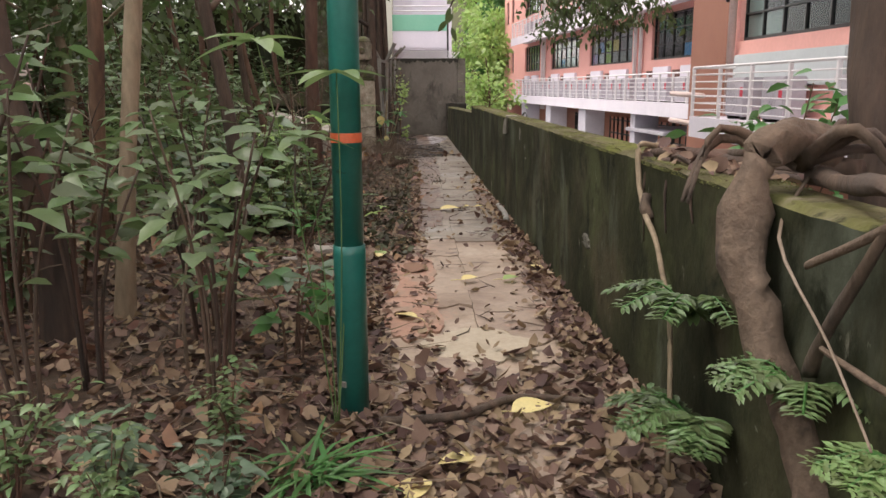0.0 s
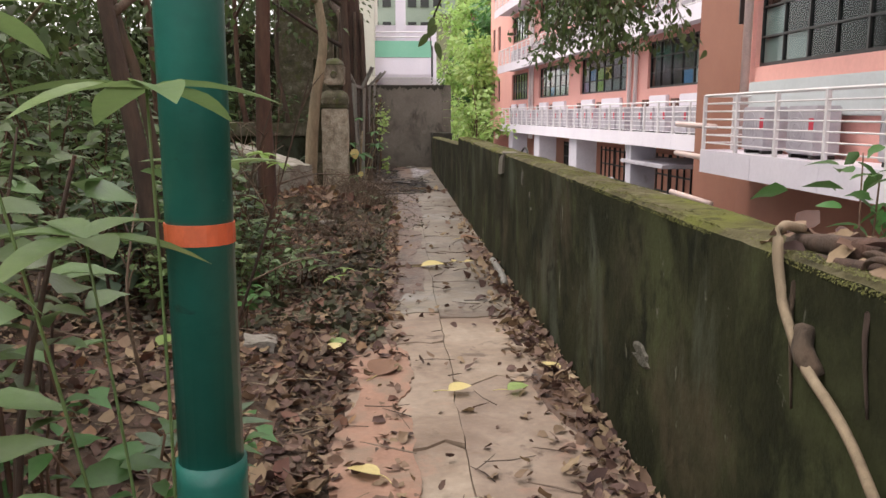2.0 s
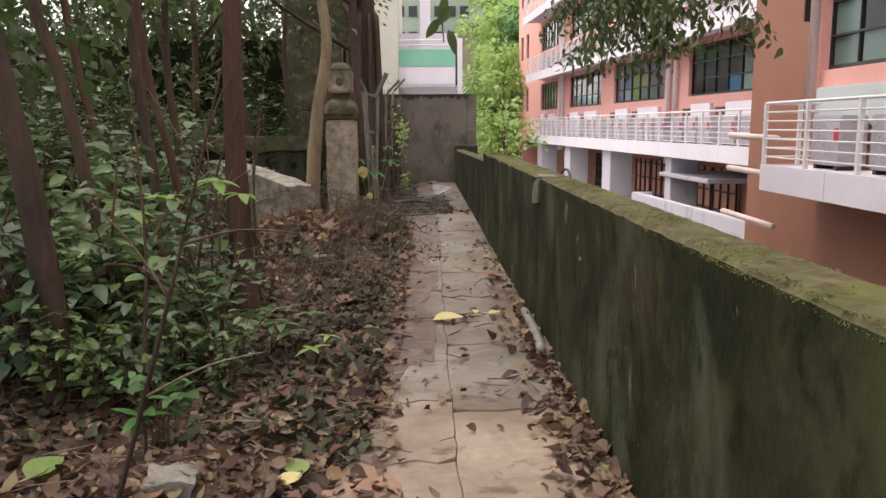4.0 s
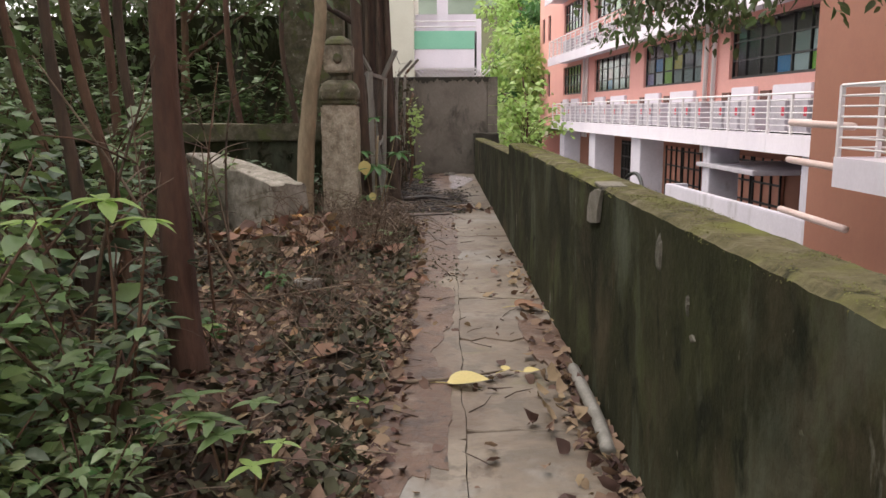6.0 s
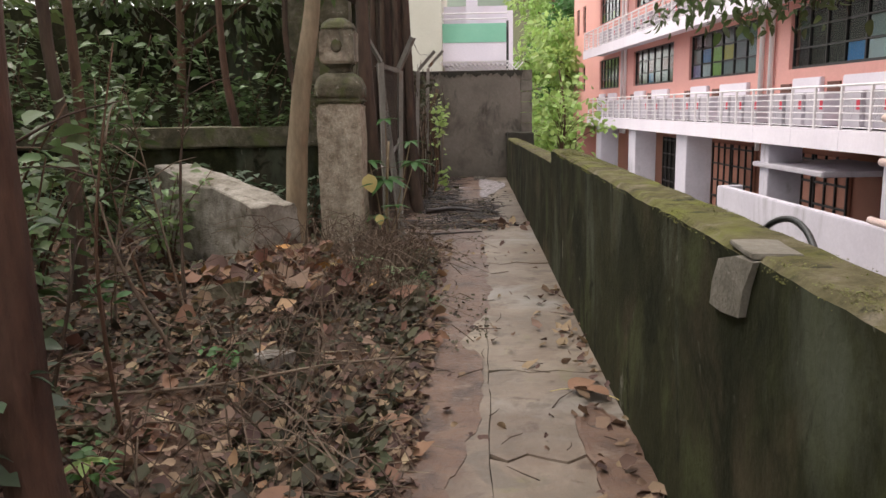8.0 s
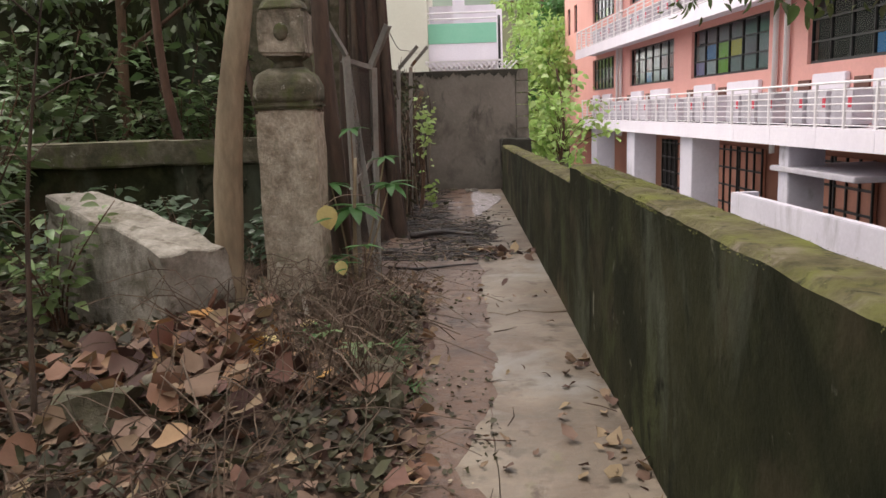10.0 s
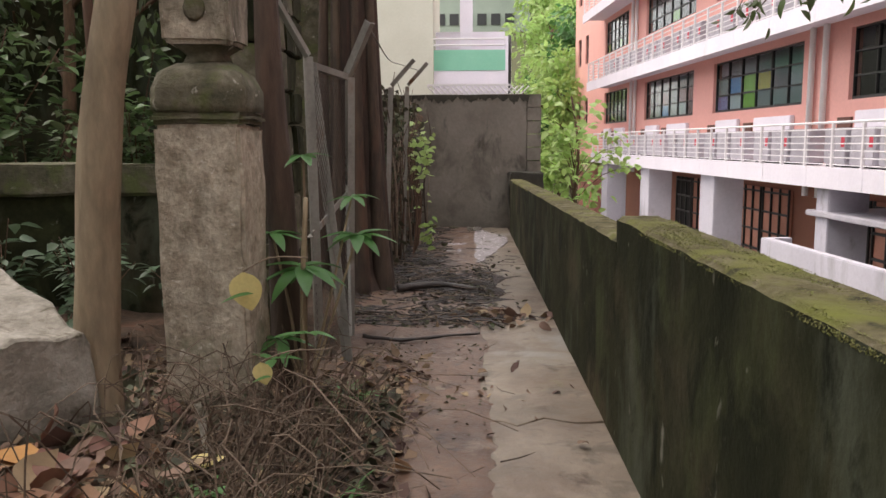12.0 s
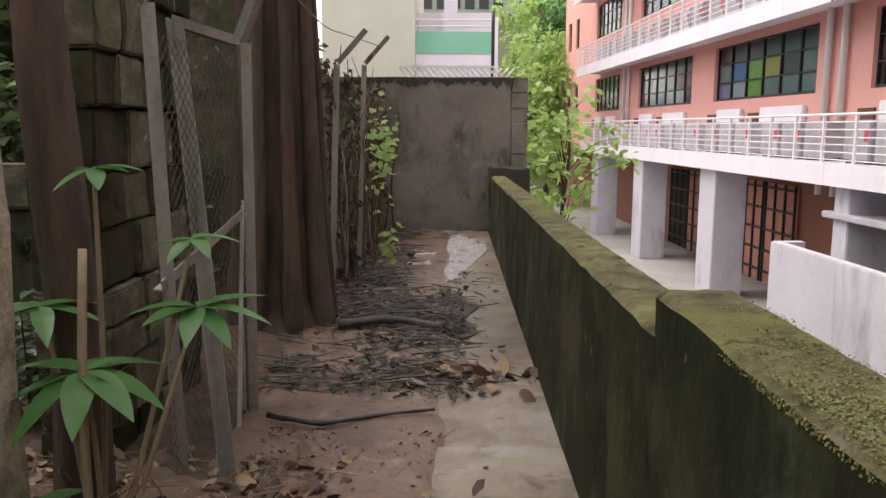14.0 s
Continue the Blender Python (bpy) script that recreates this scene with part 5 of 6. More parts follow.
fern(1.12, 1.6, 0.62, 9, 0.22, "bright green fern by the parapet", M_LEAF_FRESH, 3.6)

# the tree that grows over the parapet, with its roots
def parapet_tree():
    rng = np.random.default_rng(12)
    e = thing("leaning_tree", pose(0, 0, 0), "dark tree growing over the parapet with bare roots", "tree")
    tube("trunk", [(1.95, 2.9, LOW), (1.85, 2.9, 0.2), (1.74, 2.9, 1.2), (1.72, 2.95, 1.7), (1.78, 3.1, 3.0), (2.1, 3.6, 4.2)], 0.12, 0.075, M_BARK_DARK, e, 12, 5, 0.3, 3)
    tube("bent_trunk", [(1.45, 2.72, 1.28), (1.3, 2.62, 1.33), (1.14, 2.52, 1.3), (1.06, 2.45, 1.15), (1.04, 2.4, 0.95), (1.07, 2.3, 0.78), (1.11, 2.15, 0.55), (1.12, 2.0, 0.3), (1.1, 1.9, -0.1)], 0.062, 0.06, M_BARK_TAN, e, 12, 5, 0.6, 9, "pale bent trunk hugging the wall")
    tube("root", [(1.62, 2.8, 1.2), (1.42, 3.2, 1.18), (1.3, 3.6, 1.19), (1.22, 3.95, 1.17), (1.3, 4.2, 1.12)], 0.032, 0.02, M_BARK_DARK, e, 9, 6, 0.9, 5)
    tube("root", [(1.6, 2.75, 1.3), (1.4, 3.3, 1.22), (1.32, 3.9, 1.15), (1.42, 4.3, 1.05)], 0.027, 0.014, M_BARK_DARK, e, 8, 6, 0.9, 7)
    tube("hanging_root", [(1.24, 4.0, 1.2), (1.13, 3.91, 1.21), (1.12, 3.86, 1.06), (1.11, 3.72, 0.92), (1.10, 3.49, 0.82), (1.07, 3.26, 0.7), (1.03, 3.04, 0.6), (1.0, 2.9, 0.4), (0.99, 2.84, 0.02)], 0.015, 0.01, M_BARK_PALE, e, 8, 5, 0.3, 2)
    tube("root_knot", [(1.135, 3.75, 0.98), (1.115, 3.72, 0.94), (1.13, 3.67, 0.88)], 0.03, 0.022, M_BARK_DARK, e, 8, 3, 0.4, 1)
    for i in range(7):
        a, b = rng.uniform(2.7, 3.4), rng.uniform(3.5, 4.25)
        tube("root", [(1.5, a, 1.15), (1.22 + rng.uniform(0, 0.14), (a + b) / 2 - 0.1, 1.135 + 0.04 * rng.random()), (1.2 + rng.uniform(0, 0.16), (a + b) / 2 + 0.15, 1.13 + 0.06 * rng.random()), (1.24 + rng.uniform(-0.06, 0.15), b, 1.1)], rng.uniform(0.01, 0.02), 0.006, M_BARK_DARK, e, 7, 5, 0.9, i)
    for i in range(3):
        y = 3.2 + 0.33 * i
        tube("root", [(1.25, y, 1.14), (1.145, y - 0.02, 1.08), (1.14, y - 0.06, 0.95 - 0.1 * i)], 0.012, 0.003, M_BARK_DARK, e, 6, 4, 0.3, i)
    for i in range(6):
        a = rng.uniform(0, 6.28)
        tube("root", [(1.3, 2.62, 1.24), (1.3 + 0.25 * math.cos(a), 2.62 + 0.3 * math.sin(a), 1.3 + 0.08 * rng.random()), (1.3 + 0.4 * math.cos(a + 0.6), 2.7 + 0.45 * math.sin(a + 0.6), 1.12)], 0.018 + 0.008 * rng.random(), 0.006, M_BARK_DARK, e, 7, 4, 0.7, i + 20)
    P, D = [], []
    for i in range(150):
        y = rng.uniform(2.75, 4.15)
        P.append((1.28 + rng.normal() * 0.06, y, 1.145 + 0.05 * rng.random()))
        D.append((rng.normal(), rng.normal(), rng.uniform(-0.2, 0.4)))
    leaves_mesh("caught_leaves", P, D, rng.uniform(0.03, 0.08, 150), 0.36, M_LITTER, rng, e, flat=0.5, curl=0.8, crumple=0.03)
    tube("snag", [(1.09, 1.7, 1.2), (1.08, 1.86, 1.12), (1.07, 2.06, 1.02)], 0.015, 0.011, M_BARK_TAN, e, 7, 4, 0.4, 61, "pale broken branch stub")
    tube("snag", [(1.1, 1.66, 0.8), (1.08, 1.8, 0.81), (1.06, 1.93, 0.83)], 0.011, 0.008, M_BARK_TAN, e, 6, 4, 0.4, 62, "pale broken branch stub")
    tube("snag", [(1.34, 2.6, 1.2), (1.26, 2.2, 1.22), (1.12, 1.8, 1.26), (1.05, 1.5, 1.22)], 0.032, 0.022, M_BARK_DARK, e, 8, 5, 0.7, 63)
    tube("snag", [(1.12, 2.1, 0.7), (1.08, 1.9, 0.95), (1.09, 1.72, 1.22)], 0.02, 0.012, M_BARK_DARK, e, 7, 5, 0.6, 64)
    tube("branch", [(1.3, 2.55, 1.2), (1.1, 2.3, 1.05), (1.06, 1.9, 0.85), (0.95, 1.5, 0.75)], 0.007, 0.003, M_TWIG, e, 5, 4, 0.3, 40)
    tube("thin_bough", [(1.7, 3.0, 2.4), (1.3, 5.0, 3.1), (0.8, 7.0, 2.9), (0.45, 8.7, 2.35), (0.42, 8.75, 2.05)], 0.02, 0.004, M_BARK_DARK, e, 6, 6, 0.1)
    for i in range(4):
        big_leaf("leaf", (0.43 + 0.06 * rng.normal(), 8.5 + 0.12 * i * 0.3, 2.1 + 0.07 * i), (rng.normal() * 0.3, rng.normal() * 0.3, -1), 0.16, 0.03, M_LEAF_CANOPY, e, 0.1, up=(0.3, -1, 0.1))
    # the bough that carries leaves over the yard
    tube("bough", [(1.8, 3.1, 3.2), (2.3, 6.0, 4.6), (2.9, 10.0, 4.9), (3.3, 14.0, 4.4), (3.7, 17.6, 3.6)], 0.08, 0.02, M_BARK_DARK, e, 8, 6, 0.1)
    P, D = [], []
    for i in range(76):
        y = rng.uniform(11.0, 17.0) if i < 62 else rng.uniform(15.5, 18.0)
        s = Vector((2.9 + (y - 11) * 0.12, y, 4.6 - max(0, y - 12) * 0.16))
        end = s + Vector((rng.uniform(-1.3, 1.2), rng.uniform(-0.5, 0.9), -rng.uniform(0.3, 2.3)))
        end.z = max(end.z, 1.86 + 0.12 * max(0, end.y - 13.5) + 0.5 * rng.random())
        mid = s.lerp(end, 0.5) + Vector((rng.normal() * 0.2, rng.normal() * 0.2, 0.25))
        q = bend([s, mid, end], 4)
        v, f = [], []
        tube_into(v, f, q, [0.012 * (1 - 0.7 * j / len(q)) for j in range(len(q))], 4)
        raw_mesh("twig", v, f, M_BARK_DARK, e)
        for j in range(50):
            k = rng.uniform(0.3, 1) * (len(q) - 1)
            b = q[int(k)].lerp(q[min(int(k) + 1, len(q) - 1)], k % 1)
            P.append(tuple(b + Vector(rng.normal(size=3) * 0.09)))
            D.append(tuple(Vector(rng.normal(size=3)) * 0.6 + Vector((0, 0, -0.9))))
    leaves_mesh("foliage", P, D, rng.uniform(0.7, 1.25, len(P)) * 0.135, 0.22, M_LEAF_CANOPY, rng, e, flat=0.2)
    # unseen crown added high above the yard to shade the near wing
    ends = []
    for i in range(12):
        end = Vector((rng.uniform(3.0, 5.6), 3.0 + 1.0 * i + rng.uniform(-0.6, 0.6), rng.uniform(5.6, 7.4)))
        tube("limb", [(2.1, 3.6, 4.2), tuple(Vector((2.4, 3.6, 5.0)).lerp(end, 0.5) + Vector((0, 0, 0.4))), tuple(end)], 0.05, 0.012, M_BARK_DARK, e, 6, 4, 0.1, i)
        ends.append(tuple(end))
    p, d = crown_points(rng, ends, [1.3] * len(ends), 3600)
    leaves_mesh("crown", p, d, rng.uniform(0.7, 1.3, 3600) * 0.17, 0.3, M_LEAF_CANOPY, rng, e, flat=0.35, fine=False)


parapet_tree()


def twig_plant():
    rng = np.random.default_rng(44)
    e = thing("sapling", pose(2.45, 5.6, LOW), "thin sapling with sparse leaves beyond the parapet", "sapling")
    P, D = [], []
    for i in range(9):
        end = Vector((rng.uniform(-0.5, 0.9), rng.uniform(-1.0, 0.8), -LOW + rng.uniform(0.9, 1.75)))
        tube("stem", [(0, 0, -0.05), (0.1, 0, -LOW * 0.5), (end.x * 0.6, end.y * 0.6, -LOW + 0.5), tuple(end)], 0.014, 0.004, M_BARK, e, 5)
        for j in range(24):
            P.append(tuple(end + Vector((rng.normal() * 0.12, rng.normal() * 0.12, rng.uniform(-0.5, 0.08)))))
            D.append(tuple(Vector((rng.normal(), rng.normal(), rng.uniform(-0.6, 0.3)))))
    leaves_mesh("foliage", P, D, rng.uniform(0.7, 1.2, len(P)) * 0.14, 0.24, M_LEAF_MID, rng, e, flat=0.6)


twig_plant()


def bright_bush():
    rng = np.random.default_rng(6)
    e = thing("young_tree", pose(2.5, 27.6, LOW), "young bright green leafy tree beyond the end wall", "tree")
    P, D = [], []
    tube("trunk", [(0, 0, -0.1), (0.1, 0, 2.5), (0.25, 0.1, 4.0), (0.1, 0.2, 5.2)], 0.05, 0.02, M_BARK, e, 7)
    for i in range(30):
        z = rng.uniform(2.3, 5.0)
        r = 1.2 - 0.4 * abs(z - 3.6) / 1.5
        a = rng.uniform(0, 6.28)
        c = Vector((0.15 + r * math.cos(a) * rng.uniform(0.3, 1), r * math.sin(a) * rng.uniform(0.3, 1), z))
        tube("limb", [(0.15, 0.05, z - 0.7), tuple(c * 0.5 + Vector((0.1, 0, z * 0.5 - 0.15))), tuple(c)], 0.012, 0.004, M_BARK, e, 4, 3)
        for j in range(20):
            P.append(tuple(c + Vector(rng.normal(size=3) * 0.17)))
            D.append(tuple(Vector((rng.normal(), rng.normal(), rng.uniform(-0.8, 0.4)))))
    leaves_mesh("foliage", P, D, rng.uniform(0.7, 1.2, len(P)) * 0.19, 0.32, M_LEAF_BRIGHT, rng, e, flat=0.5)
    # the bright creeper on the fence
    c = thing("creeper", pose(-0.3, 21.9, 0), "bright yellow-green creeper climbing the fence", "vine")
    P, D = [], []
    for i in range(6):
        y = 0.25 * i - 0.6
        tube("stem", [(0, y, 0), (0.05, y + 0.1, 0.7), (-0.05, y - 0.05, 1.4), (0.08, y + 0.1, 1.9)], 0.008, 0.004, M_BARK, c, 5)
    for cx, cy, cz, n, s in ((0.1, 0, 1.5, 34, 0.13), (0.14, -0.2, 1.3, 30, 0.12), (0.0, 0.2, 1.05, 10, 0.08), (0.2, -0.3, 0.36, 18, 0.09), (0.0, 0.4, 1.75, 8, 0.1), (0.05, 0.0, 0.6, 8, 0.2)):
        for j in range(n):
            P.append((cx + rng.normal() * s * 0.7, cy + rng.normal() * s, cz + rng.normal() * s))
            D.append((rng.normal(), -abs(rng.normal()), rng.uniform(-0.6, 0.3)))
    leaves_mesh("foliage", P, D, rng.uniform(0.7, 1.2, len(P)) * 0.1, 0.36, M_LEAF_BRIGHT, rng, c, flat=0.4)


bright_bush()


def vine_tangle():
    rng = np.random.default_rng(19)
    e = thing("vine_tangle", pose(-0.5, 22.6, 0), "tangle of dead and dark vines over the fence", "vine")
    P, D = [], []
    for i in range(70):
        y = rng.uniform(-2.3, 2.6)
        x = rng.normal() * 0.09 - 0.05
        h = rng.uniform(1.4, 2.35)
        tube("vine", [(x, y, -0.03), (x + rng.normal() * 0.06, y + rng.normal() * 0.15, h * 0.4), (x + rng.normal() * 0.07, y + rng.normal() * 0.25, h * 0.75), (x + rng.normal() * 0.1, y + rng.normal() * 0.3, h)], rng.uniform(0.006, 0.022), 0.004, M_BARK_DARK if i % 3 else M_TWIG, e, 5, 3, 0.2, i)
    for i in range(1500):
        P.append((rng.normal() * 0.1 - 0.08, rng.uniform(-2.4, 2.65), rng.uniform(0.0, 2.2)))
        D.append((rng.normal(), rng.normal(), -abs(rng.normal())))
    leaves_mesh("foliage", P, D, rng.uniform(0.06, 0.13, len(P)), 0.26, M_LITTER_DARK, rng, e, flat=0.2)


vine_tangle()


def wall_marks():
    e = thing("tape_patch", pose(0, 0, 0), "grey cement patch folded over the parapet", "patch")
    bm = bmesh.new()
    ring = ((9.36, 1.142), (9.5, 1.135), (9.66, 1.098), (9.7, 1.02), (9.73, 0.94), (9.6, 0.945), (9.455, 0.964), (9.42, 1.05))
    back = [bm.verts.new((WALL_X + 0.004, a, b)) for a, b in ring]
    front = [bm.verts.new((WALL_X - 0.016 - 0.004 * (k % 2), a + 0.006, b - 0.004)) for k, (a, b) in enumerate(ring)]
    for k in range(8):
        bm.faces.new((back[k], back[(k + 1) % 8], front[(k + 1) % 8], front[k]))
    bm.faces.new(front)
    part("patch_face", bm, M_PLASTER, e)
    rough_box("patch_fold", -0.008, 0.13, -0.12, 0.11, -0.01, 0.006, M_PLASTER, e, 0.04, 0.005, 8, "", 0.003).matrix_basis = pose(WALL_X, 9.5, HIGH_TOP + 0.008, 0, 0, -4)
    rng = np.random.default_rng(3)
    for y, z, ry, rz in ((8.32, 1.0, 0.05, 0.09), (5.05, 0.5, 0.16, 0.06), (7.95, 0.9, 0.02, 0.05), (7.88, 0.8, 0.03, 0.02)):
        bm = bmesh.new()
        ring = []
        for i in range(16):
            t = 2 * math.pi * i / 16
            w = 1 + 0.9 * noise.noise(Vector((math.cos(t) * 2.2 + y * 3, math.sin(t) * 2.2, z * 5)))
            ring.append((y + ry * w * math.cos(t), z + rz * w * math.sin(t)))
        out = [bm.verts.new((WALL_X + 0.01, a, b)) for a, b in ring]
        inn = [bm.verts.new((WALL_X - 0.0085, y + (a - y) * 0.6, z + (b - z) * 0.6)) for a, b in ring]
        for i in range(16):
            bm.faces.new((out[i], out[(i + 1) % 16], inn[(i + 1) % 16], inn[i]))
        bm.faces.new(inn)
        link_mesh("plaster_scar", bm, M_SCAR, parapet)
    c = thing("cable_loop", pose(0, 0, 0), "black cable looped over the outer side of the parapet", "cable")
    tube("cable", [(1.4, 10.2, 0.95), (1.4, 10.08, 1.1), (1.41, 9.9, 1.18), (1.41, 9.72, 1.17), (1.4, 9.58, 1.07), (1.4, 9.5, 0.9)], 0.011, 0.011, M_FRAME, c, 7)
    p = thing("drain_pipe", pose(0, 0, 0), "grey pipe lying at the parapet foot", "pipe")
    tube("pipe", [(1.1, 9.9, 0.03), (1.09, 9.4, 0.045), (1.08, 9.0, 0.05), (1.06, 8.7, 0.045)], 0.035, 0.035, M_GALV, p, 8)


wall_marks()


def far_places():
    rng = np.random.default_rng(2)
    b = thing("green_building", pose(0, 0, 0), "pale cream building with a green and white balcony", "building")
    box("cream_wall", -4.5, -0.9, 44.5, 54, -3, 16, M_CREAM, b)
    box("side_wall", -0.895, 2.2, 47.5, 54, -3, 6.4, M_WHITE, b)
    box("balcony_floor", -0.895, 2.1, 45.2, 47.49, 3.5, 3.72, M_WHITE, b)
    box("white_panel", -0.895, 2.1, 45.15, 45.197, 3.6, 4.5, M_WHITE, b)
    box("green_panel", -0.895, 2.1, 45.12, 45.2, 4.503, 5.35, M_GREENWALL, b)
    for z in (5.55, 5.8):
        v, f = [], []
        tube_into(v, f, [(-0.9, 45.15, z), (2.15, 45.15, z)], [0.04, 0.04], 6)
        raw_mesh("balcony_rail", v, f, M_RAIL, b)
    box("column", 0.2, 0.75, 46.2, 46.8, 3.73, 16, M_WHITE, b)
    box("corner_post", 2.1, 2.35, 45.1, 45.4, -3, 5.9, M_WHITE, b)
    l = thing("lattice_fence", pose(0, 0, 0), "white diamond lattice fence on top of the wall", "fence")
    box("bottom_rail", -0.35, 1.3, 26.98, 27.02, 2.2, 2.26, M_RAIL, l)
    box("top_rail", -0.35, 1.3, 26.98, 27.02, 2.62, 2.66, M_RAIL, l)
    for i in range(16):
        for s in (1, -1):
            v, f = [], []
            a = -0.35 + 0.11 * i
            tube_into(v, f, [(a if s > 0 else a + 0.36, 27.0 + 0.006 * s, 2.26), (a + 0.36 if s > 0 else a, 27.0 + 0.006 * s, 2.62)], [0.014, 0.014], 4)
            raw_mesh("slat", v, f, M_RAIL, l)
    tagged(tube("street_post", [(1.28, 27.1, -0.1), (1.28, 27.1, 2.0), (1.28, 27.1, 3.6)], 0.03, 0.03, M_FRAME, None, 8), "thin black post behind the end wall", "post")
    w = thing("tower_block", pose(0, 0, 0), "grey-green apartment tower far behind", "building")
    box("wall", -3, 7.5, 100, 115, -3, 48, M_TOWER, w)
    bm = bmesh.new()
    add_box(bm, -0.5, 0.5, -0.1, 0, -0.6, 0.6)
    first = part("window", bm, M_FRAME, w)
    first.matrix_basis = pose(-2.2, 99.95, 6)
    for j in range(12):
        for i in range(6):
            same(first, pose(-2.2 + 1.5 * i, 99.95, 6 + 2.9 * j), w)
    h = bmesh.new()
    bmesh.ops.create_grid(h, x_segments=60, y_segments=40, size=1)
    for v in h.verts:
        x, y = v.co.x * 70 + 5, v.co.y * 45 + 106
        v.co = (x, y, LOW - 0.5 + max(0, (y - 60)) * 0.42 * (1 if x > 3 else 0.25) + 1.5 * noise.noise(Vector((x * 0.1, y * 0.1, 0))))
    tagged(link_mesh("hillside", h, M_HILL, smooth=True), "green hillside behind the buildings", "hill", kind="structure")
    kinds = [tree(5 + 2 * i, 62, LOW, [(0.1, 0, 2), (0.2, 0.1, 4.5), (0.1 * i, 0.2, 8.5)], 0.2, M_BARK, M_LEAF_BRIGHT if i != 1 else M_LEAF_MID, rng, 2600, "sunlit leafy tree on the far slope", (9, 1.7), 0.42, 0.3, group="far trees", spread=2.6) for i in range(3)]
    spots = [(6.2, 61), (7.2, 66), (7.0, 70), (8.5, 74), (9.0, 66), (9.0, 80), (8.5, 82), (11, 76), (9.4, 86), (12, 90), (10.5, 94), (15, 84), (-2, 60), (-6, 56), (-9, 62), (17, 70), (20, 95), (10, 104), (7.2, 58.5)]
    for i, (x, y) in enumerate(spots):
        z = LOW - 0.4 + max(0, (y - 60)) * 0.42 * (1 if x > 3 else 0.25)
        m = pose(x, y, z, 0, 0, 63 * i)
        if i < 3:
            kinds[i].matrix_basis = m
        else:
            copy_thing(kinds[i % 3], m)


far_places()


# ---- litter, twigs and the path's slabs ----
def scatter_litter():
    rng = np.random.default_rng(77)

    def lay(name, n, region, size, material, label, curl=0.8, lift=0.02, slim=0.36):
        P, D = [], []
        while len(P) < n:
            x, y, keep = region()
            if rng.random() > keep:
                continue
            z = top_of_ground(x, y) + lift * rng.random() + 0.004
            a = rng.uniform(0, 6.28)
            P.append((x, y, z))
            D.append((math.cos(a), math.sin(a), rng.uniform(-0.12, 0.3)))
        ob = leaves_mesh(name, P, D, size[0] + (size[1] - size[0]) * rng.random(n) ** 1.6, slim, material, rng, None, droop=0.05, flat=0.6, curl=curl, crumple=0.055)
        tagged(ob, label, "leaf litter", kind="stuff")

    def bank():
        x, y = -6.5 * rng.random() ** 1.9 + 0.12, rng.uniform(1.2, 16.5)
        return x, y, 0.1 if x > edge(y) + 0.03 else 0.2 if 4.6 < y < 6.9 and x > -0.2 else 0.28 if y > 11.5 and x > -0.75 else 0.7 if y > 8 else 1.0

    def start():
        x, y = rng.uniform(-0.3, 1.14), rng.uniform(1.2, 5.0)
        keep = 1.0 if y < 3.95 else 0.2 if y < 4.3 else 0.04
        if x > 0.85:
            keep = max(keep, 0.7)
        return x, y, keep

    def foot():
        y = rng.uniform(4.0, 14.0)
        return WALL_X - 0.01 - abs(rng.normal()) * 0.13, y, 0.9 if y < 8 else 0.6 if y < 10 else 0.12

    def centre():
        y = rng.uniform(4.6, 17)
        return rng.uniform(-0.05, 1.1), y, 0.3 + 0.6 * (noise.noise(Vector((0, y * 1.3, 3))) > 0.05)

    def tail():
        x, y = rng.uniform(-0.6, 1.0), rng.uniform(17.4, 24.8)
        keep = 1.0 if x < 0.15 else 0.8 if x < 0.7 and y < 20.5 else 0.06
        return x, y, keep * (0.35 if y > 22 else 1) * (0.4 + 0.9 * (noise.noise(Vector((x * 1.5, y * 1.5, 9))) > -0.1))

    lay("bank_leaf_litter", 23000, bank, (0.03, 0.095), M_LITTER, "brown dry leaves covering the woodland floor")
    lay("bank_pale_litter", 1700, bank, (0.03, 0.08), M_TWIG, "pale scraps of dead leaf on the floor")
    lay("russet_litter", 1100, bank, (0.05, 0.13), M_LITTER_RED, "russet fallen leaves on the bank")

    # dark leaves put this stretch's deeper shade into the litter's colour
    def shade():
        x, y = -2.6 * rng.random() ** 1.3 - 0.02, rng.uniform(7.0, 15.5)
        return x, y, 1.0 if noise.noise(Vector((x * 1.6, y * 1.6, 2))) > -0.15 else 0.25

    lay("rotting_leaf_litter", 5600, shade, (0.04, 0.1), M_LITTER_DARK, "fallen leaves on the bank, coloured dark for the shade there", 0.9, 0.04)
    lay("path_leaf_litter", 2300, start, (0.035, 0.11), M_LITTER, "curled brown leaves covering the path", 0.9, 0.03)
    lay("wall_foot_litter", 1000, foot, (0.035, 0.1), M_LITTER, "dry leaves gathered at the parapet foot", 0.9, 0.03)
    lay("scattered_litter", 170, centre, (0.03, 0.09), M_LITTER, "dry leaves scattered on the path")
    def trodden():
        x, y = -0.35 + 0.85 * rng.random() ** 1.7, rng.uniform(12.2, 18.0)
        return x, y, 1.0 if noise.noise(Vector((x * 2, y * 1.6, 6))) > 0.0 else 0.15

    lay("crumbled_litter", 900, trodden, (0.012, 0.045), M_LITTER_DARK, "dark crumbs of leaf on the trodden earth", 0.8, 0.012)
    lay("pale_crumbs", 90, trodden, (0.012, 0.03), M_PALE, "pale scraps on the trodden earth", 0.5, 0.012)
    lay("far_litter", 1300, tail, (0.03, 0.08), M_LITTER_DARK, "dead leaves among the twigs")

    def pile():
        return -0.95 + rng.normal() * 0.34, 12.95 + rng.normal() * 0.42, 1.0

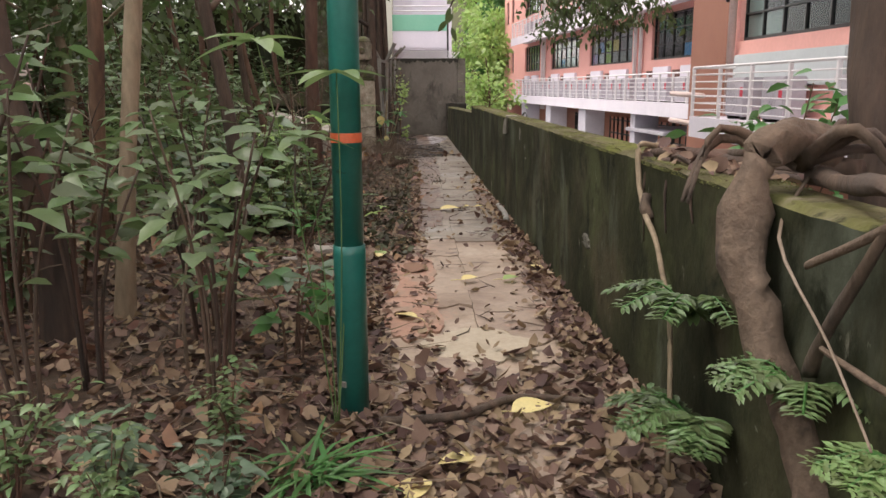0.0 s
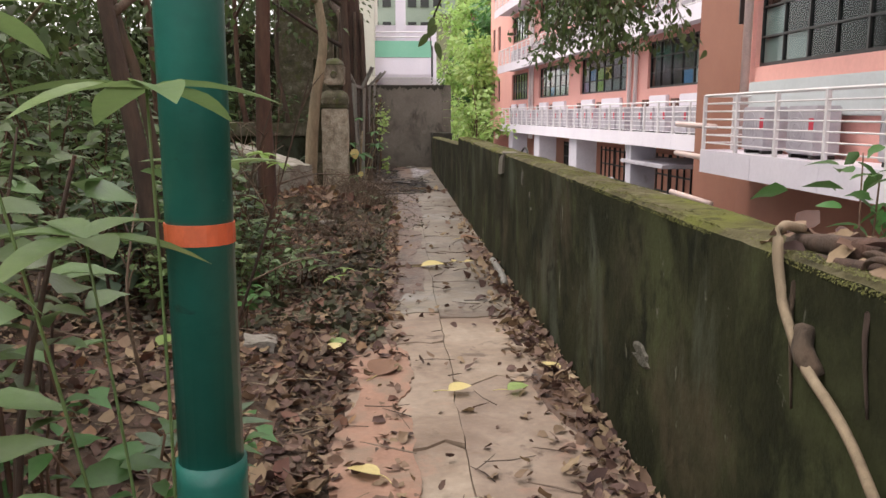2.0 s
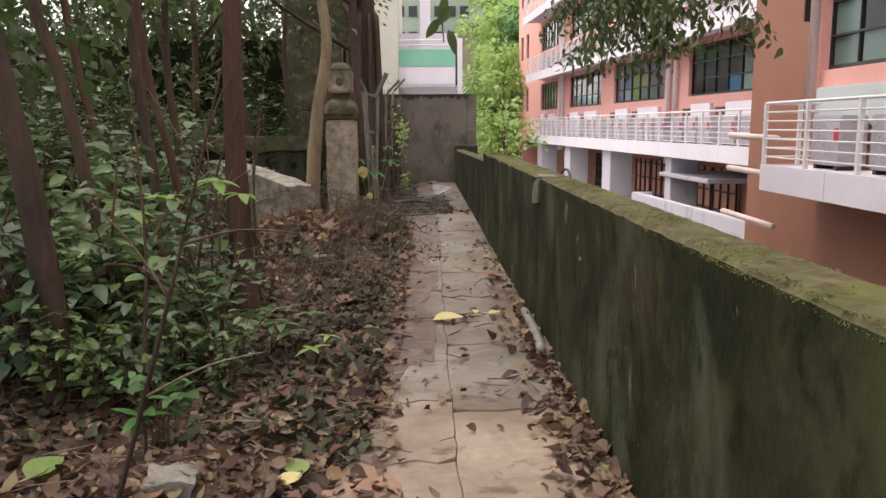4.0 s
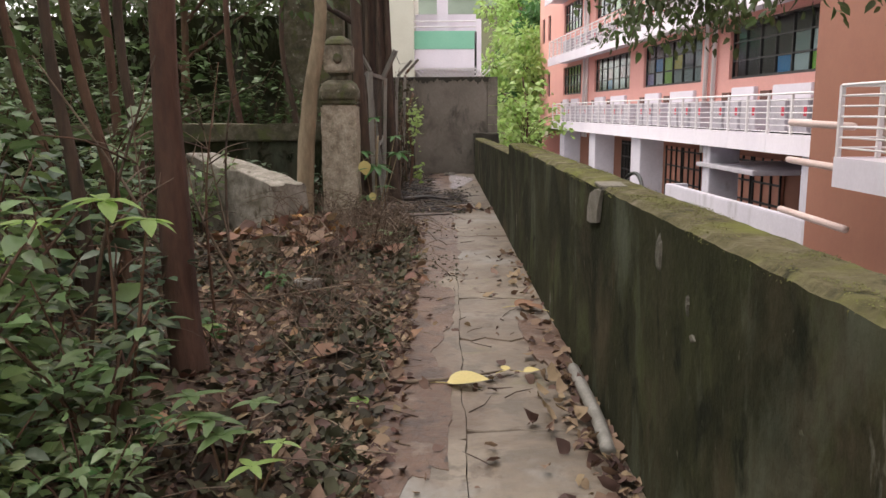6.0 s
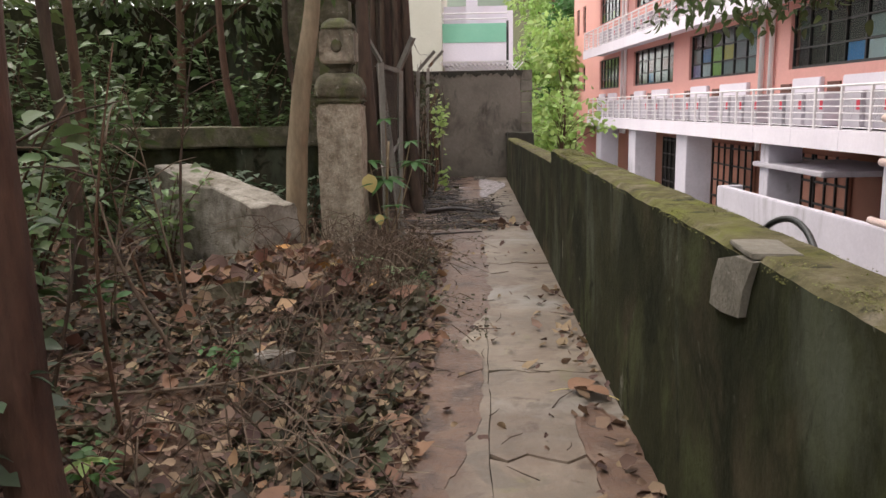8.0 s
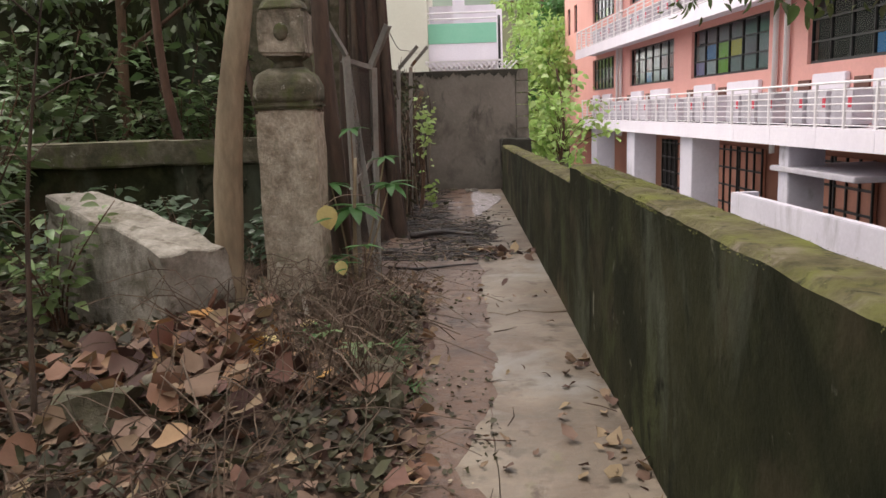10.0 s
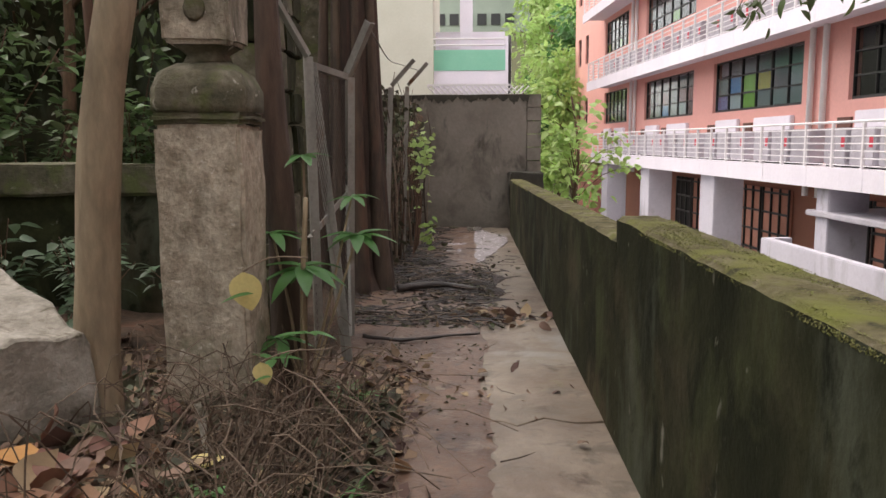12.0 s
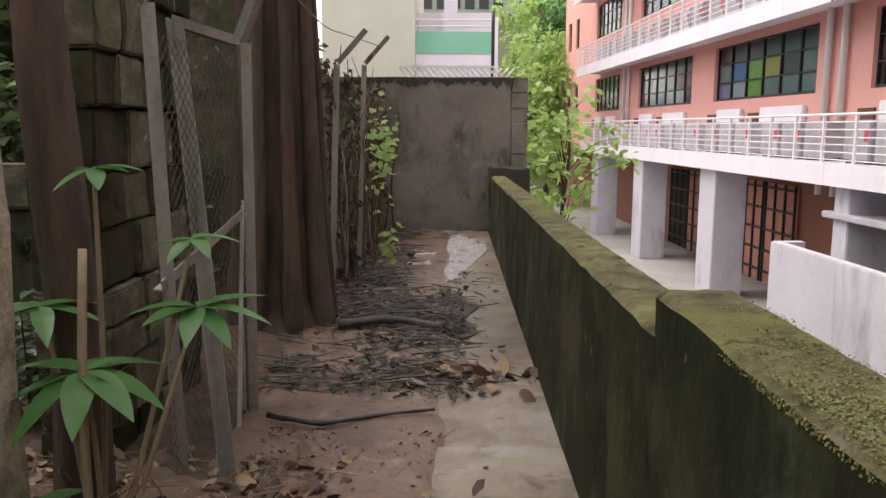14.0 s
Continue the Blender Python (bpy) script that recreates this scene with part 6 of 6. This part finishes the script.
    lay("leaf_pile", 150, pile, (0.09, 0.2), M_LITTER_RED, "heap of large russet leaves by the fallen stone", 0.8, 0.09, 0.42)
    lay("orange_leaves", 16, pile, (0.13, 0.2), M_ORANGE, "orange fallen leaves on the leaf heap", 0.7, 0.11, 0.42)
    lay("leaf_pile_brown", 190, pile, (0.08, 0.19), M_LITTER, "heap of large brown leaves by the fallen stone", 0.8, 0.09, 0.42)

    def twigs(name, n, region, length, r, material, label, along=None, lift=0.02):
        v, f = [], []
        k = 0
        while k < n:
            x, y, keep = region()
            if rng.random() > keep:
                continue
            k += 1
            a = rng.uniform(0, 3.14) if along is None else along + rng.normal() * 1.0
            ln = length * rng.uniform(0.35, 1.2)
            z = top_of_ground(x, y) + r + lift * rng.random()
            d = Vector((math.cos(a), math.sin(a), rng.normal() * 0.07)) * ln / 2
            side = Vector((-d.y, d.x, 0)) * rng.normal() * 0.22
            c = Vector((x, y, z))
            e2 = c + d
            if e2.x > WALL_X - 0.02:
                continue
            tube_into(v, f, [c - d, c + side * 0.7, e2], [r * rng.uniform(0.4, 1.1)] * 2 + [r * 0.35], 4)
        tagged(raw_mesh(name, v, f, material), label, "twigs", kind="stuff")

    twigs("bank_twigs", 2400, bank, 0.32, 0.004, M_TWIG, "thin dead twigs among the leaves", lift=0.06)
    twigs("path_twigs", 70, centre, 0.22, 0.004, M_BARK_DARK, "dark twigs on the path")
    twigs("start_twigs", 120, start, 0.25, 0.005, M_TWIG, "dead twigs on the leafy path")
    twigs("debris_twigs", 950, tail, 0.34, 0.007, M_WETTWIG, "dark wet twigs washed across the path", 0.1, 0.05)
    twigs("debris_pale_twigs", 260, tail, 0.28, 0.004, M_TWIG, "pale twigs on wet debris", 0.1, 0.08)

    # dry stems that stand and trail at the bank's edge
    v, f = [], []
    for i in range(620):
        y = rng.uniform(9.8, 15.2) if i % 2 else rng.uniform(12.8, 14.8)
        x = min(-0.15, -0.65 + rng.normal() * 0.3) if i % 2 else min(-0.08, -0.32 + rng.normal() * 0.13)
        z = soil(x, y)
        d = Vector((rng.normal() * 0.16, rng.normal() * 0.25, rng.uniform(0.15, 0.42)))
        q = bend([(x, y, z), tuple(Vector((x, y, z)) + d), tuple(Vector((x, y, z)) + d * 1.5 + Vector((rng.normal() * 0.15, rng.normal() * 0.15, -0.25)))], 3)
        tube_into(v, f, q, [rng.uniform(0.0015, 0.004)] * len(q), 3)
    tagged(raw_mesh("dry_stems", v, f, M_BARK_TAN), "dry trailing stems on the bank edge", "dead stems", kind="stuff")


scatter_litter()


def single_leaf(x, y, ln, material, label, turn, cat="leaf"):
    z = top_of_ground(x, y) + 0.035
    e = thing("fallen_leaf", pose(x, y, z, 6, -8, turn), label, cat, "single fallen leaves")
    big_leaf("blade", (-ln / 2, 0, 0), (1, 0, 0.05), ln, ln * 0.36, material, e, 0.12, seg=8)
    tube("stalk", [(-ln / 2, 0, 0), (-ln * 0.75, 0.02, 0.004), (-ln, 0.05, -0.006)], 0.003, 0.002, M_YELLOW, e, 5, 3)


for sx, sy, sl, sm, st in ((0.55, 3.47, 0.2, 0, 10), (0.0, 2.71, 0.17, 0, 40), (0.47, 9.69, 0.24, 0, 0), (-0.04, 5.03, 0.15, 0, 160), (0.45, 6.04, 0.14, 0, 20), (1.02, 6.4, 0.15, 0, 120),
                           (-0.28, 6.73, 0.12, 0, 50), (0.18, 2.95, 0.18, 0, 200), (0.7, 9.9, 0.08, 0, 80), (0.85, 9.85, 0.1, 0, 10)):
    single_leaf(sx, sy, sl, M_YELLOW, "yellow fallen leaf lying on the path", st)
for sx, sy, sl, st in ((0.03, 6.44, 0.26, 70), (-0.1, 10.2, 0.2, 120), (0.0, 10.9, 0.18, 30), (0.12, 13.0, 0.16, 10), (-0.35, 10.0, 0.22, 60), (1.02, 11.4, 0.2, 150), (0.98, 11.5, 0.18, 30)):
    single_leaf(sx, sy, sl, M_LITTER_RED, "russet fallen leaf lying flat", st)
for sx, sy, sl, st in ((-1.32, 6.79, 0.2, 70), (0.77, 6.03, 0.13, 20), (-0.28, 6.85, 0.16, 100), (-0.1, 9.3, 0.14, 80)):
    single_leaf(sx, sy, sl, M_LEAF_BRIGHT, "green fallen leaf on the ground", st)
for sx, sy, sl, st in ((-0.85, 12.9, 0.2, 30), (-1.0, 13.2, 0.22, 100), (-0.75, 13.35, 0.17, 170), (-0.62, 13.9, 0.16, 45), (-1.15, 12.75, 0.2, 210)):
    single_leaf(sx, sy, sl, M_YELLOW, "golden fallen leaf on the heap", st)


def hanging_leaf(x, y, z, r, label):
    e = thing("hanging_leaf", pose(x, y, z), label, "leaf")
    big_leaf("blade", (0, 0, r), (0.15, 0.1, -1), r * 2, r * 0.8, M_YELLOW, e, 0.05, up=(0, -1, 0.1), seg=8)
    big_leaf("green_blade", (0.05, -0.03, 0.0), (-1, -0.3, -0.1), r * 1.6, r * 0.4, M_LEAF_MID, e, 0.15)
    tube("stalk", [(0, 0, r), (0.1, 0.05, r * 1.6), (0.25, 0.1, r * 1.5)], 0.004, 0.003, M_TWIG, e, 5, 3)


hanging_leaf(-0.52, 14.15, 0.92, 0.085, "large pale yellow leaf caught on a stem")
hanging_leaf(-0.42, 14.0, 0.62, 0.05, "small pale yellow leaf caught on a stem")


def stones():
    rng = np.random.default_rng(9)
    for x, y, s, label in ((-0.16, 13.3, 0.26, "mossy broken stone edging the bank"), (-0.1, 12.9, 0.18, "dark stone at the bank edge"), (-0.72, 6.55, 0.15, "pale broken brick in the litter"), (-0.98, 6.3, 0.09, "pale stone in the litter"),
                           (-1.6, 9.9, 0.12, "flat grey stone in the litter"), (-1.9, 8.2, 0.12, "white scrap of stone in the litter"), (-0.7, 11.4, 0.14, "grey stone in the litter"), (-1.25, 12.4, 0.3, "mossy boulder in shade"),
                           (0.55, 24.7, 0.16, "stone at the end wall's foot"), (0.2, 24.9, 0.12, "dark rubble at the end wall's foot"), (-0.2, 25.0, 0.2, "dark rubble at the end wall's foot")):
        bm = bmesh.new()
        bmesh.ops.create_cube(bm, size=1)
        bmesh.ops.subdivide_edges(bm, edges=bm.edges[:], cuts=3, use_grid_fill=True)
        for v in bm.verts:
            v.co = Vector((v.co.x * s * 1.2, v.co.y * s, v.co.z * s * 0.5)) * (0.9 + 0.18 / (0.6 + v.co.length)) + 0.2 * s * noise.noise_vector(v.co * 1.7 + Vector((x * 5, y * 3, 0)))
        for ed in bm.edges:
            ed.smooth = ed.calc_face_angle(0.0) < 0.4
        o = link_mesh("stone", bm, M_STONE_DARK if "dark" in label or "mossy" in label else M_RUBBLE, None, smooth=True)
        o.matrix_basis = pose(x, y, top_of_ground(x, y) + s * 0.12, rng.uniform(-8, 8), rng.uniform(-8, 8), rng.uniform(0, 180))
        tagged(o, label, "stone", "loose stones")
    b = thing("fallen_branch", pose(0, 0, 0), "dark rotten branch lying across the path", "branch")
    tube("stick", [(-0.4, 16.95, 0.05), (-0.1, 16.85, 0.04), (0.2, 17.0, 0.035), (0.5, 17.1, 0.03)], 0.017, 0.007, M_WETTWIG, b, 7, 6, 0.9)
    b = thing("fallen_branch", pose(0, 0, 0), "dark curved branch under leaves on the path", "branch")
    tube("stick", [(-0.15, 3.3, 0.05), (0.2, 3.35, 0.05), (0.5, 3.55, 0.05), (0.85, 3.5, 0.04)], 0.026, 0.014, M_BARK_DARK, b, 7, 4, 0.3)
    b = thing("fallen_branch", pose(0, 0, 0), "thin pale branch lying across the path", "branch")
    tube("stick", [(0.1, 9.7, 0.02), (0.4, 9.75, 0.025), (0.7, 9.9, 0.02)], 0.012, 0.006, M_TWIG, b, 6, 4, 0.2)
    b = thing("fallen_branch", pose(0, 0, 0), "long thin dead branch over the bank", "branch")
    tube("stick", [(-1.5, 10.9, 0.2), (-0.9, 11.0, 0.22), (-0.4, 11.2, 0.25), (-0.05, 11.6, 0.16)], 0.01, 0.006, M_TWIG, b, 6, 4, 0.2)
    b = thing("fallen_branch", pose(0, 0, 0), "thick wet branches in the debris", "branch")
    tube("stick", [(-0.3, 18.9, 0.06), (0.1, 19.0, 0.08), (0.5, 18.9, 0.05)], 0.045, 0.02, M_WETTWIG, b, 7, 4, 0.3)
    b = thing("leaning_stick", pose(0, 0, 0), "pale bare stick standing by the fence", "stick")
    tube("stick", [(-0.45, 15.05, 0.0), (-0.46, 15.0, 0.6), (-0.42, 14.98, 1.25)], 0.016, 0.012, M_BARK_PALE, b, 7, 4, 0.2)
    b = thing("leaning_stick", pose(0, 0, 0), "bleached broken stick by the stone pillar", "stick")
    tube("stick", [(-0.62, 13.95, 0.2), (-0.65, 13.98, 0.38), (-0.68, 14.0, 0.5)], 0.016, 0.015, M_RUBBLE, b, 7, 3, 0.1)
    # the heap of sodden leaves on the path
    v = thing("leaf_clump", pose(0.68, 17.7, 0.0), "clump of wet dead leaves on the path", "leaves")
    P = rng.normal(size=(70, 3)) * [0.2, 0.15, 0.012] + [0, 0, 0.025]
    D = rng.normal(size=(70, 3)) * [1, 1, 0.25]
    leaves_mesh("leaves", P, D, rng.uniform(0.06, 0.16, 70), 0.33, M_LITTER, rng, v, flat=0.5, curl=0.8)


stones()


def blob(name, x, y, rx, ry, z, thick, material, parent, seed, n=64):
    """A flat patch with an uneven rim, domed a little."""
    bm = bmesh.new()
    ring = []
    for i in range(n):
        t = 2 * math.pi * i / n
        w = 1 + sum(a * noise.noise(Vector((math.cos(t) * q + seed, math.sin(t) * q, seed))) for a, q in ((0.4, 1.5), (0.16, 4), (0.08, 10)))
        ring.append((x + rx * w * math.cos(t), y + ry * w * math.sin(t)))
    lo = [bm.verts.new((a, b, z - 0.03)) for a, b in ring]
    up = [bm.verts.new((a, b, z)) for a, b in ring]
    inn = [bm.verts.new((x + (a - x) * 0.85, y + (b - y) * 0.85, z + thick)) for a, b in ring]
    for i in range(n):
        j = (i + 1) % n
        bm.faces.new((lo[i], lo[j], up[j], up[i]))
        bm.faces.new((up[i], up[j], inn[j], inn[i]))
    bm.faces.new(inn)
    bm.faces.new(lo[::-1])
    return link_mesh(name, bm, material, parent)


def path_floor():
    rng = np.random.default_rng(14)
    e = thing("pavement_path", pose(0, 0, 0), "narrow path of cracked worn concrete slabs", "path", kind="structure")

    def slab(poly, top, material):
        bm = bmesh.new()
        c = sum((Vector((a, b, 0)) for a, b in poly), Vector()) / len(poly)
        tilt = rng.normal(size=2) * 0.006
        inset = 0.006
        lo = [bm.verts.new((a, b, -0.08)) for a, b in poly]
        mid = [bm.verts.new((a, b, top - 0.006)) for a, b in poly]
        up = [bm.verts.new((a + (c.x - a) * inset, b + (c.y - b) * inset, top + tilt[0] * (a - c.x) + tilt[1] * (b - c.y))) for a, b in poly]
        k = len(poly)
        for i in range(k):
            j = (i + 1) % k
            bm.faces.new((lo[i], lo[j], mid[j], mid[i]))
            bm.faces.new((mid[i], mid[j], up[j], up[i]))
        bm.faces.new(up)
        link_mesh("slab", bm, material, e)

    def seam(y):
        return min(0.6, 0.42 + 0.010 * max(0, y - 7)) + 0.035 * noise.noise(Vector((2.2, y * 1.3, 0))) + 0.015 * noise.noise(Vector((5.2, y * 6, 0)))

    def side_line(ya, yb, off):
        k = max(2, int((yb - ya) / 0.11))
        return [(seam(ya + (yb - ya) * i / k) + off, ya + (yb - ya) * i / k) for i in range(k + 1)]

    def cross_line(a, b, y, wild, seed):
        """A broken line from (a, y) to (b, y)."""
        return [(a + (b - a) * t, y + wild * noise.noise(Vector((seed, (a + (b - a) * t) * 5, y)))) for t in (0.12, 0.25, 0.37, 0.5, 0.63, 0.75, 0.88)]

    for col in range(2):
        ya = 1.0
        first = cross_line(0.1, WALL_X, ya, 0.02, col)
        g = 0.0018
        k = 0
        while ya < 24.9:
            yb = min(ya + rng.uniform(0.6, 1.9), 25.2)
            wild = 0.2 if rng.random() < 0.7 else 0.05
            left = (-0.3 if ya < 7.6 else 0.0 if ya < 15 else -0.35) + 0.03 * rng.normal()
            lo_x, hi_x = (left, seam(yb)) if col == 0 else (seam(yb), WALL_X)
            last = cross_line(lo_x, hi_x, yb, wild, 3.0 * k + 50 * col)
            ground = [(a, b + g) for a, b in first]
            roof = [(a, b - g) for a, b in last]
            line = side_line(ya + 0.02, yb - 0.02, -0.0015 if col == 0 else 0.0015)
            if col == 0:
                poly = [(left, ya + 0.01)] + ground + line + roof[::-1] + [(left + 0.02 * rng.normal(), yb - 0.01)]
            else:
                poly = ground + [(WALL_X + 0.004, ya + 0.01), (WALL_X + 0.004, yb - 0.01)] + roof[::-1] + line[::-1]
            slab(poly, -0.004 + 0.003 * rng.normal(), M_SLAB_LIT if ya < 7.6 else M_SLAB)
            first, ya, k = last, yb, k + 1
    # trodden earth over the inner half of the far stretch
    xs = [-0.55 + 0.035 * i for i in range(37)]
    ys = [11.8 + 0.05 * j for j in range(268)]

    def earth(x, y):
        rim = seam(y) + 0.05 * noise.noise(Vector((7.1, y * 2.1, 0))) + 0.03 * noise.noise(Vector((7.1, y * 9, 0))) - 0.45 * max(0.0, 1 - (y - 11.8) / 1.4)
        lump = 0.012 * noise.noise(Vector((x * 3, y * 3, 5))) + 0.007 * noise.noise(Vector((x * 11, y * 11, 5))) + 0.004 * noise.noise(Vector((x * 30, y * 30, 5)))
        return min(0.014, (rim - x) * 0.25) + lump * min(1.0, max(0.15, (rim - x) * 4))

    raw_mesh("earth", [(x, y, max(-0.05, earth(x, y))) for y in ys for x in xs], [(j * 37 + i, j * 37 + i + 1, (j + 1) * 37 + i + 1, (j + 1) * 37 + i) for j in range(267) for i in range(36)], M_MUD, e, True, "trodden brown earth over the slabs")
    blob("red_clay", 0.0, 5.4, 0.2, 0.75, 0.006, 0.003, M_RED, e, 1.3)
    blob("red_clay", 0.02, 6.45, 0.19, 0.45, 0.0085, 0.003, M_RED, e, 4.3)
    blob("cement_patch", 0.4, 4.5, 0.33, 0.3, 0.007, 0.004, M_PALE, e, 2.2)
    blob("mud", 0.0, 18.4, 0.55, 1.2, 0.008, 0.003, M_MUD, e, 6.4)
    for k, (bx, by, wx, wy) in enumerate(((0.16, 11.3, 0.28, 1.2), (0.14, 9.4, 0.24, 1.1), (1.0, 10.6, 0.13, 0.7), (1.02, 5.9, 0.14, 0.7))):
        blob("mud", bx, by, wx, wy, 0.0045 + 0.0008 * (k % 3), 0.003, M_MUD, e, 11.3 + 2.7 * k)
    p = thing("puddle", pose(0, 0, 0), "shallow wet film on the path, paled for open sky", "puddle")
    blob("water_film", 0.5, 22.7, 0.45, 1.95, 0.009, 0.002, M_WETPAVE, p, 5.5)
    p = thing("puddle", pose(0, 0, 0), "dark wet mud among the twigs", "puddle")
    blob("water_film", 0.3, 19.4, 0.5, 0.9, 0.012, 0.002, M_WET, p, 8.5)


path_floor()
